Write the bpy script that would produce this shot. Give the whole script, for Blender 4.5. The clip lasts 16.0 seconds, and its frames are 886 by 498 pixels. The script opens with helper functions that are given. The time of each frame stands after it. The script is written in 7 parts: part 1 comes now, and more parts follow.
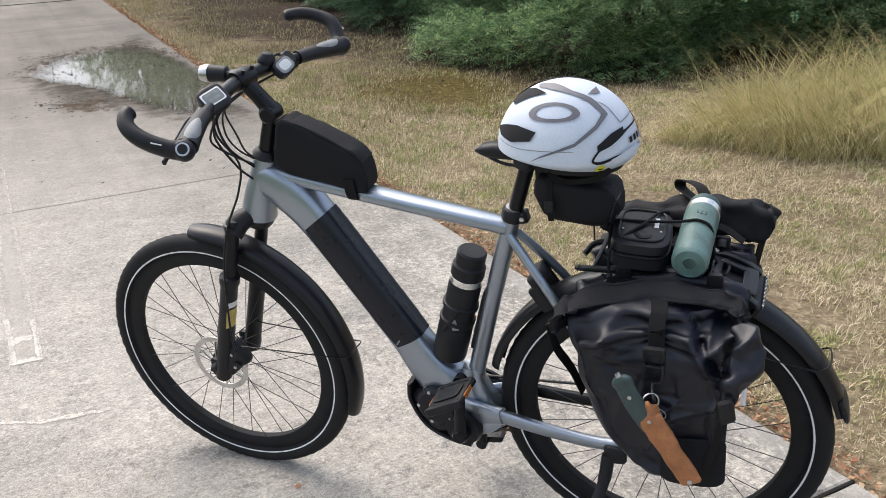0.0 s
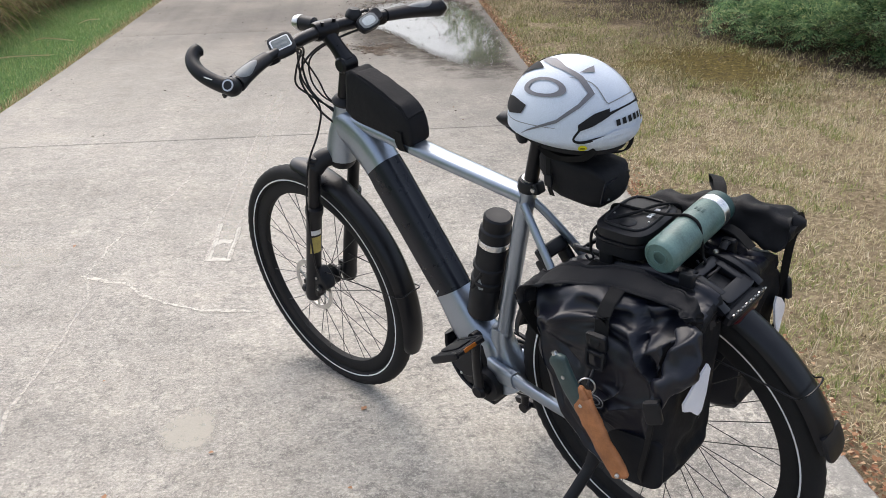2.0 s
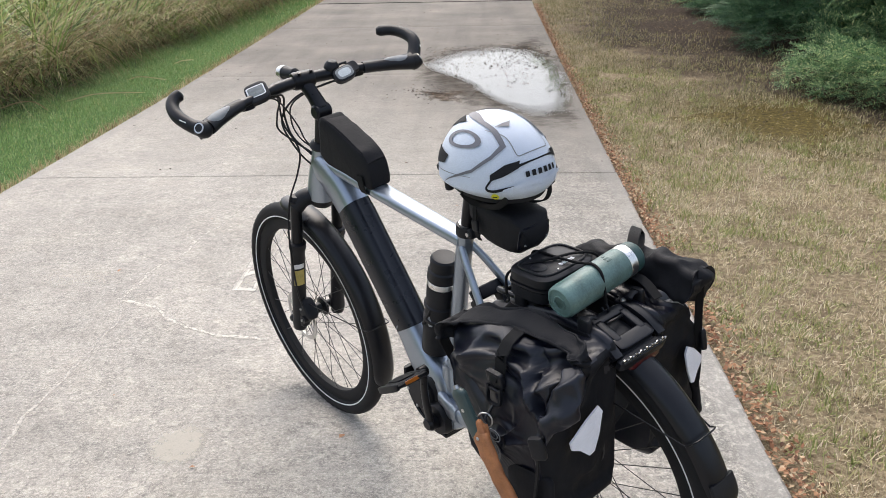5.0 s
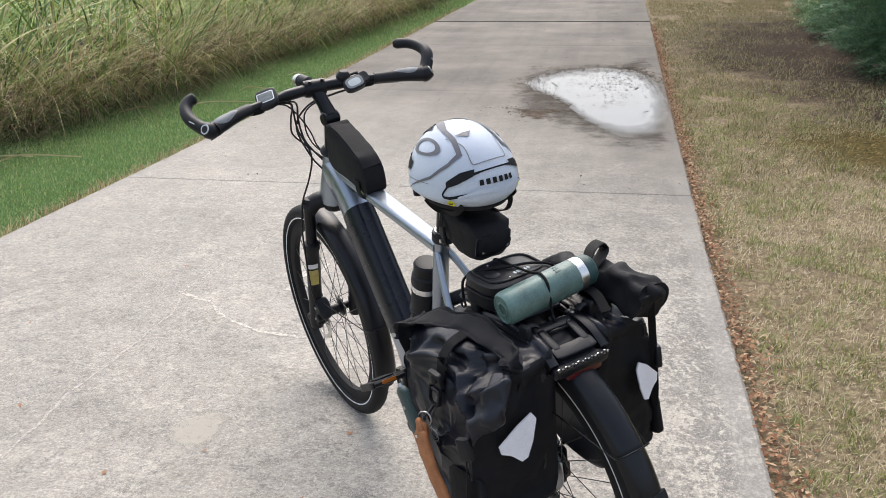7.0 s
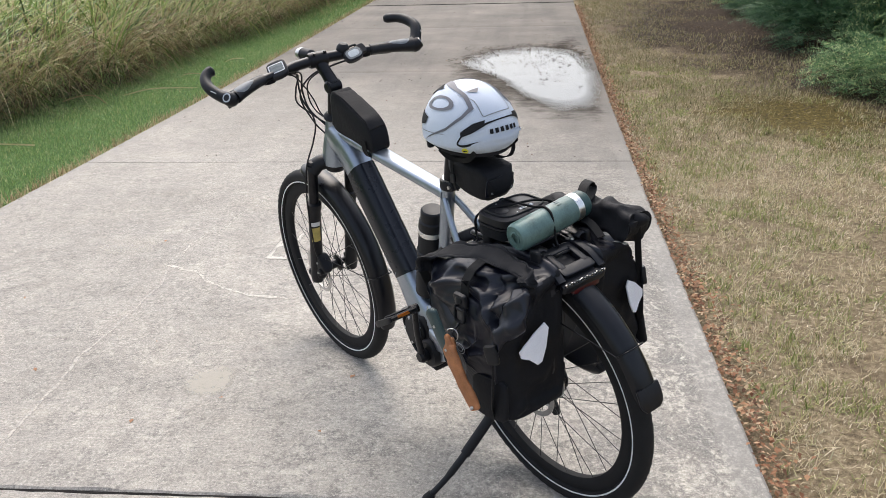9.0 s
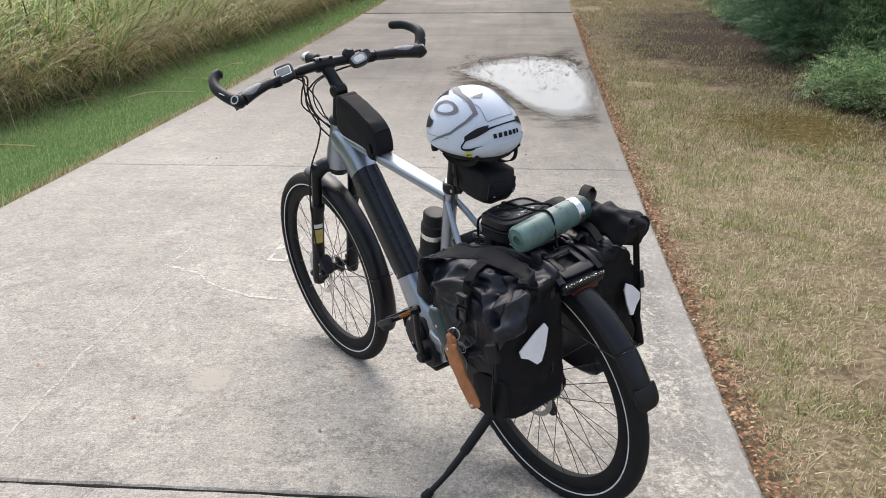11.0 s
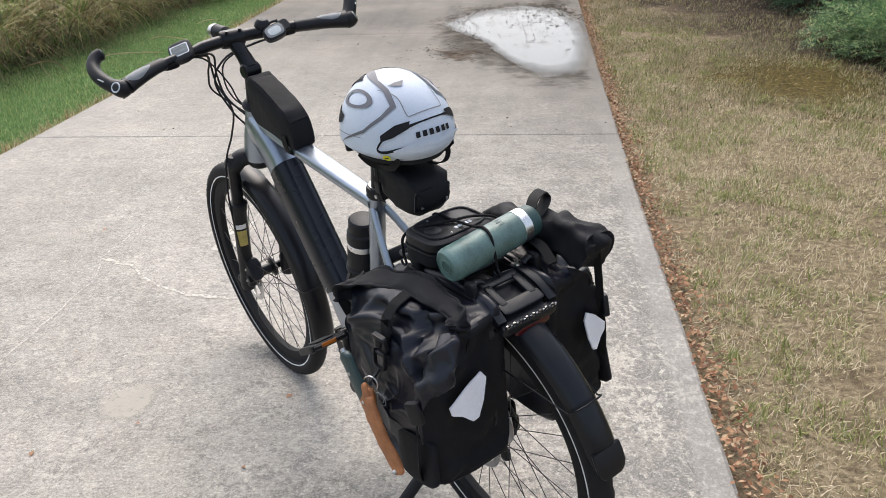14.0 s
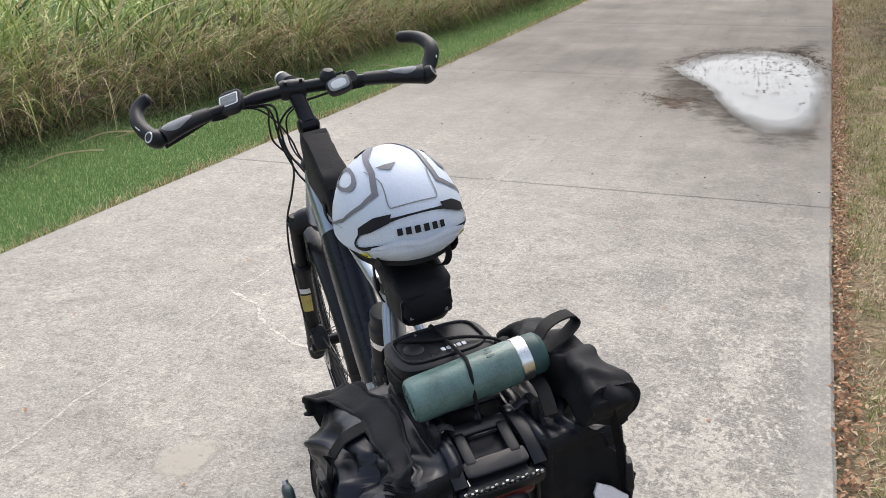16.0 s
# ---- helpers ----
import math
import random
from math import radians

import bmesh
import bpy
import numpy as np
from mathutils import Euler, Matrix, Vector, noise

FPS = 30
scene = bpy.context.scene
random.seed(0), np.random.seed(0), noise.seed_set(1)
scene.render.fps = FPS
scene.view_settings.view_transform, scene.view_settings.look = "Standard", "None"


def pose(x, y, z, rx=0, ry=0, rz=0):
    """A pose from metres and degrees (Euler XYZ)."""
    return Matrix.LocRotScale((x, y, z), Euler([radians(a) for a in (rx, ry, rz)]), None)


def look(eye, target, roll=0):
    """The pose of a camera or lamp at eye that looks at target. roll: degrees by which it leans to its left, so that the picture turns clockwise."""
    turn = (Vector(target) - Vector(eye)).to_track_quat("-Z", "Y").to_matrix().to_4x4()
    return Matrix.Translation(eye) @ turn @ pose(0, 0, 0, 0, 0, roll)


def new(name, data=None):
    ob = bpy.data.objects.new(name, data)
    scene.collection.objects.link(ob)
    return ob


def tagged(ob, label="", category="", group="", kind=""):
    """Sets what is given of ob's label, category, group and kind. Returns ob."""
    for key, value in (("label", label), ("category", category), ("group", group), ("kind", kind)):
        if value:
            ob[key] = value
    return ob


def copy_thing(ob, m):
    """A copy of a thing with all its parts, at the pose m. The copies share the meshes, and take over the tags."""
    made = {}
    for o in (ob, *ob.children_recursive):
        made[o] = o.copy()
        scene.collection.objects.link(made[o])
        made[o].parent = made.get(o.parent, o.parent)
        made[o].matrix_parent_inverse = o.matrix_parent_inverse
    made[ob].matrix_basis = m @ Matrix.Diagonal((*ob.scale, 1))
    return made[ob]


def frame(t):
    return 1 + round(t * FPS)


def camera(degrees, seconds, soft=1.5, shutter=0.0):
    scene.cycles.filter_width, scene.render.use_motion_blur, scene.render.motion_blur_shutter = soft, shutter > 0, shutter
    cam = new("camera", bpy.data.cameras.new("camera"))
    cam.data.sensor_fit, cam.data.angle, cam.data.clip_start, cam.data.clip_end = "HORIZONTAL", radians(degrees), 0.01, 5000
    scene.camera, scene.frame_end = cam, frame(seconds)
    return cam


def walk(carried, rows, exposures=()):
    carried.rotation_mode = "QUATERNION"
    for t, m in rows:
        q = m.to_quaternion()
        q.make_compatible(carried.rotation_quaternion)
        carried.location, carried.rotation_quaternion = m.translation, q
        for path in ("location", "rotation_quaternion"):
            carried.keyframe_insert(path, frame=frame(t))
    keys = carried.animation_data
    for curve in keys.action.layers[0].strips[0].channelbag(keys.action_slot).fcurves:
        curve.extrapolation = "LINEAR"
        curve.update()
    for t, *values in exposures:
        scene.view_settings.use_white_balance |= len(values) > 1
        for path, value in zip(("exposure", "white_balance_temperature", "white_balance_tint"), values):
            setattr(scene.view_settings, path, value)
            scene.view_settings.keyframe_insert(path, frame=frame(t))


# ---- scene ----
from mathutils.bvhtree import BVHTree

cam = camera(52.3, 16.0, soft=0.7)
PATH = [
    (0, (0.0850, -0.0200, 1.4351), (0.9093, 1.6509, 0.7076), -2.54),
    (0.5, (0.3030, -0.2074, 1.4355), (0.9536, 1.5415, 0.7155), -2.28),
    (1, (0.4786, -0.2609, 1.4251), (1.0190, 1.5151, 0.6802), -0.77),
    (1.5, (0.5980, -0.1920, 1.4273), (1.0101, 1.6051, 0.6511), -0.48),
    (2, (0.6816, -0.2889, 1.4348), (0.8126, 1.5502, 0.6582), -1.53),
    (2.5, (0.8056, -0.4289, 1.4336), (0.8660, 1.4310, 0.7008), -0.95),
    (3, (0.8487, -0.4681, 1.4801), (0.9316, 1.4223, 0.8311), -1.37),
    (3.5, (0.8627, -0.4807, 1.4882), (0.9316, 1.4231, 0.8783), -1.61),
    (4, (0.8824, -0.4779, 1.4823), (0.9254, 1.4101, 0.8236), -1.82),
    (4.2, (0.8943, -0.4454, 1.4773), (0.9493, 1.4324, 0.7901), -1.57),
    (6.3, (1.3151, -0.4108, 1.4614), (0.9466, 1.4396, 0.7991), -0.47),
    (6.5, (1.3429, -0.4227, 1.4594), (0.9866, 1.4337, 0.8072), -0.59),
    (7, (1.3630, -0.4492, 1.4541), (1.0087, 1.4120, 0.8141), -0.88),
    (7.5, (1.3697, -0.4532, 1.4553), (1.0454, 1.4122, 0.8132), -0.73),
    (8, (1.2939, -0.5667, 1.4468), (1.0703, 1.3046, 0.7755), -0.52),
    (8.5, (1.2224, -0.7373, 1.4532), (1.0275, 1.1357, 0.7792), -1.72),
    (11, (1.1926, -0.8407, 1.4547), (1.0112, 1.0402, 0.7996), -0.65),
    (11.5, (1.2026, -0.8155, 1.4522), (1.0202, 1.0608, 0.7841), -0.81),
    (12, (1.2734, -0.7609, 1.4490), (1.0256, 1.1051, 0.7739), -0.61),
    (12.5, (1.4034, -0.6844, 1.4452), (1.0367, 1.1576, 0.7569), 0.39),
    (13, (1.4633, -0.6460, 1.4520), (1.0684, 1.1770, 0.7299), -1.10),
    (13.5, (1.4247, -0.5278, 1.4498), (1.1604, 1.3194, 0.7283), -1.26),
    (14, (1.3242, -0.3742, 1.4516), (1.1360, 1.4660, 0.6919), -1.87),
    (14.5, (1.3490, -0.2910, 1.4471), (1.1535, 1.5445, 0.6790), -3.21),
    (15, (1.4719, -0.1973, 1.4596), (1.1081, 1.6309, 0.7368), -2.21),
    (15.5, (1.5990, -0.1189, 1.4799), (0.9919, 1.6514, 0.7747), -2.11),
    (16, (1.6643, 0.0928, 1.4496), (0.9572, 1.8334, 0.7642), -1.46),
]
walk(cam, [(t, look(eye, target, roll)) for t, eye, target, roll in PATH], [(0.0, 0.05), (1.0, 0.06), (1.5, 0.07), (2.0, -0.05), (3.0, -0.02), (4.0, 0.06), (7.0, -0.03), (12.5, -0.01), (15.0, -0.02), (16.0, -0.06)])


# ---- light ----
world = bpy.data.worlds.new("overcast_sky")
scene.world = world
world.use_nodes = True
wn, wl = world.node_tree.nodes, world.node_tree.links
sky = wn.new("ShaderNodeTexSky")
sky.sky_type, sky.sun_disc = "NISHITA", False
sky.sun_elevation, sky.sun_rotation = radians(56), radians(-15)
sky.air_density, sky.dust_density, sky.ozone_density = 1.0, 5.0, 1.2
veil = wn.new("ShaderNodeHueSaturation")
veil.inputs["Saturation"].default_value = 0.66
wl.new(sky.outputs[0], veil.inputs["Color"])
wl.new(veil.outputs[0], wn["Background"].inputs["Color"])
wn["Background"].inputs["Strength"].default_value = 0.33
sun = new("sun", bpy.data.lights.new("sun", "SUN"))
sun.data.energy, sun.data.angle, sun.data.color = 0.4, radians(90), (1.0, 0.98, 0.95)
sun.matrix_world = look((-2.1, 7.8, 12), (0, 0, 0))
scene.view_settings.exposure = 0.0


# ---- materials ----
def material(name):
    m = bpy.data.materials.new(name)
    m.use_nodes = True
    return m, m.node_tree.nodes, m.node_tree.links, m.node_tree.nodes["Principled BSDF"]


def noise_node(n, l, scale, detail=4.0, rough=0.55, coord="Object", stretch=None):
    if coord == "Position":
        src = n.new("ShaderNodeNewGeometry").outputs["Position"]
    else:
        src = n.new("ShaderNodeTexCoord").outputs[coord]
    if stretch:
        mp = n.new("ShaderNodeMapping")
        mp.inputs["Scale"].default_value = stretch
        l.new(src, mp.inputs["Vector"])
        src = mp.outputs[0]
    t = n.new("ShaderNodeTexNoise")
    t.inputs["Scale"].default_value, t.inputs["Detail"].default_value, t.inputs["Roughness"].default_value = scale, detail, rough
    l.new(src, t.inputs["Vector"])
    return t.outputs["Fac"]


def ramp(n, l, fac, stops):
    r = n.new("ShaderNodeValToRGB")
    els = r.color_ramp.elements
    while len(els) < len(stops):
        els.new(0.5)
    for e, (p, c) in zip(els, stops):
        e.position, e.color = p, (*c, 1) if len(c) == 3 else c
    l.new(fac, r.inputs[0])
    return r.outputs[0]


def mix(n, l, fac, a, b, blend="MIX"):
    m = n.new("ShaderNodeMix")
    m.data_type, m.blend_type = "RGBA", blend
    for sock, val in ((m.inputs[0], fac), (m.inputs[6], a), (m.inputs[7], b)):
        if hasattr(val, "is_linked"):
            l.new(val, sock)
        elif isinstance(val, (int, float)):
            sock.default_value = val
        else:
            sock.default_value = (*val, 1)
    return m.outputs[2]


def calc(n, l, op, a, b=0.0, clamp=False):
    m = n.new("ShaderNodeMath")
    m.operation, m.use_clamp = op, clamp
    for sock, val in zip(m.inputs, (a, b)):
        if hasattr(val, "is_linked"):
            l.new(val, sock)
        else:
            sock.default_value = val
    return m.outputs[0]


def bumped(n, l, p, height, strength, distance):
    b = n.new("ShaderNodeBump")
    b.inputs["Strength"].default_value, b.inputs["Distance"].default_value = strength, distance
    l.new(height, b.inputs["Height"])
    l.new(b.outputs[0], p.inputs["Normal"])


def plain(name, color, rough=0.5, metal=0.0, vary=0.25, scale=30.0, grain=400.0, bump=0.15, depth=0.0006, coat=0.0):
    """A material of one colour with blotches, grain, uneven gloss and a fine relief."""
    m, n, l, p = material(name)
    big, fine = noise_node(n, l, scale), noise_node(n, l, grain, 2.0)
    lo, hi = [c * (1 - vary) for c in color], [min(1, c * (1 + vary)) for c in color]
    c = ramp(n, l, big, [(0.3, lo), (0.7, hi)])
    c = mix(n, l, 0.18, c, ramp(n, l, fine, [(0.35, [x * 0.55 for x in color]), (0.65, [min(1, x * 1.5) for x in color])]))
    l.new(c, p.inputs["Base Color"])
    r = n.new("ShaderNodeMapRange")
    r.inputs["To Min"].default_value, r.inputs["To Max"].default_value = max(0.02, rough - 0.08), min(1, rough + 0.1)
    l.new(big, r.inputs[0])
    l.new(r.outputs[0], p.inputs["Roughness"])
    p.inputs["Metallic"].default_value, p.inputs["Coat Weight"].default_value = metal, coat
    p.inputs["Specular IOR Level"].default_value = 0.3 if max(color) < 0.05 else 0.5
    bumped(n, l, p, fine, bump, depth)
    return m


def woven(name, color, rough=0.8, pitch=900.0, crease=0.5, soft=18.0):
    """Black cloth: weave in the small, creases in the large."""
    m, n, l, p = material(name)
    w1 = noise_node(n, l, pitch, 1.0)
    w2 = noise_node(n, l, soft, 5.0, 0.6)
    dust = noise_node(n, l, 45.0, 5.0)
    c = mix(n, l, ramp(n, l, dust, [(0.5, (0, 0, 0)), (0.85, (0.1, 0.1, 0.1))]), color, [x * 2.0 + 0.006 for x in color])
    l.new(c, p.inputs["Base Color"])
    p.inputs["Roughness"].default_value = rough
    p.inputs["Specular IOR Level"].default_value = 0.42 if rough < 0.5 else 0.2
    h = calc(n, l, "ADD", calc(n, l, "MULTIPLY", w1, 0.06), calc(n, l, "MULTIPLY", w2, crease))
    bumped(n, l, p, h, 0.5, 0.006)
    return m


def blade_mat(name, stops, rough=0.6, thin=0.25):
    """Leaves and blades, each with its own tone."""
    m, n, l, p = material(name)
    isl = n.new("ShaderNodeNewGeometry").outputs["Random Per Island"]
    c = ramp(n, l, isl, stops)
    c = mix(n, l, noise_node(n, l, 60.0, 3.0), c, mix(n, l, 1.0, c, (0.62, 0.6, 0.5), "MULTIPLY"))
    l.new(c, p.inputs["Base Color"])
    p.inputs["Roughness"].default_value = rough
    p.inputs["Specular IOR Level"].default_value = 0.3
    if thin:
        t, a = n.new("ShaderNodeBsdfTranslucent"), n.new("ShaderNodeMixShader")
        l.new(c, t.inputs[0])
        a.inputs[0].default_value = thin
        l.new(p.outputs[0], a.inputs[1])
        l.new(t.outputs[0], a.inputs[2])
        l.new(a.outputs[0], n["Material Output"].inputs[0])
    return m


def concrete():
    m, n, l, p = material("weathered_concrete")
    P = "Position"
    blotch = noise_node(n, l, 0.55, 5.0, 0.6, P)
    mottle = noise_node(n, l, 5.0, 6.0, 0.65, P)
    scab = noise_node(n, l, 26.0, 5.0, 0.7, P)
    speck = noise_node(n, l, 120.0, 4.0, 0.75, P)
    broom = noise_node(n, l, 1.0, 3.0, 0.6, P, (7.0, 130.0, 1.0))
    c = ramp(n, l, blotch, [(0.32, (0.295, 0.277, 0.249)), (0.5, (0.36, 0.34, 0.308)), (0.68, (0.44, 0.414, 0.372))])
    worn = calc(n, l, "MULTIPLY", ramp(n, l, mottle, [(0.4, (0.15, 0.15, 0.15)), (0.58, (1, 1, 1))]), ramp(n, l, scab, [(0.46, (0, 0, 0)), (0.56, (1, 1, 1))]))
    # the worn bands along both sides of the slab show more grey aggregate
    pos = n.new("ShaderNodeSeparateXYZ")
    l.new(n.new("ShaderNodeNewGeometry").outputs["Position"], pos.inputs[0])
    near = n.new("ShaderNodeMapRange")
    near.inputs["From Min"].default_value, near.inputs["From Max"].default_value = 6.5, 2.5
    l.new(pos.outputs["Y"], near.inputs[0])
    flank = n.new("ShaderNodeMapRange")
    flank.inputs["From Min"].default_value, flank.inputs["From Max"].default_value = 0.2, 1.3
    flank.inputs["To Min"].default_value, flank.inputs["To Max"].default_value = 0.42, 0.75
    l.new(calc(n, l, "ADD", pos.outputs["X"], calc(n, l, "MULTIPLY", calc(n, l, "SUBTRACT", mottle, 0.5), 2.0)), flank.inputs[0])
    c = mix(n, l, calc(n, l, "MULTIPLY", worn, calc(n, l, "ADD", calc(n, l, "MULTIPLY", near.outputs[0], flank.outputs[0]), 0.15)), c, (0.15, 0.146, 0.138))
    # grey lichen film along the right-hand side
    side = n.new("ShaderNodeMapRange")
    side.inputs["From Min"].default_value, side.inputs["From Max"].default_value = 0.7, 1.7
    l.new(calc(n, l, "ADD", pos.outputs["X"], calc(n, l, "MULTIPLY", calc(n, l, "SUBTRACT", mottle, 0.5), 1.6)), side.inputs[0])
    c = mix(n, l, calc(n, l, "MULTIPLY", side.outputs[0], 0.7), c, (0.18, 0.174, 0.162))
    flake = noise_node(n, l, 1.0, 5.0, 0.6, P, (48.0, 30.0, 1.0))
    broad = noise_node(n, l, 1.0, 5.0, 0.65, P, (3.6, 2.3, 1.0))
    bare = calc(n, l, "ADD", calc(n, l, "MULTIPLY", flake, 0.5), calc(n, l, "MULTIPLY", broad, 0.5))
    here = calc(n, l, "MULTIPLY", calc(n, l, "ADD", calc(n, l, "MULTIPLY", side.outputs[0], 0.75), 0.12), near.outputs[0])
    c = mix(n, l, calc(n, l, "MULTIPLY", ramp(n, l, bare, [(0.515, (0, 0, 0)), (0.545, (1, 1, 1))]), here), c, (0.455, 0.43, 0.38))
    c = mix(n, l, calc(n, l, "MULTIPLY", ramp(n, l, bare, [(0.445, (1, 1, 1)), (0.49, (0, 0, 0))]), calc(n, l, "MULTIPLY", here, 0.85)), c, (0.15, 0.147, 0.139))
    pale = calc(n, l, "MULTIPLY", ramp(n, l, noise_node(n, l, 2.3, 6.0, 0.7, P), [(0.48, (0, 0, 0)), (0.62, (1, 1, 1))]), ramp(n, l, scab, [(0.4, (1, 1, 1)), (0.55, (0.1, 0.1, 0.1))]))
    c = mix(n, l, calc(n, l, "MULTIPLY", pale, 0.5), c, (0.55, 0.515, 0.455))
    c = mix(n, l, calc(n, l, "MULTIPLY", ramp(n, l, speck, [(0.34, (1, 1, 1)), (0.48, (0, 0, 0))]), 0.52), c, (0.12, 0.112, 0.104))
    c = mix(n, l, calc(n, l, "MULTIPLY", ramp(n, l, speck, [(0.53, (0, 0, 0)), (0.66, (1, 1, 1))]), 0.48), c, (0.66, 0.625, 0.575))
    c = mix(n, l, calc(n, l, "MULTIPLY", ramp(n, l, broom, [(0.38, (1, 1, 1)), (0.52, (0, 0, 0))]), 0.24), c, (0.19, 0.18, 0.165))
    cell = n.new("ShaderNodeTexVoronoi")
    cell.inputs["Scale"].default_value = 105.0
    l.new(n.new("ShaderNodeNewGeometry").outputs["Position"], cell.inputs["Vector"])
    stone = n.new("ShaderNodeSeparateXYZ")
    l.new(cell.outputs["Color"], stone.inputs[0])
    c = mix(n, l, 0.62, c, ramp(n, l, stone.outputs["X"], [(0.0, (0.6, 0.6, 0.6)), (0.25, (0.88, 0.88, 0.87)), (0.8, (1.03, 1.03, 1.02)), (1.0, (1.28, 1.26, 1.22))]), "MULTIPLY")
    grit = noise_node(n, l, 330.0, 2.0, 0.6, P)
    c = mix(n, l, calc(n, l, "MULTIPLY", ramp(n, l, grit, [(0.34, (1, 1, 1)), (0.46, (0, 0, 0))]), 0.28), c, (0.13, 0.122, 0.112))
    c = mix(n, l, calc(n, l, "MULTIPLY", ramp(n, l, grit, [(0.55, (0, 0, 0)), (0.66, (1, 1, 1))]), 0.32), c, (0.66, 0.63, 0.58))
    cloud = noise_node(n, l, 1.7, 6.0, 0.7, P)
    lump = noise_node(n, l, 13.0, 5.0, 0.7, P)
    c = mix(n, l, 0.28, c, ramp(n, l, cloud, [(0.34, (0.62, 0.61, 0.59)), (0.5, (1, 1, 1)), (0.66, (1.02, 0.99, 0.93))]), "MULTIPLY")
    c = mix(n, l, 0.36, c, ramp(n, l, lump, [(0.36, (0.68, 0.67, 0.66)), (0.5, (0.98, 0.97, 0.96)), (0.62, (1, 1, 1))]), "MULTIPLY")
    # smooth margin left by the edging trowel
    swing = calc(n, l, "MULTIPLY", calc(n, l, "MAXIMUM", calc(n, l, "SUBTRACT", pos.outputs["Y"], 4.0), 0.0), 0.006)
    margin = n.new("ShaderNodeMapRange")
    margin.inputs["From Min"].default_value, margin.inputs["From Max"].default_value = 1.737, 1.765
    l.new(calc(n, l, "ABSOLUTE", calc(n, l, "SUBTRACT", calc(n, l, "SUBTRACT", pos.outputs["X"], swing), 0.0135)), margin.inputs[0])
    c = mix(n, l, calc(n, l, "MULTIPLY", margin.outputs[0], 0.45), c, ramp(n, l, mottle, [(0.35, (0.25, 0.242, 0.226)), (0.65, (0.35, 0.336, 0.308))]))
    # brown, silted strip further on, where water runs to the puddle
    silt = n.new("ShaderNodeMapRange")
    silt.inputs["From Min"].default_value, silt.inputs["From Max"].default_value = 5.9, 10.2
    l.new(calc(n, l, "ADD", calc(n, l, "ADD", pos.outputs["Y"], calc(n, l, "MULTIPLY", pos.outputs["X"], 0.8)), calc(n, l, "MULTIPLY", blotch, 3.0)), silt.inputs[0])
    drift_ = noise_node(n, l, 0.9, 5.0, 0.6, P)
    c = mix(n, l, calc(n, l, "MULTIPLY", silt.outputs[0], 0.82), c, ramp(n, l, drift_, [(0.34, (0.085, 0.076, 0.068)), (0.5, (0.125, 0.112, 0.097)), (0.66, (0.185, 0.166, 0.143))]))
    tracks = noise_node(n, l, 1.0, 4.0, 0.6, P, (5.0, 0.22, 1.0))
    c = mix(n, l, calc(n, l, "ADD", calc(n, l, "MULTIPLY", silt.outputs[0], 0.3), 0.12), c, ramp(n, l, tracks, [(0.34, (0.72, 0.72, 0.73)), (0.5, (0.97, 0.97, 0.97)), (0.66, (1.12, 1.1, 1.07))]), "MULTIPLY")
    c = mix(n, l, 1.0, c, (1.0, 0.992, 0.982), "MULTIPLY")
    l.new(c, p.inputs["Base Color"])
    p.inputs["Roughness"].default_value = 0.88
    p.inputs["Specular IOR Level"].default_value = 0.3
    h = calc(n, l, "ADD", calc(n, l, "MULTIPLY", broom, 0.25), calc(n, l, "ADD", calc(n, l, "MULTIPLY", speck, 0.5), calc(n, l, "MULTIPLY", scab, 0.8)))
    bumped(n, l, p, h, 0.5, 0.004)
    return m


def film(name, color, rough, edge_scale, amount, spec=0.3, ragged=1.5, steep=1.5):
    """A thin stain with ragged, see-through edges; the mesh's uv runs from 0 at its rim to 1 inside."""
    m, n, l, p = material(name)
    uv = n.new("ShaderNodeSeparateXYZ")
    l.new(n.new("ShaderNodeTexCoord").outputs["UV"], uv.inputs[0])
    nz = noise_node(n, l, edge_scale, 6.0, 0.7, "Position")
    a = calc(n, l, "ADD", uv.outputs["X"], calc(n, l, "MULTIPLY", calc(n, l, "SUBTRACT", nz, 0.62), ragged))
    a = calc(n, l, "MULTIPLY", calc(n, l, "MULTIPLY", a, steep, True), amount, True)
    grain = noise_node(n, l, 190.0, 3.0, 0.7, "Position")
    c = mix(n, l, grain, [x * 0.8 for x in color], [min(1, x * 1.2) for x in color])
    l.new(c, p.inputs["Base Color"])
    l.new(a, p.inputs["Alpha"])
    p.inputs["Roughness"].default_value, p.inputs["Specular IOR Level"].default_value = rough, spec
    if rough > 0.5:
        bumped(n, l, p, grain, 0.3, 0.003)
    return m


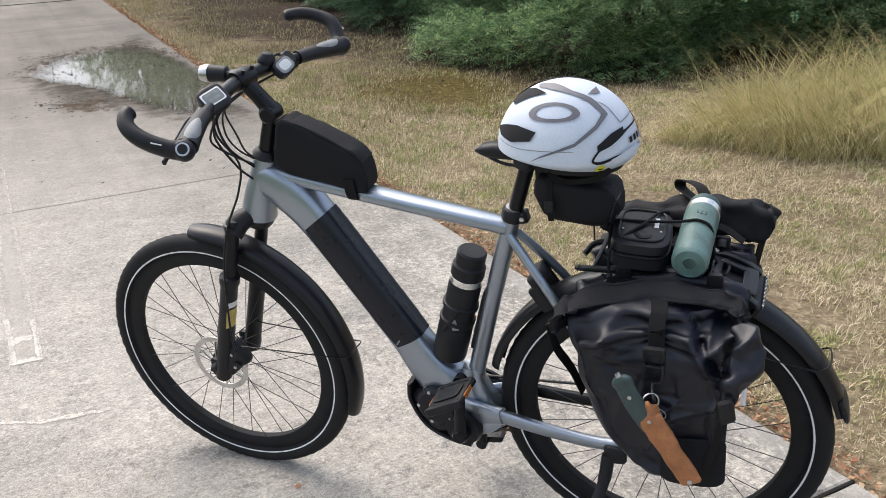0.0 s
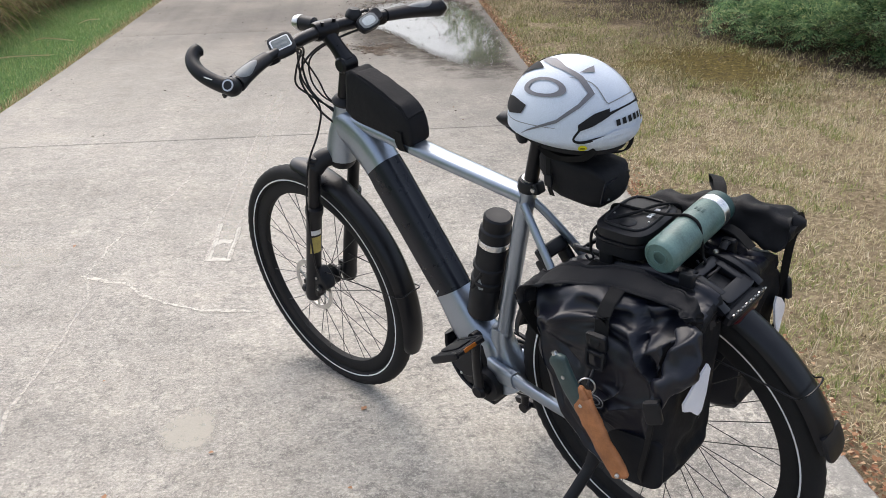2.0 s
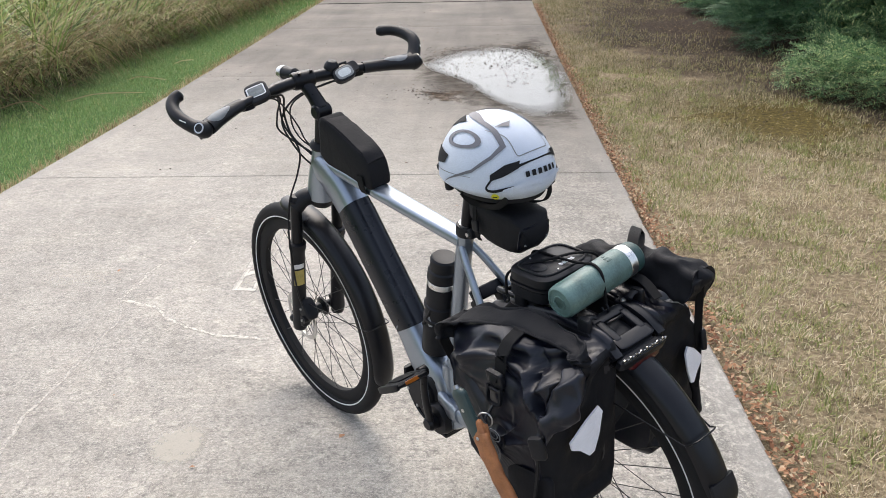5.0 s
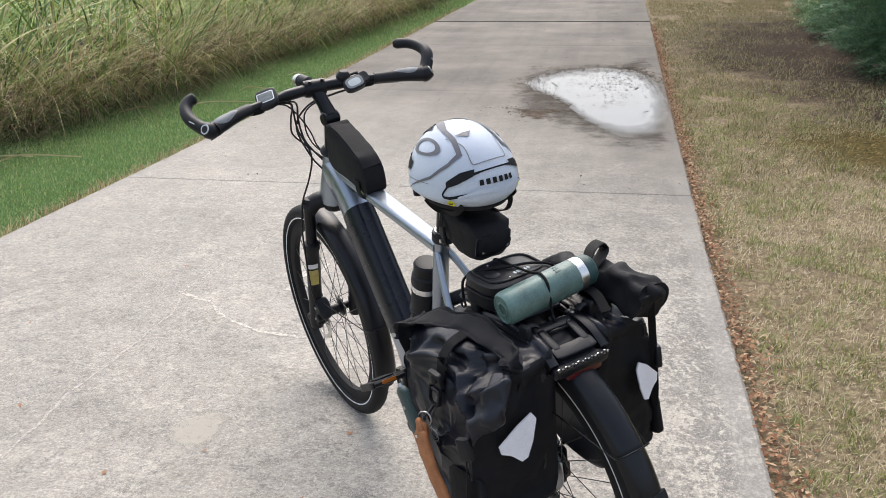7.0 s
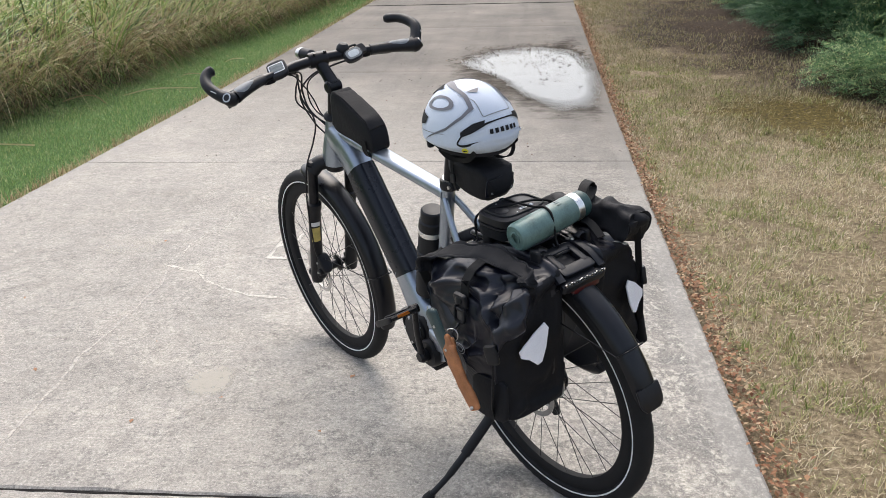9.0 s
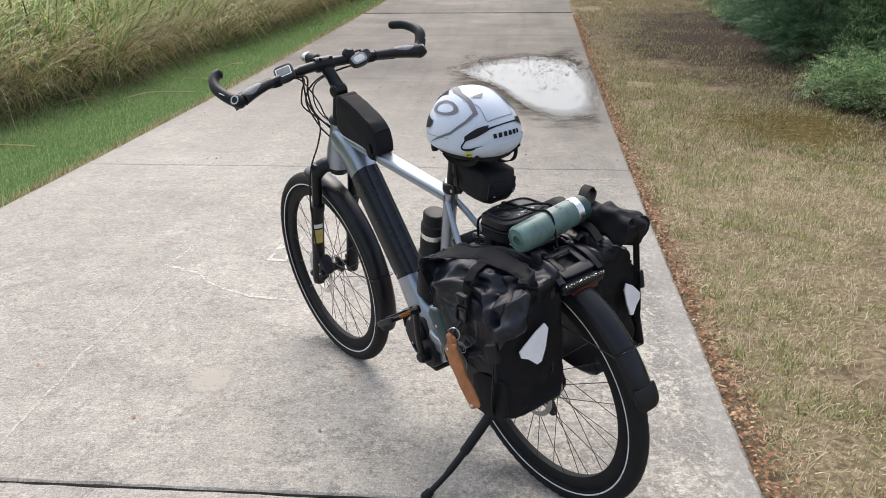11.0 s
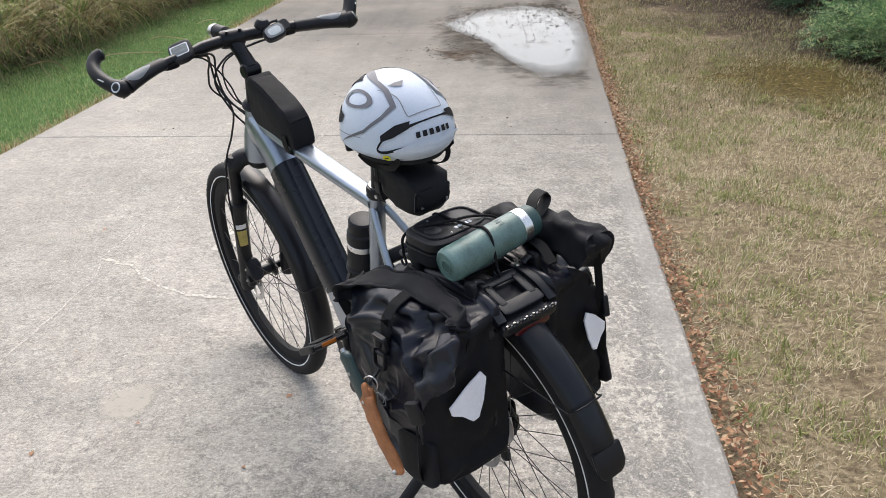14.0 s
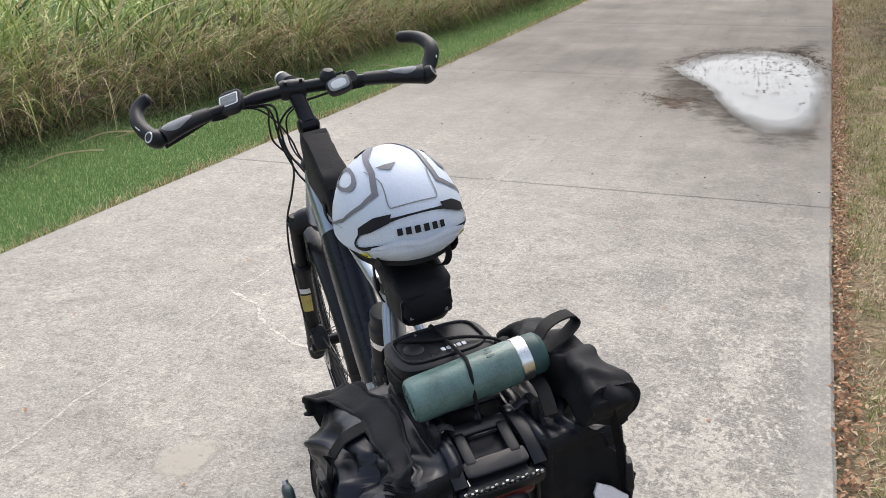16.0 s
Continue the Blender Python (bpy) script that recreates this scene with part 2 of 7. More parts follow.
def earth():
    """Thatch and soil of the verges: straw to the right, green turf to the left, leaf mould under the shrubs, its dark
    tone as shade under the reeds, moss.
    """
    m, n, l, p = material("verge_earth")
    P = "Position"
    pos = n.new("ShaderNodeSeparateXYZ")
    l.new(n.new("ShaderNodeNewGeometry").outputs["Position"], pos.inputs[0])
    X, Y = pos.outputs["X"], pos.outputs["Y"]
    wob, fine = noise_node(n, l, 1.3, 5.0, 0.65, P), noise_node(n, l, 90.0, 4.0, 0.7, P)
    patch = noise_node(n, l, 4.0, 5.0, 0.65, P)
    rubble = noise_node(n, l, 34.0, 7.0, 0.8, P)
    straw = ramp(n, l, rubble, [(0.3, (0.05, 0.038, 0.024)), (0.48, (0.205, 0.16, 0.1)), (0.7, (0.47, 0.39, 0.262))])
    straw = mix(n, l, ramp(n, l, patch, [(0.5, (0, 0, 0)), (0.68, (0.6, 0.6, 0.6))]), straw, (0.12, 0.085, 0.055))
    turf = ramp(n, l, fine, [(0.3, (0.04, 0.07, 0.02)), (0.6, (0.09, 0.17, 0.05)), (0.8, (0.2, 0.25, 0.1))])
    # brown leaf mould, toned darker still for the shade over it
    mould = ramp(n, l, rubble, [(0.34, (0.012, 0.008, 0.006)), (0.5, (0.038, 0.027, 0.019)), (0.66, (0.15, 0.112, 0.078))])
    left = n.new("ShaderNodeMapRange")
    left.inputs["From Min"].default_value, left.inputs["From Max"].default_value = 0.0, -0.4
    l.new(X, left.inputs[0])
    c = mix(n, l, left.outputs[0], straw, turf)

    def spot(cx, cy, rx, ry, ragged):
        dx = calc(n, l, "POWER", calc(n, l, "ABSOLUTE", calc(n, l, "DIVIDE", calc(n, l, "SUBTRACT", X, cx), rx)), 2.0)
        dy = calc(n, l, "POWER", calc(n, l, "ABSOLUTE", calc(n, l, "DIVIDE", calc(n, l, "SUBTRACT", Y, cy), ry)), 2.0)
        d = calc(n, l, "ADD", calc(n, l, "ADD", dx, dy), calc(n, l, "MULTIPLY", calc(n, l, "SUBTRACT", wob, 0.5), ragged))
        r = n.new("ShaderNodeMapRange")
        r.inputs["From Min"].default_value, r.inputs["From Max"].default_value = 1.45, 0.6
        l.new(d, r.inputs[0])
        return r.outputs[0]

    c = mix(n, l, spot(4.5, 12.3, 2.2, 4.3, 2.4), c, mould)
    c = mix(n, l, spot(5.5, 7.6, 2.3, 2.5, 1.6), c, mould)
    # mould tone below the reed bed paints the shade between the blades
    c = mix(n, l, spot(-5.6, 10.0, 2.6, 9.0, 1.0), c, mould)
    c = mix(n, l, calc(n, l, "MULTIPLY", spot(3.25, 6.4, 0.65, 1.0, 4.2), 0.85), c, ramp(n, l, rubble, [(0.36, (0.025, 0.017, 0.008)), (0.5, (0.085, 0.066, 0.014)), (0.62, (0.17, 0.13, 0.03)), (0.7, (0.3, 0.22, 0.11))]))
    l.new(c, p.inputs["Base Color"])
    p.inputs["Roughness"].default_value = 0.95
    p.inputs["Specular IOR Level"].default_value = 0.1
    bumped(n, l, p, calc(n, l, "ADD", fine, patch), 0.8, 0.02)
    return m


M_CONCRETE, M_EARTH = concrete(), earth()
M_SILT = plain("silted_joint", (0.13, 0.12, 0.108), 0.95, vary=0.5, bump=0.6, depth=0.004)
M_JOINT = plain("joint_filler", (0.02, 0.018, 0.016), 0.95, vary=0.5, bump=0.6, depth=0.004)
M_RAIL = film("scraped_line", (0.62, 0.59, 0.53), 0.9, 24.0, 0.75, 0.3, 1.9)
M_PALE = film("pale_scrape", (0.56, 0.525, 0.465), 0.9, 34.0, 0.62, 0.3, 3.4)
M_FAINT = film("faint_crack", (0.56, 0.53, 0.468), 0.9, 46.0, 0.62, 0.3, 3.0)
M_CRACK = film("pale_crack", (0.58, 0.547, 0.482), 0.9, 42.0, 0.78, 0.3, 2.8)
M_STRIP = film("faint_strip", (0.54, 0.51, 0.45), 0.9, 10.0, 0.34, 0.3, 2.6)
M_PATCH = film("pale_patch", (0.555, 0.52, 0.445), 0.9, 30.0, 0.5, 0.3, 2.2)
M_DAMP = film("damp_concrete", (0.062, 0.05, 0.038), 0.8, 5.0, 0.8, 0.1, 2.2, 1.1)
M_GRIME = film("leaf_crumbs", (0.1, 0.066, 0.04), 0.9, 9.0, 0.7, 0.2, 4.0, 1.6)
M_WATER = film("puddle_water", (0.085, 0.076, 0.066), 0.03, 6.0, 0.95, 0.27, 1.1, 1.2)
# blue of the mirrored sky is tinted into the gloss
M_WATER.node_tree.nodes["Principled BSDF"].inputs["Specular Tint"].default_value = (0.86, 0.92, 1.0, 1.0)
M_PAINT = plain("silver_blue_paint", (0.305, 0.347, 0.408), 0.36, 0.9, 0.06, 14.0, 1600.0, 0.05, 0.0002, 0.3)
M_COVER = plain("satin_black_cover", (0.008, 0.0098, 0.0155), 0.28, 0.0, 0.2, 25.0, 700.0, 0.05)
M_BLACK = plain("black_plastic", (0.0085, 0.009, 0.0115), 0.47, 0.0, 0.3, 40.0)
M_ANOD = plain("black_metal", (0.01, 0.0105, 0.013), 0.3, 0.35, 0.25, 40.0)
M_RUBBER = plain("tyre_rubber", (0.01, 0.01, 0.011), 0.75, 0.0, 0.35, 25.0, 300.0, 0.3, 0.001)
M_GUARD = plain("satin_mudguard", (0.007, 0.0075, 0.01), 0.3, 0.0, 0.2, 20.0, 500.0, 0.05)
M_STRIPE = plain("reflective_stripe", (0.72, 0.73, 0.74), 0.4, 0.0, 0.1)
M_GREENMARK = plain("green_tyre_print", (0.03, 0.2, 0.17), 0.6, 0.0, 0.2)
M_STEEL = plain("worn_steel", (0.5, 0.5, 0.5), 0.3, 1.0, 0.2)
M_SPOKE = plain("dark_spoke", (0.05, 0.05, 0.05), 0.35, 0.6, 0.2)
M_GREY = plain("grey_grip", (0.2, 0.21, 0.215), 0.6, 0.0, 0.15, 60.0, 900.0, 0.3)
M_TARP = woven("coated_tarpaulin", (0.0035, 0.0045, 0.0105), 0.37, 500.0, 0.12, 22.0)
M_TARP.node_tree.nodes["Principled BSDF"].inputs["Specular IOR Level"].default_value = 0.42
M_CLOTH = woven("black_nylon", (0.0085, 0.0088, 0.011), 0.68, 1100.0, 0.7, 30.0)
M_WEB = woven("black_webbing", (0.007, 0.007, 0.0075), 0.75, 1500.0, 0.2, 60.0)
M_WHITE = plain("white_shell", (0.535, 0.59, 0.675), 0.5, 0.0, 0.04, 12.0, 500.0, 0.03, 0.0002)
M_BAND = plain("grey_trim", (0.13, 0.13, 0.145), 0.5, 0.0, 0.12)
M_HOLE = plain("dark_vent", (0.012, 0.012, 0.014), 0.8, 0.0, 0.3)
M_YELLOW = plain("yellow_sticker", (0.75, 0.72, 0.02), 0.5, 0.0, 0.08)
M_TEAL = plain("green_hammered_paint", (0.098, 0.165, 0.152), 0.4, 0.1, 0.4, 16.0, 260.0, 0.35, 0.0012)
M_TEALDARK = plain("dark_green_cap", (0.022, 0.06, 0.058), 0.5, 0.0, 0.2)
M_BRIGHT = plain("brushed_band", (0.78, 0.78, 0.76), 0.28, 1.0, 0.1)
M_LEATHER = plain("tan_leather", (0.34, 0.135, 0.05), 0.6, 0.0, 0.35, 35.0, 350.0, 0.5, 0.0015)
M_KNIFE = plain("green_knife_scales", (0.03, 0.055, 0.055), 0.45, 0.0, 0.25)
M_REFL = plain("silver_reflector", (0.85, 0.85, 0.9), 0.35, 0.0, 0.05)
M_RED = plain("red_lens", (0.055, 0.003, 0.005), 0.3, 0.0, 0.2)
M_AMBER = plain("amber_reflector", (0.4, 0.12, 0.015), 0.3, 0.0, 0.2)
M_LCD = plain("dark_lcd", (0.2, 0.22, 0.21), 0.1, 0.0, 0.08)
M_SCREEN = plain("lcd_screen", (0.52, 0.55, 0.55), 0.3, 0.0, 0.08)
M_LENS = plain("lamp_glass", (0.75, 0.77, 0.8), 0.12, 0.3, 0.1)
M_LABEL = plain("yellow_label", (0.5, 0.4, 0.12), 0.6, 0.0, 0.2)
M_BARK = plain("shrub_bark", (0.09, 0.065, 0.045), 0.9, 0.0, 0.4, 20.0, 200.0, 0.8, 0.006)
M_DRY = blade_mat("dry_grass", [(0.0, (0.328, 0.322, 0.153)), (0.25, (0.625, 0.528, 0.346)), (0.55, (0.834, 0.705, 0.515)), (0.8, (0.983, 0.88, 0.722)), (0.9, (0.447, 0.423, 0.224)), (1.0, (0.358, 0.367, 0.171))])
M_TUFT = blade_mat("green_tufts", [(0.0, (0.189, 0.234, 0.0729)), (0.5, (0.321, 0.365, 0.131)), (1.0, (0.583, 0.54, 0.277))])
M_TURF = blade_mat("green_turf", [(0.0, (0.185, 0.325, 0.112)), (0.5, (0.28, 0.448, 0.162)), (0.85, (0.392, 0.504, 0.213)), (1.0, (0.627, 0.594, 0.325))])
M_REED = blade_mat("reed_blades", [(0.0, (0.0399, 0.0741, 0.0205)), (0.3, (0.228, 0.365, 0.0889)), (0.55, (0.422, 0.541, 0.161)), (0.75, (0.622, 0.662, 0.271)), (0.88, (0.782, 0.723, 0.401)), (1.0, (0.502, 0.361, 0.18))], 0.55, 0.12)
M_STALK = blade_mat("dead_reed_stems", [(0.0, (0.202, 0.134, 0.0728)), (0.45, (0.493, 0.381, 0.213)), (1.0, (0.829, 0.706, 0.47))])
M_LEAF = blade_mat("shrub_leaves", [(0.0, (0.07, 0.15, 0.08)), (0.4, (0.18, 0.33, 0.17)), (0.72, (0.31, 0.47, 0.24)), (0.9, (0.52, 0.65, 0.34)), (1.0, (0.7, 0.75, 0.42))], 0.5, 0.38)
# bluish hue of its own; the far row's shade is mixed into the tone
M_NEEDLE = blade_mat("shaded_blue_green_leaves", [(0.0, (0.063, 0.135, 0.081)), (0.5, (0.117, 0.234, 0.144)), (0.88, (0.198, 0.36, 0.198)), (1.0, (0.36, 0.486, 0.27))], 0.5)
M_FALLEN = blade_mat("fallen_leaves", [(0.0, (0.115, 0.0575, 0.0345)), (0.4, (0.322, 0.149, 0.0805)), (0.75, (0.483, 0.276, 0.161)), (1.0, (0.644, 0.506, 0.345))], 0.7, 0.1)


M_WETLEAF = blade_mat("wet_dark_leaves", [(0.0, (0.025, 0.018, 0.014)), (0.6, (0.06, 0.042, 0.03)), (0.9, (0.13, 0.075, 0.045)), (1.0, (0.24, 0.15, 0.09))], 0.6, 0.0)
M_WETLEAF.node_tree.nodes["Principled BSDF"].inputs["Specular IOR Level"].default_value = 0.05
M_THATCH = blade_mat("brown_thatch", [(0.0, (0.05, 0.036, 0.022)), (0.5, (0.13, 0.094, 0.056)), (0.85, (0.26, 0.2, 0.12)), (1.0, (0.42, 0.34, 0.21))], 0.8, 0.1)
M_ROUGH = blade_mat("yellow_green_tussock", [(0.0, (0.23, 0.23, 0.0805)), (0.3, (0.483, 0.437, 0.196)), (0.6, (0.713, 0.609, 0.322)), (0.85, (0.851, 0.736, 0.46)), (1.0, (0.299, 0.345, 0.115))])
# browner than M_DRY, and toned down for tree shade on the far verge
M_VERGE = blade_mat("shaded_brown_green_verge", [(0.0, (0.13, 0.14, 0.055)), (0.3, (0.3, 0.27, 0.14)), (0.6, (0.46, 0.39, 0.24)), (0.85, (0.6, 0.52, 0.36)), (1.0, (0.18, 0.21, 0.08))])


# ---- shaping ----
PI = math.pi
BASE = {}
FIX = [Matrix()]


def link_mesh(name, verts, faces, mat, sharp=35):
    me = bpy.data.meshes.new(name)
    me.from_pydata([tuple(v) for v in verts], [], faces)
    me.materials.append(mat)
    me.shade_smooth()
    me.set_sharp_from_angle(angle=radians(sharp))
    return me


def part(name, geo, mat, parent, label="", sharp=35):
    """One mesh object under a thing or a part; geo is in the thing's frame."""
    base = BASE.get(parent.name, Vector())
    verts = [FIX[0] @ Vector(v) - base for v in geo[0]]
    ob = new(name, link_mesh(name, verts, geo[1], mat, sharp))
    ob.parent = parent
    BASE[ob.name] = base
    return tagged(ob, label)


def join(*geos):
    verts, faces = [], []
    for v, f in geos:
        k = len(verts)
        verts += [Vector(p) for p in v]
        faces += [[i + k for i in q] for q in f]
    return verts, faces


def moved(geo, m):
    return [m @ Vector(v) for v in geo[0]], geo[1]


def mirrored(geo):
    return [Vector((v[0], -v[1], v[2])) for v in geo[0]], [list(reversed(f)) for f in geo[1]]


def spline(pts, k=6):
    """A smooth curve through points."""
    p = [Vector(q) for q in pts]
    p = [p[0] * 2 - p[1]] + p + [p[-1] * 2 - p[-2]]
    out = []
    for i in range(1, len(p) - 2):
        a, b, c, d = p[i - 1:i + 3]
        for j in range(k):
            t = j / k
            out.append(0.5 * (2 * b + (c - a) * t + (2 * a - 5 * b + 4 * c - d) * t * t + (3 * b - a - 3 * c + d) * t ** 3))
    return out + [p[-2]]


def loft(rings, cap=True, closed=False):
    n = len(rings[0])
    verts = [Vector(v) for r in rings for v in r]
    faces = []
    last = len(rings) if closed else len(rings) - 1
    for i in range(last):
        a, b = i * n, (i + 1) % len(rings) * n
        faces += [[a + j, a + (j + 1) % n, b + (j + 1) % n, b + j] for j in range(n)]
    if cap and not closed:
        faces += [list(range(n))[::-1], [len(verts) - n + j for j in range(n)]]
    return verts, faces


def tube(pts, radius, seg=10, closed=False, side=None, power=2.0):
    """A rod along points. radius: one, one for each point, or (across, along 'side') pairs."""
    p = [Vector(q) for q in pts]
    n = len(p)
    rad = radius if isinstance(radius, (list, tuple)) and len(radius) == n else [radius] * n
    rings, ref = [], Vector(side) if side else None
    for i in range(n):
        t = (p[(i + 1) % n] - p[i - 1]) if closed else (p[min(i + 1, n - 1)] - p[max(i - 1, 0)])
        t.normalize()
        if ref is None:
            ref = t.orthogonal()
        a = ref - t * ref.dot(t)
        a.normalize()
        if side is None:
            ref = a
        b = t.cross(a)
        r = rad[i]
        ra, rb = r if isinstance(r, (list, tuple)) else (r, r)
        ring = []
        for j in range(seg):
            c, s = math.cos(2 * PI * j / seg), math.sin(2 * PI * j / seg)
            if power != 2.0:
                c, s = math.copysign(abs(c) ** (2 / power), c), math.copysign(abs(s) ** (2 / power), s)
            ring.append(p[i] + a * (ra * c) + b * (rb * s))
        rings.append(ring)
    return loft(rings, True, closed)


def lathe(profile, a, b, seg=24):
    """A turned body: (radius, share of the way from a to b) pairs."""
    a, b = Vector(a), Vector(b)
    ax = b - a
    t = ax.normalized()
    x = t.orthogonal().normalized()
    y = t.cross(x)
    return loft([[a + ax * s + x * (r * math.cos(2 * PI * j / seg)) + y * (r * math.sin(2 * PI * j / seg)) for j in range(seg)] for r, s in profile])


def block(c, size, turn=None, power=5.0, seg=20, edge=0.12):
    """A box with rounded edges, round its middle."""
    sx, sy, sz = [s / 2 for s in size]
    m = Matrix.Translation(c) @ (turn.to_4x4() if turn else Matrix())
    rings = []
    for z, k in ((-1, 1 - edge * 1.6), (-1 + edge, 1 - edge * 0.4), (-1 + 2.2 * edge, 1), (1 - 2.2 * edge, 1), (1 - edge, 1 - edge * 0.4), (1, 1 - edge * 1.6)):
        ring = []
        for j in range(seg):
            ca, sa = math.cos(2 * PI * (j + 0.5) / seg), math.sin(2 * PI * (j + 0.5) / seg)
            ring.append(m @ Vector((sx * k * math.copysign(abs(ca) ** (2 / power), ca), sy * k * math.copysign(abs(sa) ** (2 / power), sa), sz * z)))
        rings.append(ring)
    return loft(rings)


def turned(about_v=0.0, about_u=0.0, about_w=0.0):
    return Euler([radians(about_u), radians(about_v), radians(about_w)]).to_matrix()


def ring(c, radius, thick, seg=48, flat=None, a0=0.0, a1=360.0, v=0.0, tube_seg=8):
    """A hoop in the wheel's plane round c; flat: (half height, half width)."""
    full = abs(a1 - a0) >= 359.9
    k = seg if full else seg + 1
    pts = [Vector((c[0] + radius * math.cos(radians(a0 + (a1 - a0) * i / seg)), c[1] + v, c[2] + radius * math.sin(radians(a0 + (a1 - a0) * i / seg)))) for i in range(k)]
    return tube(pts, flat or thick, tube_seg, full, (0, 1, 0), 4.0 if flat else 2.0)


def ribbon(pts, width, thick, side=(0, 1, 0), k=4):
    """A flat strap along points; side: the way its width lies."""
    return tube(spline(pts, k), (width / 2, thick / 2), 8, False, side, 6.0)


def fast_mesh(name, verts, quads, mat):
    """A large joined mesh from arrays of corners and quads."""
    me = bpy.data.meshes.new(name)
    me.vertices.add(len(verts))
    me.vertices.foreach_set("co", np.asarray(verts, np.float32).ravel())
    me.loops.add(quads.size)
    me.loops.foreach_set("vertex_index", quads.astype(np.int32).ravel())
    me.polygons.add(len(quads))
    me.polygons.foreach_set("loop_start", np.arange(0, quads.size, quads.shape[1], dtype=np.int32))
    me.update(calc_edges=True)
    me.materials.append(mat)
    me.shade_smooth()
    return me


def blades(pos, length, width, heading, lean, bend, segs, twist=0.6):
    """Corners and quads of many grass blades: bent, tapering strips."""
    n = len(pos)
    d = np.stack([np.cos(heading), np.sin(heading), np.zeros(n)], 1)
    s = np.stack([-np.sin(heading + twist), np.cos(heading + twist), np.zeros(n)], 1)
    out, p = [], pos.copy()
    for i in range(segs + 1):
        taper = (1 - i / segs) ** 0.7 * 0.9 + 0.1
        out += [p - s * (width * taper / 2)[:, None], p + s * (width * taper / 2)[:, None]]
        a = lean + bend * (i + 0.5) / segs
        p = p + (d * np.sin(a)[:, None] + np.array([0, 0, 1.0]) * np.cos(a)[:, None]) * (length / segs)[:, None]
    verts = np.stack(out, 1).reshape(-1, 3)
    k = 2 * (segs + 1)
    q = np.array([[2 * i, 2 * i + 1, 2 * i + 3, 2 * i + 2] for i in range(segs)])
    return verts, (np.arange(n)[:, None, None] * k + q[None]).reshape(-1, 4)


rng = np.random.default_rng(7)


def rise(y):
    """Height of the ground along the path."""
    t = np.minimum(np.asarray(y, float), 60.0) - 7.0
    return 0.03 * np.log1p(np.exp(t / 1.5))


def drift(y):
    """How far the path swings to the right further on."""
    return 0.006 * np.clip(np.asarray(y, float) - 4.0, 0, 60)


LEFT, RIGHT = -1.83, 1.857


# ---- ground, path ----
def ground_sheet():
    xs = np.unique(np.concatenate([np.linspace(-9, 10, 110), np.array([-900, -400, -150, -60, -30, -15, 15, 30, 60, 150, 400, 900])]))
    ys = np.unique(np.concatenate([np.linspace(-6, 32, 190), np.array([-900, -400, -150, -60, -25, -12, 40, 60, 100, 200, 450, 900])]))
    X, Y = np.meshgrid(xs, ys)
    Z = rise(Y) - 0.03
    off = np.minimum(np.abs(X - LEFT - drift(Y)), np.abs(X - RIGHT - drift(Y)))
    inside = (X > LEFT + drift(Y)) & (X < RIGHT + drift(Y))
    lump = np.array([noise.noise(Vector((x * 1.1, y * 1.1, 3.0))) for x, y in zip(X.ravel(), Y.ravel())]).reshape(X.shape)
    Z = np.where(inside, Z - 0.05, Z + np.clip(off, 0, 0.6) * 0.05 * lump + np.clip(off - 1.2, 0, 3) * 0.015)
    w, h = len(xs), len(ys)
    i = np.arange(w * h).reshape(h, w)
    q = np.stack([i[:-1, :-1], i[:-1, 1:], i[1:, 1:], i[1:, :-1]], -1).reshape(-1, 4)
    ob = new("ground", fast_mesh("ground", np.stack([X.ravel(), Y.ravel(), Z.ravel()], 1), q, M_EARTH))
    return tagged(ob, "dry straw verge, green turf and brown leaf mould beside the path", "ground", kind="structure")


ground_sheet()
JOINTS = [-9.73, -6.07, -2.41, 1.25, 4.945, 8.61, 12.29, 15.5, 19.4, 23.3, 27.0, 30.6, 34.3, 38.0, 45.0, 52.0, 60.0]
WIDE = (1.25, 15.5)
SILTED = (8.61, 12.29)
pavement = tagged(new("pavement"), "pale weathered concrete footpath of broom-finished slabs", "path", kind="structure")


def slab(y0, y1, g0, g1):
    """One cast panel with softened, slightly ragged edges."""
    ys = [y0 + g0, y0 + g0 + 0.008] + list(np.linspace(y0 + g0 + 0.15, y1 - g1 - 0.15, 24)) + [y1 - g1 - 0.008, y1 - g1]
    rows = []
    cut = 56
    for i, y in enumerate(ys):
        z, s = float(rise(y)), float(drift(y))
        chip = (1 if i < 2 and y0 in WIDE else -1 if i > len(ys) - 3 and y1 in WIDE else 0) * 0.009
        end = 0.0 if i not in (0, len(ys) - 1) else 0.0015 if (y0 if i == 0 else y1) in SILTED else 0.006
        jl, jr = 0.004 * noise.noise(Vector((y * 2.3, 1.0, 0))), 0.004 * noise.noise(Vector((y * 2.3, 9.0, 0)))
        a, b = LEFT + s + jl, RIGHT + s + jr
        row = [(a, z - 0.13), (a, z - 0.01), (a + 0.012, z - end)] + [(a + 0.012 + (b - a - 0.024) * k / cut, z - end) for k in range(1, cut)] + [(b - 0.012, z - end), (b, z - 0.01), (b, z - 0.13)]
        rows.append([Vector((x, y + chip * (max(0.0, noise.noise(Vector((x * 11, y0, 0)))) + 0.8 * noise.noise(Vector((x * 31, y1, 0)))), h)) for x, h in row])
    n = len(rows[0])
    verts = [v for r in rows for v in r]
    faces = [[i * n + j, i * n + j + 1, (i + 1) * n + j + 1, (i + 1) * n + j] for i in range(len(rows) - 1) for j in range(n - 1)]
    return verts, faces + [list(range(n))[::-1], [len(verts) - n + j for j in range(n)]]


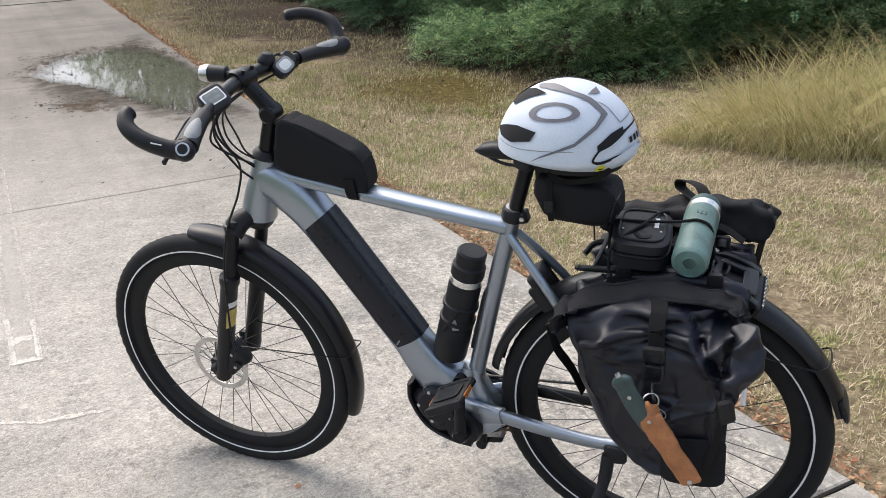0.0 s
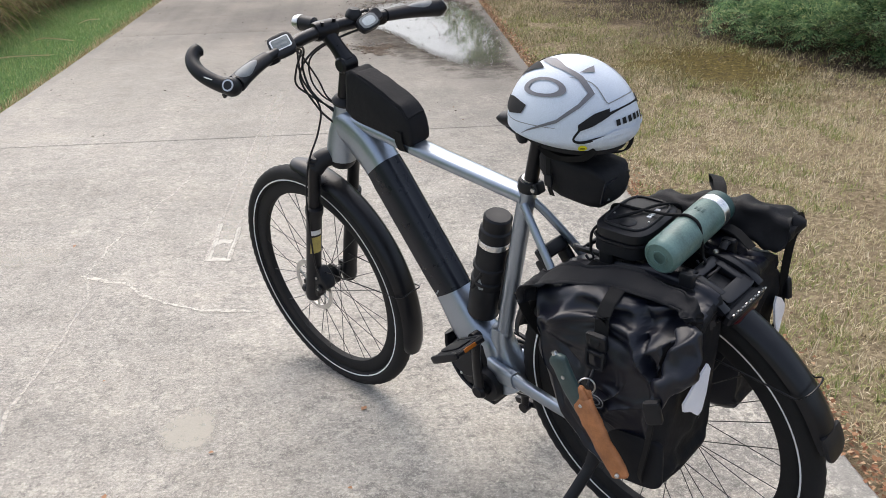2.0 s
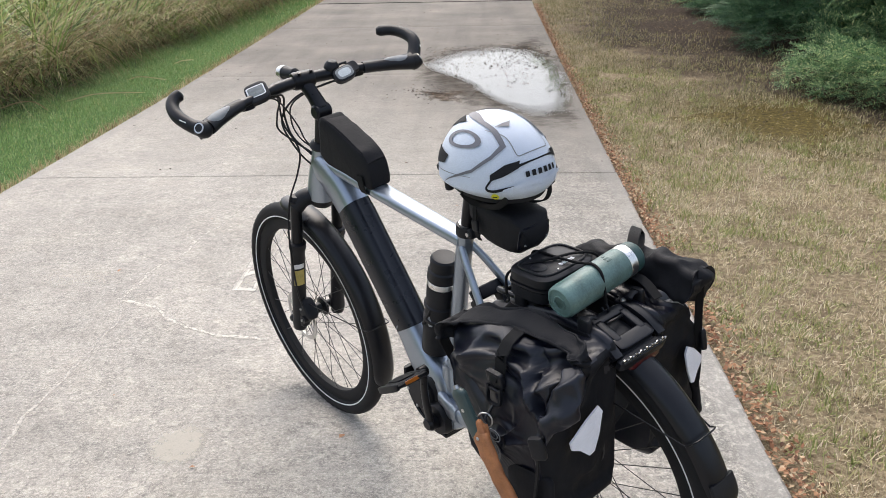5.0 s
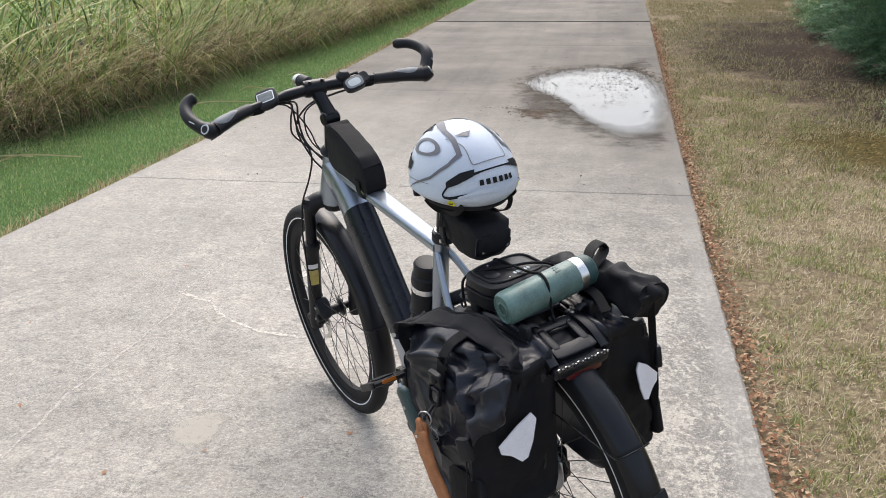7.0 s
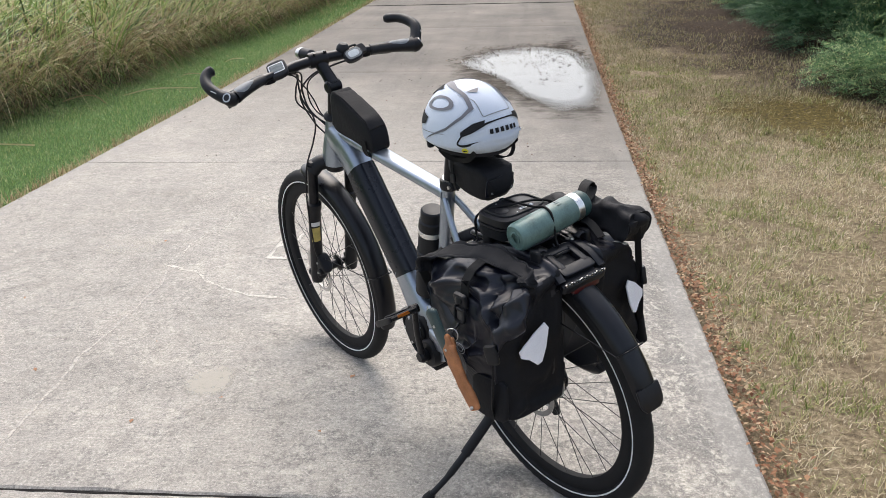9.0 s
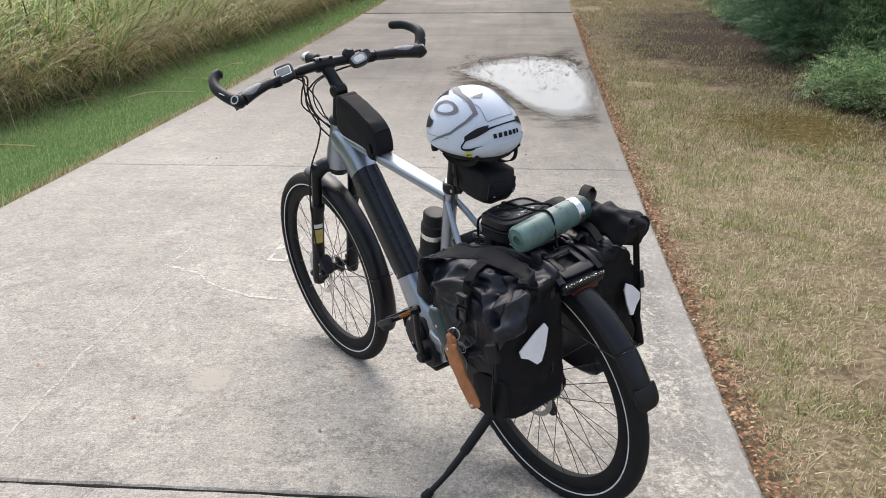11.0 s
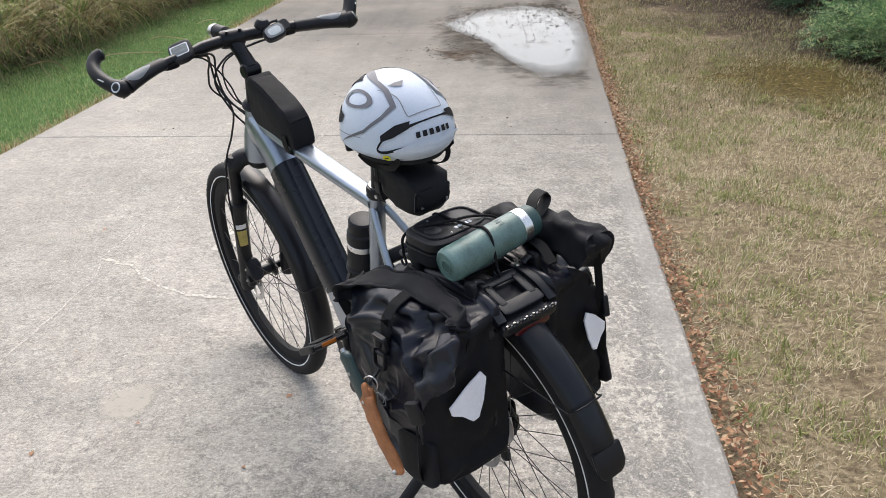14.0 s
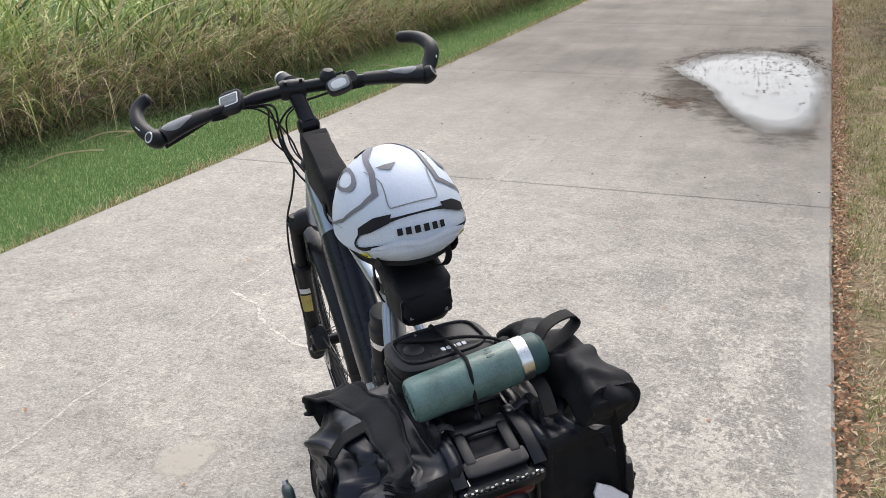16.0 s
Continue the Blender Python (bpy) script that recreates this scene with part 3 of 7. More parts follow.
for y0, y1 in zip(JOINTS, JOINTS[1:]):
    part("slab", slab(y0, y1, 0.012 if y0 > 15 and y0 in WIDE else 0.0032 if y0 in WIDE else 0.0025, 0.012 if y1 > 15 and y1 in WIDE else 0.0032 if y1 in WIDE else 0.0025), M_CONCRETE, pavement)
for y in JOINTS[1:-1]:
    z, s, w = float(rise(y)), float(drift(y)), 0.016 if y in WIDE and y > 15 else 0.006 if y in WIDE else 0.004
    pts = [(LEFT + s + (RIGHT - LEFT) * k / 40, y + 0.002 * math.sin(k * 2.1), z - 0.0075 - (0.0 if y in WIDE else -0.0022 if y in SILTED else 0.004)) for k in range(41)]
    part("joint", tube(pts, w, 6, False, (0, 0, 1)), M_SILT if y in SILTED else M_JOINT, pavement, "silted joint" if y in SILTED else "dark gritty joint filler")


def stain(name, outline, z, mat, label, rim=0.35):
    """A thin stain on the concrete: its rim fades out by the mesh's uv."""
    n = len(outline)
    c = sum((Vector(p) for p in outline), Vector((0, 0))) / n
    verts, faces, uv = [], [], []
    for s, u in ((1.0, 0.0), (1 - rim * 0.5, 0.5), (1 - rim, 1.0), (0.3, 1.0)):
        verts += [(c.x + (x - c.x) * s, c.y + (y - c.y) * s, z + float(rise(c.y + (y - c.y) * s))) for x, y in outline]
        uv += [u] * n
    verts.append((c.x, c.y, z + float(rise(c.y))))
    uv.append(1.0)
    for r in range(3):
        faces += [[r * n + j, r * n + (j + 1) % n, (r + 1) * n + (j + 1) % n, (r + 1) * n + j] for j in range(n)]
    faces += [[3 * n + j, 3 * n + (j + 1) % n, 4 * n] for j in range(n)]
    me = link_mesh(name, verts, faces, mat)
    lay = me.uv_layers.new(name="rim")
    for lp in me.loops:
        lay.data[lp.index].uv = (uv[lp.vertex_index], 0)
    ob = new(name, me)
    return tagged(ob, label, name.replace("_", " "), kind="structure")


def streak(name, pts, width, z, mat, label, wander=1.0):
    """A long stain that follows a line."""
    p = spline([(x, y, 0) for x, y in pts], 24)
    verts, faces, uv = [], [], []
    for i, q in enumerate(p):
        t = (p[min(i + 1, len(p) - 1)] - p[max(i - 1, 0)]).normalized()
        s = Vector((-t.y, t.x, 0))
        w = width * (0.85 + min(1.0, wander) * (0.9 * noise.noise(q * 6.1) + 0.5 * noise.noise(q * 31.0)))
        q = q + s * wander * (0.03 * noise.noise(q * 5.0) + 0.024 * noise.noise(q * 15.0) + 0.007 * noise.noise(q * 45.0))
        for k, u in ((-1, 0), (-0.4, 0.9), (0.4, 0.9), (1, 0)):
            verts.append(q + s * (w * k) + Vector((0, 0, z + float(rise(q.y)))))
            uv.append(u * min(1.0, 14.0 * (len(p) - 1 - i) / len(p)))
    for i in range(len(p) - 1):
        faces += [[i * 4 + j, i * 4 + j + 1, i * 4 + j + 5, i * 4 + j + 4] for j in range(3)]
    me = link_mesh(name, verts, faces, mat)
    lay = me.uv_layers.new(name="rim")
    for lp in me.loops:
        lay.data[lp.index].uv = (uv[lp.vertex_index], 0)
    return tagged(new(name, me), label, "stain", kind="structure")


def blob(cx, cy, rx, ry, n=40, rag=0.15, seed=0.0):
    out = []
    for k in range(n):
        a = 2 * PI * k / n
        r = 1 + rag * 2 * noise.noise(Vector((math.cos(a) * 1.4, math.sin(a) * 1.4, seed)))
        out.append((cx + rx * r * math.cos(a), cy + ry * r * math.sin(a)))
    return out


PUDDLE = [(0.36, 9.2), (0.66, 9.95), (1.1, 10.35), (1.5, 10.3), (1.76, 9.8), (1.87, 8.9), (1.875, 7.7), (1.81, 6.9), (1.66, 6.5), (1.42, 6.55), (1.2, 6.95), (1.0, 7.6), (0.8, 8.25), (0.55, 8.7)]
DAMP = [(0.2, 9.1), (0.5, 10.1), (1.05, 10.7), (1.5, 11.0), (1.8, 11.6), (1.89, 10.2), (1.885, 9.2), (1.878, 7.8), (1.866, 6.1), (1.66, 5.9), (1.38, 6.05), (1.08, 6.4), (0.8, 7.0), (0.45, 7.6), (0.3, 8.3)]
pud = [(p.x, p.y) for p in spline([(x, y, 0) for x, y in PUDDLE + PUDDLE[:1]], 5)[:-1]]
stain("damp_patch", [(p.x, p.y) for p in spline([(x, y, 0) for x, y in DAMP + DAMP[:1]], 4)[:-1]], 0.0025, M_DAMP, "dark damp concrete round the rain puddle", 0.45)
stain("puddle", pud, 0.005, M_WATER, "shallow rain puddle on the concrete with floating leaves", 0.3)
stain("silt_patch", blob(0.72, 7.55, 0.3, 0.3, 40, 0.5, 3.0), 0.004, M_GRIME, "brown silt and leaf crumbs beside the puddle", 0.6)
stain("pale_patch", blob(0.118, 1.895, 0.105, 0.125), 0.0025, M_PATCH, "round pale patch on the concrete", 0.4)
stain("pale_chip", blob(0.37, 1.17, 0.035, 0.045, 16, 0.3, 2), 0.0025, M_PALE, "small pale chipped spot in the concrete", 0.3)
for pts, w in ((((-0.49, 3.035), (-0.47, 3.2), (-0.455, 3.4), (-0.385, 3.56), (-0.365, 3.84), (-0.3, 4.1), (-0.27, 4.4)), 0.012),
               (((-0.49, 3.035), (-0.45, 2.99), (-0.31, 2.925), (-0.19, 2.785), (-0.05, 2.695), (0.075, 2.635), (0.27, 2.635)), 0.02),
               (((-0.49, 3.035), (-0.43, 2.86), (-0.41, 2.75), (-0.422, 2.58), (-0.42, 2.38), (-0.43, 2.2), (-0.437, 2.045), (-0.42, 1.88), (-0.402, 1.6), (-0.39, 1.42), (-0.385, 1.27)), 0.012),
               (((-0.44, 3.3), (-0.36, 3.26), (-0.26, 3.25)), 0.008)):
    streak("pale_crack", pts, w, 0.0025, M_FAINT if len(pts) > 8 else M_CRACK, "pale crooked hairline crack across the concrete", 0.3 if len(pts) > 8 else 0.6)
stain("pale_blotch", blob(-0.78, 3.25, 0.2, 0.13, 40, 0.3, 7.0), 0.002, M_STRIP, "pale worn blotch beside the crack", 0.6)
# a strip scraped along the path, framed by two pale lines, with a bright end
streak("pale_scrape", ((0.015, 3.1), (0.015, 4.0), (0.02, 5.2), (0.025, 6.2)), 0.05, 0.002, M_STRIP, "faint pale strip scraped along the concrete", 0.15)
for pts, w in ((((-0.033, 3.09), (-0.034, 3.6), (-0.03, 4.4), (-0.026, 5.3), (-0.018, 6.1)), 0.011), (((0.064, 3.08), (0.062, 3.55), (0.062, 4.4), (0.066, 5.4), (0.07, 6.0)), 0.012),
               (((-0.04, 3.12), (0.015, 3.115), (0.07, 3.11)), 0.03), (((-0.028, 3.1), (-0.028, 3.3), (-0.03, 3.55)), 0.02), (((0.058, 3.1), (0.057, 3.25), (0.057, 3.5)), 0.018), (((-0.02, 3.3), (0.01, 3.31), (0.05, 3.3)), 0.045)):
    streak("pale_scrape", pts, w, 0.003, M_PALE if len(pts) > 3 else M_RAIL, "pale scraped line on the concrete", 0.12)


# ---- plants and litter ----
def scatter(n, x0, x1, y0, y1):
    return rng.uniform(x0, x1, n), rng.uniform(y0, y1, n)


def field(x, y, s, seed):
    return np.array([noise.noise(Vector((a * s, b * s, seed))) for a, b in zip(x, y)])


def height(x, y):
    off = np.minimum(np.abs(x - LEFT - drift(y)), np.abs(x - RIGHT - drift(y)))
    return rise(y) - 0.032 + np.clip(off, 0, 0.6) * 0.05 * field(x, y, 1.1, 3.0) + np.clip(off - 1.2, 0, 3) * 0.015


def turf(name, x, y, long, wide, mat, label, lean=0.5, bend=1.0, segs=2):
    n = len(x)
    pos = np.stack([x, y, height(x, y)], 1)
    v, q = blades(pos, long * rng.uniform(0.5, 1.4, n), wide * rng.uniform(0.6, 1.4, n), rng.uniform(0, 2 * PI, n), rng.uniform(0, 1, n) * lean * 2, rng.uniform(0.1, 1, n) * bend, segs)
    return tagged(new(name, fast_mesh(name, v, q, mat)), label, "grass", kind="stuff")


def mould_mask(x, y):
    a = ((x - 4.5) / 2.2) ** 2 + ((y - 12.3) / 4.3) ** 2
    b = ((x - 5.5) / 2.3) ** 2 + ((y - 7.6) / 2.5) ** 2
    c = ((x - 3.25) / 0.55) ** 2 + ((y - 6.4) / 0.85) ** 2
    return np.minimum(np.minimum(a, b), c * 1.5) + 0.5 * field(x, y, 1.2, 40.0)


def tufted(tufts, each, x0, x1, y0, y1, spread):
    """Blades that stand in small tufts."""
    cx, cy = scatter(tufts, x0, x1, y0, y1)
    n = tufts * each
    return np.repeat(cx, each) + rng.normal(0, spread, n), np.repeat(cy, each) + rng.normal(0, spread, n)


x, y = tufted(5600, 42, RIGHT + 0.02, 5.6, -1.0, 7.5, 0.045)
keep = (field(x, y, 2.2, 1.0) + 0.4 * field(x, y, 9.0, 2.0) + 0.35 * field(x, y, 24.0, 4.0) > -0.52) & (mould_mask(x, y) + rng.uniform(-0.55, 0.55, len(x)) > 0.95) & (rng.uniform(size=len(x)) < np.clip((7.2 - y) / 2.5, 0.15, 1.0)) & (x > RIGHT + 0.05 + rng.uniform(0, 0.08, len(x)))
turf("dry_grass", x[keep], y[keep], 0.031 + 0.026 * field(x[keep], y[keep], 11.0, 6.0), 0.0038, M_DRY, "short dry straw-coloured lawn grass beside the path", 0.85, 1.2)
x, y = tufted(9000, 11, RIGHT + 0.08, 5.4, -1.0, 9.0, 0.03)
keep = (0.6 * field(x, y, 1.7, 31.0) + 0.8 * field(x, y, 5.0, 12.0) > -0.06 + 0.2 * np.clip((x - 2.4) / 0.6, 0, 1)) & (mould_mask(x, y) + rng.uniform(-0.5, 0.5, len(x)) > 0.95)
turf("green_tufts", x[keep], y[keep], 0.042, 0.0046, M_TUFT, "greenish tufts in the dry lawn", 0.6, 1.2)
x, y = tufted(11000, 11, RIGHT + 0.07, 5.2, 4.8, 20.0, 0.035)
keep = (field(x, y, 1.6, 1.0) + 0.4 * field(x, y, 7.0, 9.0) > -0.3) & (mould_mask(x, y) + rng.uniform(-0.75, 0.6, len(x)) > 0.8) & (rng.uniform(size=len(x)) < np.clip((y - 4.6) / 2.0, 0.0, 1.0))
turf("rough_grass", x[keep] + drift(y[keep]), y[keep], 0.05, 0.0058, M_VERGE, "brownish green rough grass further along the path, tree shade in its colour")
x, y = scatter(120000, -4.3, LEFT + 0.015, 2.4, 13.0)
turf("green_grass", x, y, 0.036, 0.0046, M_TURF, "short mown green grass between path and reeds", 0.55, 1.0)
x, y = scatter(60000, -4.6, LEFT + 0.015, -1.5, 2.4)
turf("green_grass", x, y, 0.036, 0.006, M_TURF, "short mown green grass beside the path", 0.55, 1.0)
x, y = scatter(30000, -3.6, LEFT + 0.02, 13.0, 30.0)
turf("green_grass", x + drift(y), y, 0.06, 0.013, M_TURF, "short green grass further along the path")
x, y = scatter(9000, LEFT - 0.06, LEFT + 0.01, 2.2, 18.0)
turf("edge_grass", x + drift(y), y, 0.08, 0.006, M_STALK, "brown dead grass along the edge of the concrete", 1.0, 1.0)


def reed_line(y):
    return np.interp(y, [0, 3, 6.3, 8.4, 10, 12.8, 16, 30], [-4.5, -4.05, -3.38, -3.12, -3.08, -2.78, -2.65, -2.5])


def reeds():
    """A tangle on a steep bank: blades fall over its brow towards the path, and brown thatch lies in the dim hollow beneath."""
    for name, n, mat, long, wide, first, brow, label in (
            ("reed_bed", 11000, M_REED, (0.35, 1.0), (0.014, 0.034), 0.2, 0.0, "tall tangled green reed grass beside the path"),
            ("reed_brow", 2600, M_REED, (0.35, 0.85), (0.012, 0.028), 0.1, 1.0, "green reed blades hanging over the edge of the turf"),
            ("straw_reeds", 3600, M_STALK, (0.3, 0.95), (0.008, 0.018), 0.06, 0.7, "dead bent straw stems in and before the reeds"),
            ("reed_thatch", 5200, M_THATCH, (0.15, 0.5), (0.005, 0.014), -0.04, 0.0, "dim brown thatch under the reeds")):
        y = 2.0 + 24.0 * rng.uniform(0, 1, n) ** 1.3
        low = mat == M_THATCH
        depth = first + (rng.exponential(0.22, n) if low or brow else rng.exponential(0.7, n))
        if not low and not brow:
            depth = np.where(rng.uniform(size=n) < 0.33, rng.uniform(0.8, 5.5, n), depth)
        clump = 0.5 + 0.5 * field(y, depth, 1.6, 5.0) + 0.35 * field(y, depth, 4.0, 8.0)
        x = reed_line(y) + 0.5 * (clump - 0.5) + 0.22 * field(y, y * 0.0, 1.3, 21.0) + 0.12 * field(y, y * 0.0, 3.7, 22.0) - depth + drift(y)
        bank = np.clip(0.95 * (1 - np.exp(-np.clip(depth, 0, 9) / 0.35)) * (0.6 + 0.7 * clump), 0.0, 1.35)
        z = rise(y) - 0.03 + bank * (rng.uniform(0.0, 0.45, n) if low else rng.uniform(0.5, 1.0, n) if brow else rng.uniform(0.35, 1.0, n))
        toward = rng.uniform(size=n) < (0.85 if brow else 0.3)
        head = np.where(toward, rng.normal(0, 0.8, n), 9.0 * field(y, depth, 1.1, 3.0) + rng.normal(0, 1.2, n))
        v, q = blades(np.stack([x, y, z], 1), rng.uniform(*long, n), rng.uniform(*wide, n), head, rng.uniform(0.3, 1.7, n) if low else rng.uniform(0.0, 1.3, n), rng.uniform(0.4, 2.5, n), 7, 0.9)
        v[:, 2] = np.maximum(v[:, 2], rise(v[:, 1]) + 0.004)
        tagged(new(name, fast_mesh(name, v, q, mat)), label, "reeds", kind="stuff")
    # pale stems that arch out of the bank and hang down onto the turf
    n = 1300
    y = 3.2 + 13.0 * rng.uniform(0, 1, n) ** 1.2
    x = reed_line(y) - rng.uniform(-0.05, 0.35, n) + drift(y)
    v, q = blades(np.stack([x, y, rise(y) + rng.uniform(0.05, 0.4, n)], 1), rng.uniform(0.35, 1.05, n), rng.uniform(0.007, 0.014, n), rng.normal(-0.1, 0.8, n), rng.uniform(0.4, 1.2, n), rng.uniform(0.9, 2.0, n), 7, 0.9)
    v[:, 2] = np.maximum(v[:, 2], rise(v[:, 1]) + 0.006)
    tagged(new("hanging_reeds", fast_mesh("hanging_reeds", v, q, M_STALK)), "pale dead reed stems hanging over the green turf", "reeds", kind="stuff")
    # green and straw stems that lie out on the turf
    for k, (x, y, a, long) in enumerate(((-2.75, 7.6, 0.2, 0.75), (-2.7, 7.2, 2.6, 0.5), (-3.05, 5.3, 0.0, 0.6), (-3.2, 5.1, 0.5, 0.5), (-2.6, 8.7, -0.4, 0.5), (-3.0, 4.4, 0.9, 0.55), (-2.45, 9.6, 0.7, 0.45))):
        g = ribbon([(x, y, -0.01), (x + long * 0.35 * math.cos(a), y + long * 0.35 * math.sin(a), 0.05), (x + long * 0.7 * math.cos(a + 0.1), y + long * 0.7 * math.sin(a + 0.1), 0.045), (x + long * math.cos(a + 0.35), y + long * math.sin(a + 0.35), 0.0)], 0.012, 0.002, (0, 0, 1))
        tagged(new("reed_stem", link_mesh("reed_stem", *g, M_STALK)), "single straw reed stem lying on green grass", "reed", "stems on the turf")


reeds()


def tussock(x, y, n, long):
    """A loose sheaf of fine arching blades."""
    n = int(n * 2.6)
    r, a = rng.uniform(0, 0.42, n) * long / 0.7, rng.uniform(0, 2 * PI, n)
    pos = np.stack([r * np.cos(a), r * np.sin(a), np.zeros(n)], 1)
    v, q = blades(pos, long * rng.uniform(0.35, 1.4, n), rng.uniform(0.0028, 0.006, n), a + rng.normal(0, 1.1, n), rng.uniform(0, 0.6, n), rng.uniform(0.6, 2.8, n), 9, 0.9)
    ob = tagged(new("grass_tussock", fast_mesh("grass_tussock", v, q, M_ROUGH)), "arching tussock of straw and green grass before the shrubs", "grass", "tussocks before the shrubs")
    ob.location = (x, y, float(height(np.array([x]), np.array([y]))[0]))


for x, y, n, s in ((3.8, 4.15, 110, 0.22), (3.98, 4.05, 200, 0.32), (4.1, 3.85, 260, 0.38), (4.22, 3.65, 380, 0.5), (4.3, 4.0, 400, 0.56), (4.4, 3.5, 420, 0.6), (4.6, 3.85, 420, 0.62), (4.75, 3.4, 420, 0.6), (5.05, 3.8, 420, 0.62), (5.2, 3.35, 420, 0.56), (5.5, 3.8, 420, 0.6),
                   (5.9, 3.4, 420, 0.56), (4.1, 3.42, 90, 0.18), (4.35, 3.25, 120, 0.22), (4.75, 3.1, 160, 0.26)):
    tussock(x, y, n, s)


def shrub(n_sprays, radius, tall, seed, foliage=M_LEAF, tone="dark green"):
    """Trunk, limbs and a crown of twigs that carry small leaves, hung low to the ground."""
    g = np.random.default_rng(seed)
    root = new("evergreen_shrub")
    stems = []
    for k in range(5):
        a = 2 * PI * k / 5 + g.uniform(-0.4, 0.4)
        tip = Vector((math.cos(a) * radius * 0.55, math.sin(a) * radius * 0.55, tall * g.uniform(0.55, 0.8)))
        stems.append([Vector((0.1 * math.cos(a), 0.1 * math.sin(a), -0.05)), tip * 0.45 + Vector((0, 0, 0.15)), tip])
    part("trunk", join(*[tube(spline(s, 5), [0.05 * (1 - 0.07 * i) for i in range(11)], 7) for s in stems]), M_BARK, root, "thin grey-brown stems")
    # lumps of the crown
    lumps = []
    for k in range(85):
        a, h = g.uniform(0, 2 * PI), g.uniform(0.03, 0.97) ** 1.5
        r = radius * (1 - 0.45 * h ** 2) * g.uniform(0.7, 1.05)
        lumps.append((r * math.cos(a), r * math.sin(a), h * tall, g.uniform(0.28, 0.55)))
    lumps = np.array(lumps)
    pick = g.choice(len(lumps), n_sprays, p=(lambda w: w / w.sum())(1.0 / (0.35 + lumps[:, 2])))
    d = g.normal(size=(n_sprays, 3))
    d[:, 2] = np.abs(d[:, 2]) - 0.25
    d /= np.linalg.norm(d, axis=1)[:, None]
    c = lumps[pick, :3] + d * (lumps[pick, 3] * g.uniform(0.35, 1.0, n_sprays) ** 0.5)[:, None] * np.array([1, 1, 0.6])
    c[:, 2] = np.maximum(c[:, 2], 0.03)
    out = np.stack([c[:, 0], c[:, 1], np.zeros(n_sprays)], 1)
    out /= np.linalg.norm(out, axis=1)[:, None] + 1e-6
    axis = out * 0.9 + d * np.array([0.6, 0.6, 0.35]) + np.array([0, 0, 0.05]) + g.normal(size=(n_sprays, 3)) * np.array([0.4, 0.4, 0.2])
    axis /= np.linalg.norm(axis, axis=1)[:, None]
    side = np.cross(axis, np.array([0, 0, 1.0]) + g.normal(size=(n_sprays, 3)) * 0.3)
    side /= np.linalg.norm(side, axis=1)[:, None] + 1e-6
    up = np.cross(side, axis)
    verts, m = [], 11
    long = g.uniform(0.12, 0.26, n_sprays)
    for i in range(m):
        for s in (-1, 1):
            base = c + axis * (long * (i + 0.5) / m)[:, None] - np.array([0, 0, 1.0]) * (0.14 * long * (i / m) ** 2)[:, None]
            size = (0.0105 + 0.0085 * g.uniform(size=n_sprays)) * (1.15 - 0.6 * i / m)
            w = axis * 0.55 + side * s + up * g.uniform(-0.35, 0.5, n_sprays)[:, None]
            t = w * (size * 2.1)[:, None]
            x = (axis * 0.7 - side * s * 0.4) * (size * 0.55)[:, None]
            verts += [base, base + t * 0.5 + x, base + t, base + t * 0.5 - x]
    v = np.stack(verts, 1).reshape(-1, 3)
    crown = new("crown", fast_mesh("crown", v, np.arange(len(v)).reshape(-1, 4), foliage))
    crown.parent = root
    tagged(crown, "crown of small %s leaves" % tone)
    # the dim inner twigs
    n = 500
    k = g.choice(len(lumps), n)
    p = lumps[k, :3] * np.array([0.75, 0.75, 0.8])
    v, q = blades(p, g.uniform(0.3, 0.7, n), g.uniform(0.004, 0.01, n), g.uniform(0, 2 * PI, n), g.uniform(0.2, 1.4, n), g.uniform(-0.5, 0.8, n), 4)
    tw = new("inner_wood", fast_mesh("inner_wood", v, q, M_BARK))
    tw.parent = root
    return tagged(root, "dense %s evergreen shrub hanging down to the ground" % tone, "shrub", "shrubs along the path")


near_shrub = shrub(14500, 1.75, 3.2, 1)
near_shrub.matrix_basis = pose(5.98, 7.4, 0, 0, 0, 20) @ Matrix.Diagonal((1, 1, 1.15, 1))
other_shrub = shrub(14000, 1.8, 3.4, 2)
other_shrub.matrix_basis = pose(7.2, 6.6, 0, 0, 0, 0) @ Matrix.Diagonal((1, 1, 1.15, 1))
for x, y, a, src in ((6.7, 10.2, 140, near_shrub), (6.9, 13.2, 60, other_shrub), (7.3, 16.3, 250, near_shrub), (7.6, 19.6, 10, other_shrub), (7.8, 23.5, 200, near_shrub), (8.0, 27.5, 90, other_shrub),
                     (8.6, 4.2, 100, near_shrub), (8.0, 8.4, 300, other_shrub), (8.2, 11.6, 220, near_shrub), (8.4, 15.0, 120, other_shrub), (9.0, 20.5, 310, near_shrub)):
    k = 1.0 if y < 9 else 1.25 if y < 12 else 1.75
    # stretched up out of view like trees, to darken verge and puddle reflection
    copy_thing(src, pose(x + (k - 1) * 1.6, y, float(rise(y)), 0, 0, a)).scale = (k, k, k * (1.2 if y < 9 else 1.9))
# far row: leaf colour already darkened for the shade it stands in
blue_shrub = shrub(10500, 1.7, 3.0, 3, M_NEEDLE, "bluish, shade-toned green")
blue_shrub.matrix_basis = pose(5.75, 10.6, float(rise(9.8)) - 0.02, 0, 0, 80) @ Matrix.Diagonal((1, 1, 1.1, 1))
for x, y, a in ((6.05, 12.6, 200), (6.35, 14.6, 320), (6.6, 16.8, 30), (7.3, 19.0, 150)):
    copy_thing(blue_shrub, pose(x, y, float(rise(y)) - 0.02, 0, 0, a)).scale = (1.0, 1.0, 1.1)
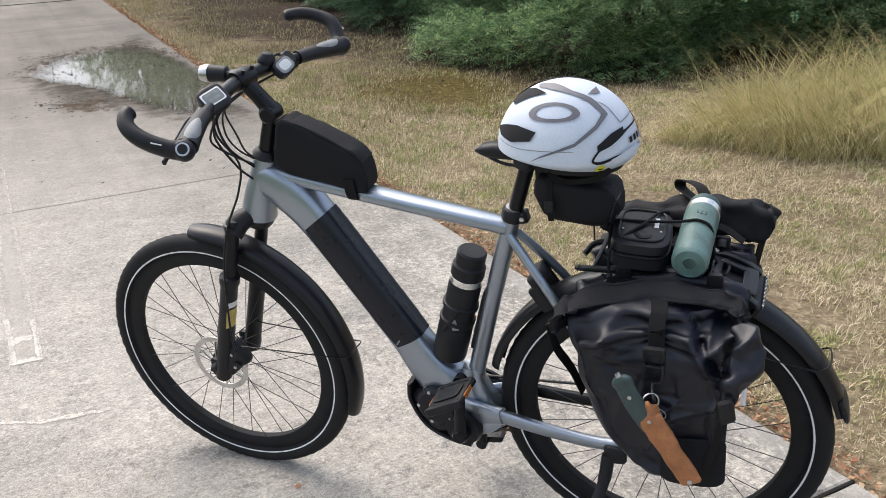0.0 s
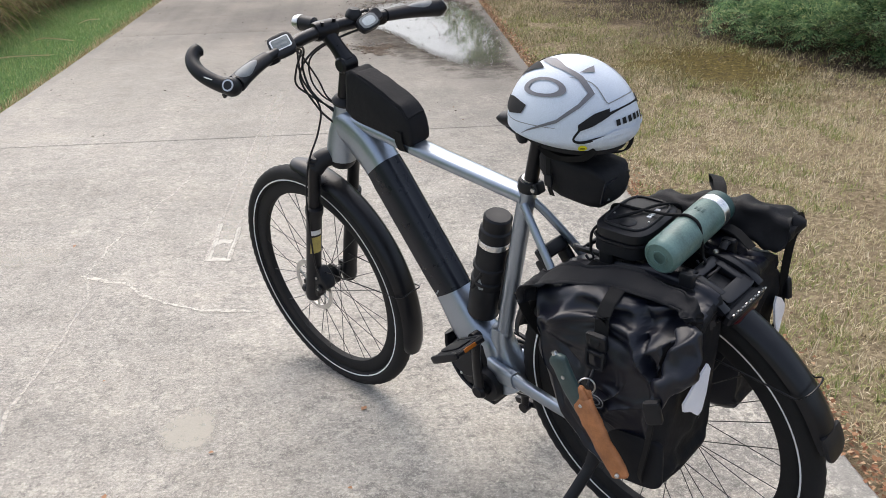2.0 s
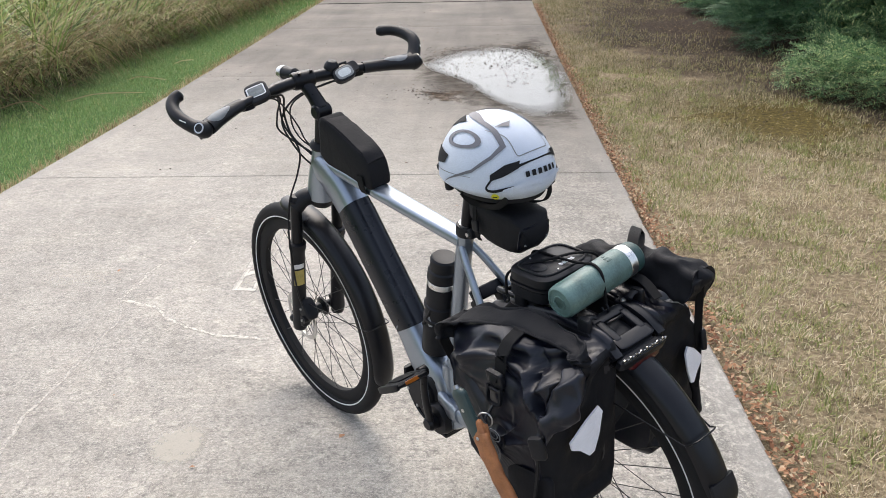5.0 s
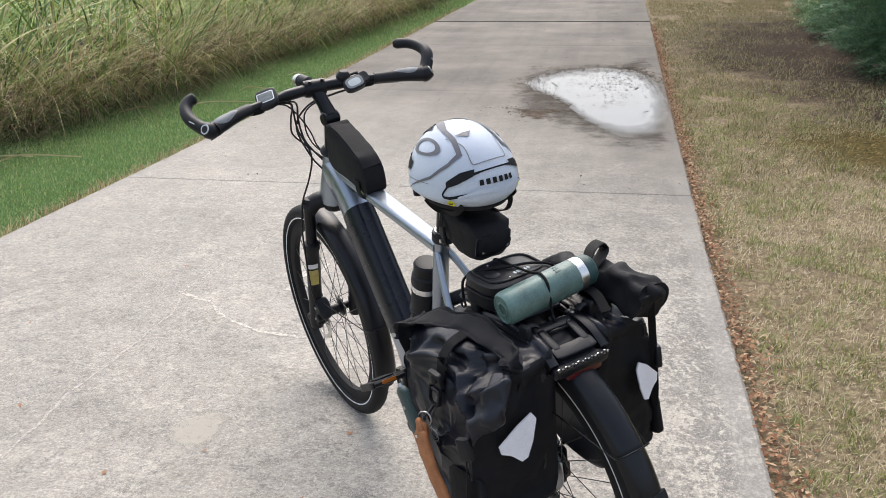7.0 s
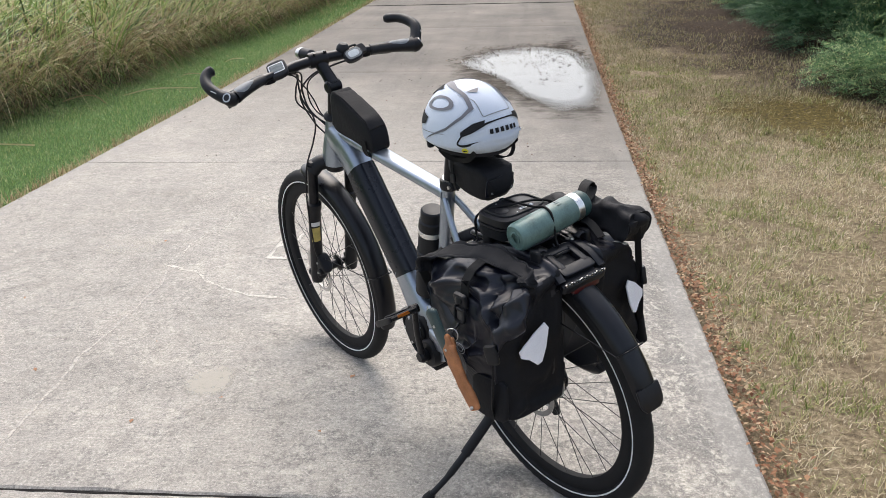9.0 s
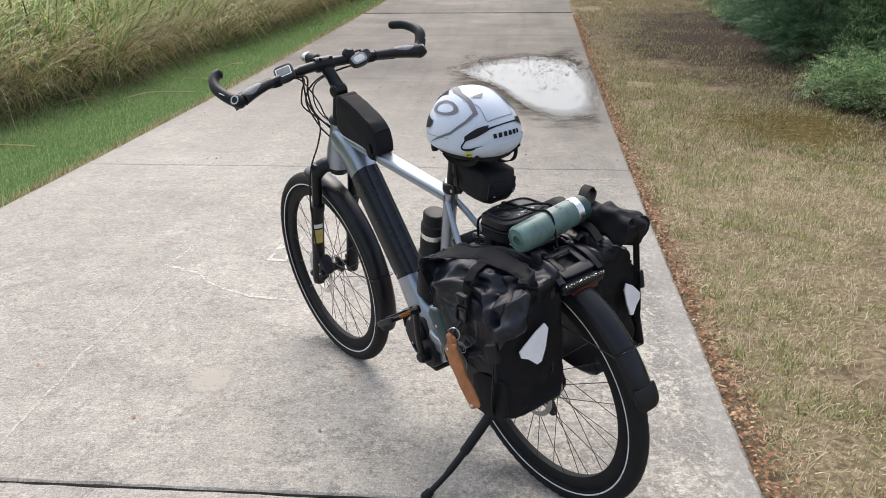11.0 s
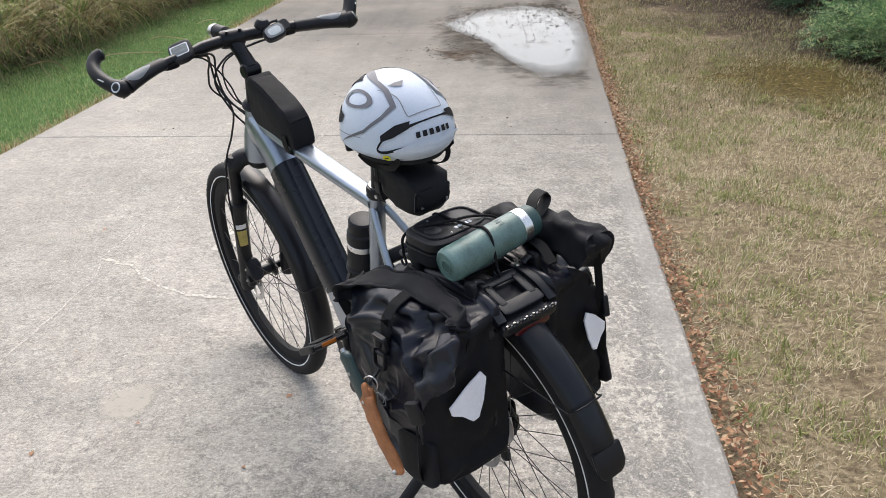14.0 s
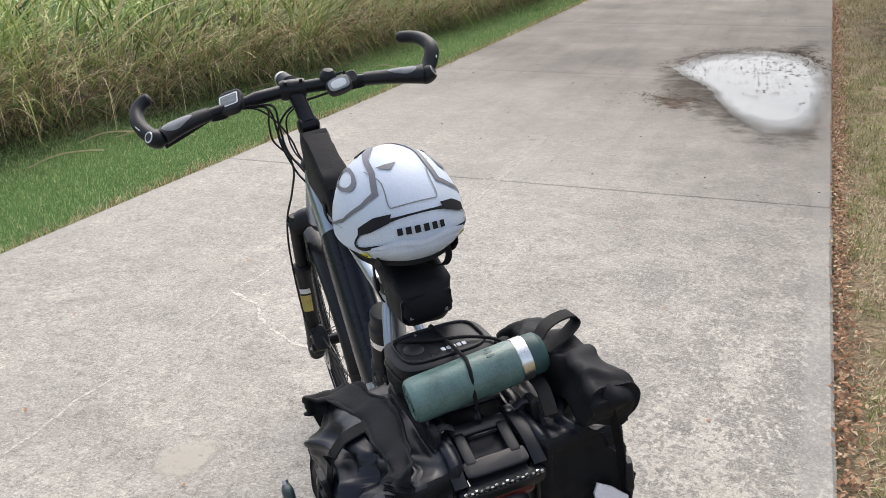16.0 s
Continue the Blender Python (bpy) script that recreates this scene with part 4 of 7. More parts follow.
# unseen far copies, added only for their dark reflection in the puddle
for x, y, a, k in ((8.2, 31, 40, 1.7), (8.6, 36, 170, 2.1), (9.2, 42, 280, 2.4), (9.6, 49, 75, 2.6), (10.5, 57, 200, 2.8)):
    copy_thing(near_shrub, pose(x, y, float(rise(y)), 0, 0, a)).scale = (k, k, k * 1.6)


def leaves(x, y, z, size, flat=0.5):
    """Curled fallen leaves: two bent halves each."""
    n = len(x)
    a, tilt, curl = rng.uniform(0, 2 * PI, n), rng.uniform(-flat, flat, n), rng.uniform(0.1, 0.7, n)
    L, W = size * rng.uniform(0.6, 1.4, n), size * rng.uniform(0.25, 0.45, n)
    d = np.stack([np.cos(a) * np.cos(tilt), np.sin(a) * np.cos(tilt), np.sin(tilt)], 1)
    s = np.stack([-np.sin(a), np.cos(a), np.zeros(n)], 1)
    u = np.array([0, 0, 1.0])
    c = np.stack([x, y, z + np.abs(np.sin(tilt)) * L / 2 + 0.003], 1)
    lift = (curl * W)[:, None] * u
    V = np.stack([c - d * (L / 2)[:, None], c + s * W[:, None] + lift - d * (L * 0.05)[:, None], c + d * (L / 2)[:, None], c - s * W[:, None] + lift + d * (L * 0.05)[:, None], c], 1)
    q = np.array([[0, 4, 2, 1], [0, 3, 2, 4]])
    return V.reshape(-1, 3), (np.arange(n)[:, None, None] * 5 + q).reshape(-1, 4)


def litter(name, x, y, z, size, label, flat=0.5, mat=M_FALLEN):
    v, q = leaves(x, y, z, size, flat)
    tagged(new(name, fast_mesh(name, v, q, mat)), label, "leaves", kind="stuff")


n = 6800
y = rng.uniform(-1, 15, n)
litter("leaf_litter", RIGHT + 0.035 + rng.exponential(0.035, n) + drift(y) - rng.uniform(0, 0.05, n), y, rise(y) - 0.022 + rng.uniform(0, 0.02, n), 0.02, "reddish brown fallen leaves along the edge of the concrete", 0.7)
n = 6500
y = rng.uniform(5.0, 15, n)
x = rng.uniform(2.3, 5.4, n)
keep = (mould_mask(x, y) + rng.uniform(-0.9, 0.9, n)) < 1.2
litter("leaf_mould", x[keep], y[keep], rise(y[keep]) - 0.02, 0.026, "brown dead leaves strewn under the shrubs", 0.5, M_THATCH)
n = 900
x, y = rng.uniform(0.4, 1.86, n), 6.7 + 3.6 * rng.uniform(0, 1, n) ** 0.6
keep = ((x > 0.45 + (9.5 - y) * 0.27) | (rng.uniform(size=n) < 0.12)) & (field(x, y, 2.6, 14.0) + 0.25 * (y - 8.5) + rng.uniform(-0.35, 0.35, n) > 0.05)
rim = np.array(pud)[rng.integers(0, 24, 260)] + rng.normal(0, 0.07, (260, 2)) * np.array([1.0, 1.3])
crumb = np.array([0.66, 7.6]) + rng.normal(0, 1, (140, 2)) * np.array([0.2, 0.16])
fx, fy = np.minimum(np.concatenate([x[keep], rim[:, 0], crumb[:, 0]]), 1.87), np.concatenate([y[keep], rim[:, 1], crumb[:, 1]])
litter("floating_leaves", fx, fy, 0.0055 + rise(fy), 0.026, "small dark leaves lying in and round the puddle", 0.15, M_WETLEAF)
n = 380
x, y = rng.uniform(-1.75, 1.8, n), 5.0 + 13 * rng.uniform(0, 1, n) ** 0.8
litter("scattered_leaves", x, y, rise(y) + 0.001, 0.02, "small dark leaf scraps strewn over the path", 0.3, M_WETLEAF)
for x, y, s in ((0.19, 1.78, 0.032), (0.565, 1.587, 0.03), (-0.05, 1.62, 0.03), (-0.55, 1.95, 0.03), (-0.62, 3.35, 0.035), (-0.2, 2.2, 0.02), (-0.95, 2.6, 0.025), (0.6, 1.95, 0.03), (1.5, 2.6, 0.03), (1.25, 3.4, 0.025), (-0.4, 4.1, 0.03), (0.9, 4.3, 0.03), (1.1, 5.6, 0.03), (0.3, 5.6, 0.03)):
    v, q = leaves(np.array([0.0]), np.array([0.0]), np.array([0.0]), s * 0.7, 0.3)
    ob = tagged(new("fallen_leaf", fast_mesh("fallen_leaf", v, q, M_FALLEN)), "small curled brown dead leaf on the concrete", "leaf", "leaves on the path")
    ob.location = (x, y, 0.0)


# ---- the bicycle: u ahead, v to its left, w up, from where the rear tyre stands ----
BIKE = Matrix.Translation((1.26994, 1.33163, 0.0)) @ pose(0, 0, 0, 0, 0, 132.145) @ pose(0, 0, 0, -6.85)
REAR, FRONT = Vector((0, 0, 0.351)), Vector((1.09, 0.002, 0.351))


def carried(name, base, label, category, group=""):
    """An Empty for a thing on the bicycle; its parts are given in the bicycle's frame."""
    root = new(name)
    root.matrix_world = BIKE @ Matrix.Translation(base)
    BASE[root.name] = Vector(base)
    return tagged(root, label, category, group)


bicycle = carried("bicycle", (0, 0, 0), "silver-blue electric touring bicycle leaning on its kickstand", "bicycle")
# frame and wheels stand slightly askew to the load
SKEW = Matrix.Translation((0, 0.008, 0)) @ Matrix.Rotation(radians(-0.95), 4, "Z")
bicycle.matrix_world = BIKE @ SKEW


def bike_frame():
    fr = part("frame", tube(spline([(0.868, 0, 0.928), (0.89, 0, 0.865), (0.908, 0, 0.82), (0.922, 0, 0.768)], 5), [0.028 + 0.0009 * i for i in range(16)], 20), M_PAINT, bicycle, "satin silver-blue painted frame")
    # deep down tube that swells into the motor housing
    line = spline([(0.898, 0, 0.868), (0.868, 0, 0.862), (0.822, 0, 0.835), (0.7645, 0, 0.774), (0.6665, 0, 0.634), (0.5725, 0, 0.494), (0.52, 0, 0.412), (0.468, 0, 0.355), (0.432, 0, 0.31)], 5)
    deep = np.interp(np.linspace(0, 1, len(line)), [0, 0.12, 0.25, 0.38, 0.5, 0.64, 0.78, 0.9, 1.0], [0.028, 0.044, 0.049, 0.044, 0.043, 0.043, 0.054, 0.068, 0.056])
    wide = np.interp(np.linspace(0, 1, len(line)), [0, 0.25, 0.64, 0.85, 1.0], [0.031, 0.039, 0.0385, 0.042, 0.044])
    part("down_tube", tube(line, list(zip([float(x) for x in wide], [float(x) for x in deep])), 24, False, (0, 1, 0), 3.2), M_PAINT, fr)
    part("top_tube", tube(spline([(0.872, 0, 0.885), (0.80, 0, 0.874), (0.6, 0, 0.842), (0.42, 0, 0.815), (0.312, 0, 0.798)], 5), [(0.03 - 0.0004 * i, 0.0165 + (0.0004 * max(0, 8 - i))) for i in range(21)], 20, False, (0, 1, 0), 2.8), M_PAINT, fr)
    part("seat_tube", tube(spline([(0.303, 0, 0.825), (0.312, 0, 0.79), (0.36, 0, 0.61), (0.408, 0, 0.42), (0.428, 0, 0.35)], 4), [0.0195] * 13 + [0.021, 0.024, 0.028, 0.032], 18), M_PAINT, fr)
    for s in (1, -1):
        part("seatstay", tube(spline([(0.308, 0.014 * s, 0.785), (0.27, 0.03 * s, 0.742), (0.2, 0.052 * s, 0.655), (0.1, 0.066 * s, 0.51), (0.012, 0.07 * s, 0.375)], 5), [(0.008, 0.0105)] * 21, 12, False, (0, 1, 0)), M_PAINT, fr)
        # chain-side stay is black instead of painted: its shade put into the colour
        part("chainstay", tube(spline([(0.425, 0.04 * s, 0.345), (0.36, 0.055 * s, 0.345), (0.22, 0.066 * s, 0.332), (0.1, 0.072 * s, 0.328), (0.0, 0.072 * s, 0.35)], 5), [(0.011, 0.018 - 0.00035 * i) for i in range(21)], 14, False, (0, 1, 0), 3.0), M_PAINT if s > 0 else M_GUARD, fr, "" if s > 0 else "chainstay on the chain side, black to stand for its shade")
        part("dropout", block((0.005, 0.071 * s, 0.358), (0.05, 0.008, 0.05)), M_ANOD, fr)
    part("brace", block((0.192, 0, 0.646), (0.03, 0.1, 0.022), turned(40)), M_PAINT, fr)
    # battery cover: a shell 3 mm proud of the tube, on its upper side and flanks
    a, b = Vector((0.7485, 0, 0.7876)), Vector((0.548, 0, 0.494))
    along = (b - a).normalized()
    out = Vector((along.z, 0, -along.x))
    if out.x > 0:
        out = -out
    rings = []
    prof = [(-0.0405, -0.045), (-0.0415, -0.02), (-0.0405, 0.0), (-0.034, 0.0155), (-0.025, 0.0245), (-0.015, 0.0285), (-0.0125, 0.0275), (0.0125, 0.0275), (0.015, 0.0285), (0.025, 0.0245), (0.034, 0.0155), (0.0405, 0.0), (0.0415, -0.02), (0.0405, -0.045), (0.033, -0.047), (-0.033, -0.047)]
    for i in range(9):
        s = i / 8
        k = 0.965 if i in (0, 8) else 1.0
        rings.append([a.lerp(b, s) + out * (q * k * (1 - 0.04 * s)) + Vector((0, v * k, 0)) + along * (0.0 if 0 < i < 8 else (0.02 - q) * 0.075 * (1 if i == 0 else -1)) for v, q in prof])
    part("battery_cover", loft(rings), M_COVER, bicycle, "satin black battery cover in the down tube", 50)
    part("cover_mark", block(a.lerp(b, 0.955) + Vector((0, 0.0412, 0)) - out * 0.03, (0.016, 0.0016, 0.004), turned(56)), M_GREY, bpy.data.objects["battery_cover"])
    part("bracket_shell", tube(spline([(0.418, 0, 0.43), (0.416, 0, 0.385), (0.402, 0, 0.335), (0.385, 0, 0.295), (0.372, 0, 0.272)], 5), [(0.022 + 0.0016 * min(i, 16), 0.022 + 0.0017 * min(i, 12)) for i in range(20)] + [(0.04, 0.03)], 22, False, (0, 1, 0), 2.8), M_PAINT, fr)
    for s in (1, -1):
        part("stay_yoke", tube(spline([(0.41, 0.03 * s, 0.32), (0.375, 0.048 * s, 0.333), (0.33, 0.058 * s, 0.343)], 5), [(0.016, 0.03 - 0.0011 * i) for i in range(11)], 16, False, (0, 1, 0), 2.8), M_PAINT, fr)
    # motor
    m = part("motor", join(block((0.485, 0, 0.32), (0.15, 0.105, 0.125), turned(25), 3.0, 28, 0.16), lathe([(0.0, 0), (0.04, 0.0), (0.046, 0.1), (0.046, 0.9), (0.04, 1), (0, 1)], (0.432, -0.062, 0.285), (0.432, 0.064, 0.285), 30)), M_BLACK, bicycle, "black mid-drive motor housing")
    part("motor_cap", lathe([(0.0, 0), (0.05, 0.0), (0.05, 0.6), (0.042, 1), (0, 1)], (0.495, 0.045, 0.335), (0.495, 0.062, 0.335), 28), M_BLACK, m)
    for k in range(5):
        q = 2 * PI * k / 5
        part("bolt", lathe([(0.0045, 0), (0.0045, 0.8), (0.003, 1)], (0.495 + 0.043 * math.cos(q), 0.058, 0.335 + 0.043 * math.sin(q)), (0.495 + 0.043 * math.cos(q), 0.064, 0.335 + 0.043 * math.sin(q)), 8), M_STEEL, m)
    part("skid_plate", tube(spline([(0.565, 0, 0.38), (0.565, 0, 0.33), (0.53, 0, 0.265), (0.47, 0, 0.235), (0.42, 0, 0.228)], 5), (0.05, 0.006), 12, False, (0, 1, 0), 4.0), M_BLACK, m)


bike_frame()


def wheel(c, name_label, rotor):
    w = part("wheel", lathe([(0.012, 0), (0.012, 0.2), (0.03, 0.22), (0.03, 0.27), (0.016, 0.32), (0.016, 0.68), (0.03, 0.73), (0.03, 0.78), (0.012, 0.8), (0.012, 1)], c - Vector((0, 0.062, 0)), c + Vector((0, 0.062, 0)), 20), M_ANOD, bicycle, name_label)
    # tyre with a knurled tread
    rings = []
    n, k = 144, 14
    for i in range(n):
        q = 2 * PI * i / n
        row = []
        for j in range(k):
            p = 2 * PI * j / k
            r = 0.0228
            if math.cos(p) > 0.3 and (i + j) % 2:
                r += 0.0016
            d = 0.3272 + r * math.cos(p)
            row.append(c + Vector((d * math.cos(q), 1.06 * r * math.sin(p), d * math.sin(q))))
        rings.append(row)
    part("tyre", loft(rings, False, True), M_RUBBER, w, "black rubber touring tyre", 60)
    part("rim", ring(c, 0.289, 0, 72, (0.012, 0.021), tube_seg=12), M_RUBBER, w, "deep black rim")
    for s in (1, -1):
        part("reflective_band", ring(c, 0.3135, 0, 96, (0.0006, 0.0022), v=s * 0.0195, tube_seg=8), M_STRIPE, w, "white reflective band on the tyre's side")
    for q0 in ((198, 18) if c.x > 0.5 else (-14, 166)):
        for j in range(9):
            if j != 4:
                part("tyre_print", ring(c, 0.3225, 0, 3, (0.0005, 0.0025), q0 + 1.6 * j, q0 + 1.6 * j + 1.1, 0.0213, 6), M_GREENMARK, w, "small green print bars on the tyre")
    sp = link_mesh("spoke", *tube([(0, 0, 0), (1, 0, 0)], 0.00105, 5), M_SPOKE)
    nip = link_mesh("nipple", *lathe([(0.0022, 0), (0.0022, 0.8), (0.0014, 1)], (0.25, 0, 0), (0.262, 0, 0), 6), M_STEEL)
    for i in range(32):
        q = 2 * PI * i / 32
        s = 1 if i % 2 else -1
        lay = 0.55 if (i // 2) % 2 else -0.55
        a = c + Vector((0.028 * math.cos(q + lay * 2.2), 0.03 * s, 0.028 * math.sin(q + lay * 2.2)))
        b = c + Vector((0.278 * math.cos(q), 0.004 * s, 0.278 * math.sin(q)))
        o = new("spoke", sp)
        o.parent = w
        x = (b - a)
        o.matrix_basis = Matrix.Translation(a) @ x.to_track_quat("X", "Z").to_matrix().to_4x4() @ Matrix.Diagonal((x.length, 1, 1, 1))
    if rotor:
        disc = [c + Vector((r * math.cos(2 * PI * i / 48), 0.043 + t, r * math.sin(2 * PI * i / 48))) for t, r in ((0.001, 0.08), (0.001, 0.066), (-0.001, 0.066), (-0.001, 0.08)) for i in range(48)]
        faces = [[k % 4 * 48 + i, k % 4 * 48 + (i + 1) % 48, (k + 1) % 4 * 48 + (i + 1) % 48, (k + 1) % 4 * 48 + i] for k in range(4) for i in range(48)]
        arms = [tube([Vector(p) for p in ([c + Vector((0.02 * math.cos(q), 0.043, 0.02 * math.sin(q))), c + Vector((0.067 * math.cos(q + 0.5), 0.043, 0.067 * math.sin(q + 0.5)))])], 0.0025, 6) for q in [2 * PI * k / 6 for k in range(6)]]
        plate = part("brake_disc", (disc, faces), M_STEEL, w, "bare steel brake disc")
        for arm in arms:
            part("disc_arm", arm, M_STEEL, w)
    return w


def set_in(ob, c, shift, lean, yaw, size):
    """Leans a wheel or its guard about the axle, as the bicycle rests on its stand."""
    ob.matrix_basis = Matrix.Translation(Vector(c) + Vector(shift)) @ Matrix.Rotation(radians(yaw), 4, "Z") @ Matrix.Rotation(radians(lean), 4, "X") @ Matrix.Scale(size, 4) @ Matrix.Translation(-Vector(c))


SET_FRONT = (FRONT, (0.007, 0.0, -0.0035), -1.9, -0.9, 1.006)
SET_REAR = (REAR, (-0.003, -0.014, -0.003), -2.2, 0.5, 1.018)
set_in(wheel(FRONT, "spoked front wheel standing on the concrete", True), *SET_FRONT)
set_in(wheel(REAR, "spoked rear wheel standing on the concrete", True), *SET_REAR)


def mudguard(c, r, a0, a1, label, stays):
    n = 48
    rings = []
    sec = [(-0.033, -0.012), (-0.031, -0.002), (-0.022, 0.006), (-0.009, 0.0095), (0.009, 0.0095), (0.022, 0.006), (0.031, -0.002), (0.033, -0.012), (0.031, -0.013), (0.028, -0.004), (0.02, 0.003), (0.008, 0.0065), (-0.008, 0.0065), (-0.02, 0.003), (-0.028, -0.004), (-0.031, -0.013)]
    for i in range(n + 1):
        q = radians(a0 + (a1 - a0) * i / n)
        end = min(i, n - i)
        k = (0.72, 0.9, 0.98)[end] if end < 3 else 1.0
        rings.append([c + Vector(((r + h) * math.cos(q), v * k, (r + h) * math.sin(q))) for v, h in sec])
    g = part("mudguard", loft(rings), M_GUARD, bicycle, label, 40)
    for q0, foot, out in stays:
        q = radians(q0)
        p = c + Vector(((r + 0.011) * math.cos(q), 0, (r + 0.011) * math.sin(q)))
        t = Vector((-math.sin(q), 0, math.cos(q)))
        n_ = Vector((math.cos(q), 0, math.sin(q)))
        path = [(foot[0], foot[1], foot[2]), p + Vector((0, 0.038, 0)) - n_ * 0.015, p + Vector((0, 0.03, 0)) + n_ * 0.006, p + n_ * out, p + Vector((0, -0.03, 0)) + n_ * 0.006, p + Vector((0, -0.038, 0)) - n_ * 0.015, (foot[0], -foot[1], foot[2])]
        pts = [Vector(path[0])] + spline(path[1:-1], 4) + [Vector(path[-1])]
        part("stay", tube(pts, 0.0018, 6), M_ANOD, g, "thin black wire stay")
    return g


front_guard = mudguard(FRONT, 0.366, 86, 199, "satin black front mudguard", [(168, (1.04, 0.055, 0.42), 0.004)])
rear_guard = mudguard(REAR, 0.374, 14, 165.5, "satin black rear mudguard", [(145.5, (-0.12, 0.07, 0.62), 0.012)])
set_in(front_guard, FRONT, (0.0, 0.0, 0.0), -1.9, -0.9, 1.0)
set_in(rear_guard, REAR, (-0.003, -0.014, 0.0), -2.2, 0.5, 1.006)
part("flap", mudguard and tube([REAR + Vector((0.3795 * math.cos(radians(q)), 0, 0.3715 * math.sin(radians(q)))) for q in (158.5, 160.5, 162.5, 164.5, 166, 167.2)], [(0.034, 0.006), (0.0345, 0.0075), (0.0345, 0.0075), (0.034, 0.007), (0.03, 0.006), (0.022, 0.004)], 14, False, (0, 1, 0), 3.5), M_BLACK, rear_guard, "black rubber end flap")


def fork():
    f = part("fork", join(tube(spline([(0.958, 0.07, 0.748), (0.945, 0.045, 0.77), (0.928, 0, 0.772), (0.945, -0.045, 0.77), (0.958, -0.07, 0.748)], 5), [(0.027, 0.023)] * 21, 14, False, (1, 0, 0.3)), lathe([(0.03, 0), (0.036, 0.3), (0.036, 0.8), (0.03, 1)], (0.931, 0, 0.745), (0.921, 0, 0.775), 20)), M_BLACK, bicycle, "black suspension fork")
    for s in (1, -1):
        top, step, low = Vector((0.952, 0.068 * s, 0.772)), Vector((0.99, 0.068 * s, 0.635)), Vector((1.078, 0.068 * s, 0.325))
        part("stanchion", lathe([(0.014, 0), (0.019, 0.02), (0.019, 0.1), (0.0165, 0.14), (0.0165, 1)], top, step, 18), M_ANOD, f)
        leg = part("lower_leg", join(lathe([(0.016, 0), (0.0245, 0.015), (0.0245, 0.07), (0.021, 0.1), (0.021, 0.85), (0.023, 0.93), (0.02, 1)], step, low, 20), block((1.088, 0.066 * s, 0.35), (0.04, 0.014, 0.05))), M_BLACK, f)
        part("fork_cap", lathe([(0.015, 0), (0.015, 0.6), (0.012, 1)], top, top + Vector((-0.003, 0, 0.01)), 16), M_BLACK, f)
        if s > 0:
            q = step.lerp(low, 0.3)
            d = (low - step).normalized()
            patch = []
            for i in range(7):
                for j in range(2):
                    an = radians(25 + 14 * i)
                    patch.append(q + d * (j * 0.055) + Vector((-math.sin(an) * 0.0219, math.cos(an) * 0.0219, 0)))
            part("label", (patch, [[2 * i, 2 * i + 1, 2 * i + 3, 2 * i + 2] for i in range(6)]), M_LABEL, leg, "yellow maker's label with unreadable print")
            q = q - d * 0.022
            patch = [q + d * (j * 0.016) + Vector((-math.sin(radians(25 + 14 * i)) * 0.0219, math.cos(radians(25 + 14 * i)) * 0.0219, 0)) for i in range(7) for j in range(2)]
            part("label", (patch, [[2 * i, 2 * i + 1, 2 * i + 3, 2 * i + 2] for i in range(6)]), M_STRIPE, leg, "small white label")
    cal = part("brake_caliper", join(block((1.026, 0.058, 0.398), (0.07, 0.042, 0.044), turned(-60), 3.0), block((1.045, 0.064, 0.365), (0.03, 0.03, 0.05), turned(-20), 3.0), lathe([(0.012, 0), (0.012, 1)], (1.02, 0.045, 0.375), (1.02, 0.085, 0.375), 14)), M_BLACK, f)
    part("axle_end", lathe([(0.013, 0), (0.013, 0.6), (0.008, 1)], (1.09, 0.07, 0.355), (1.09, 0.088, 0.355), 14), M_BLACK, f)
    for q in ((1.03, 0.078, 0.405), (1.02, 0.086, 0.375)):
        part("bolt", lathe([(0.004, 0), (0.004, 1)], q, Vector(q) + Vector((0, 0.004, 0)), 8), M_STEEL, cal)


fork()


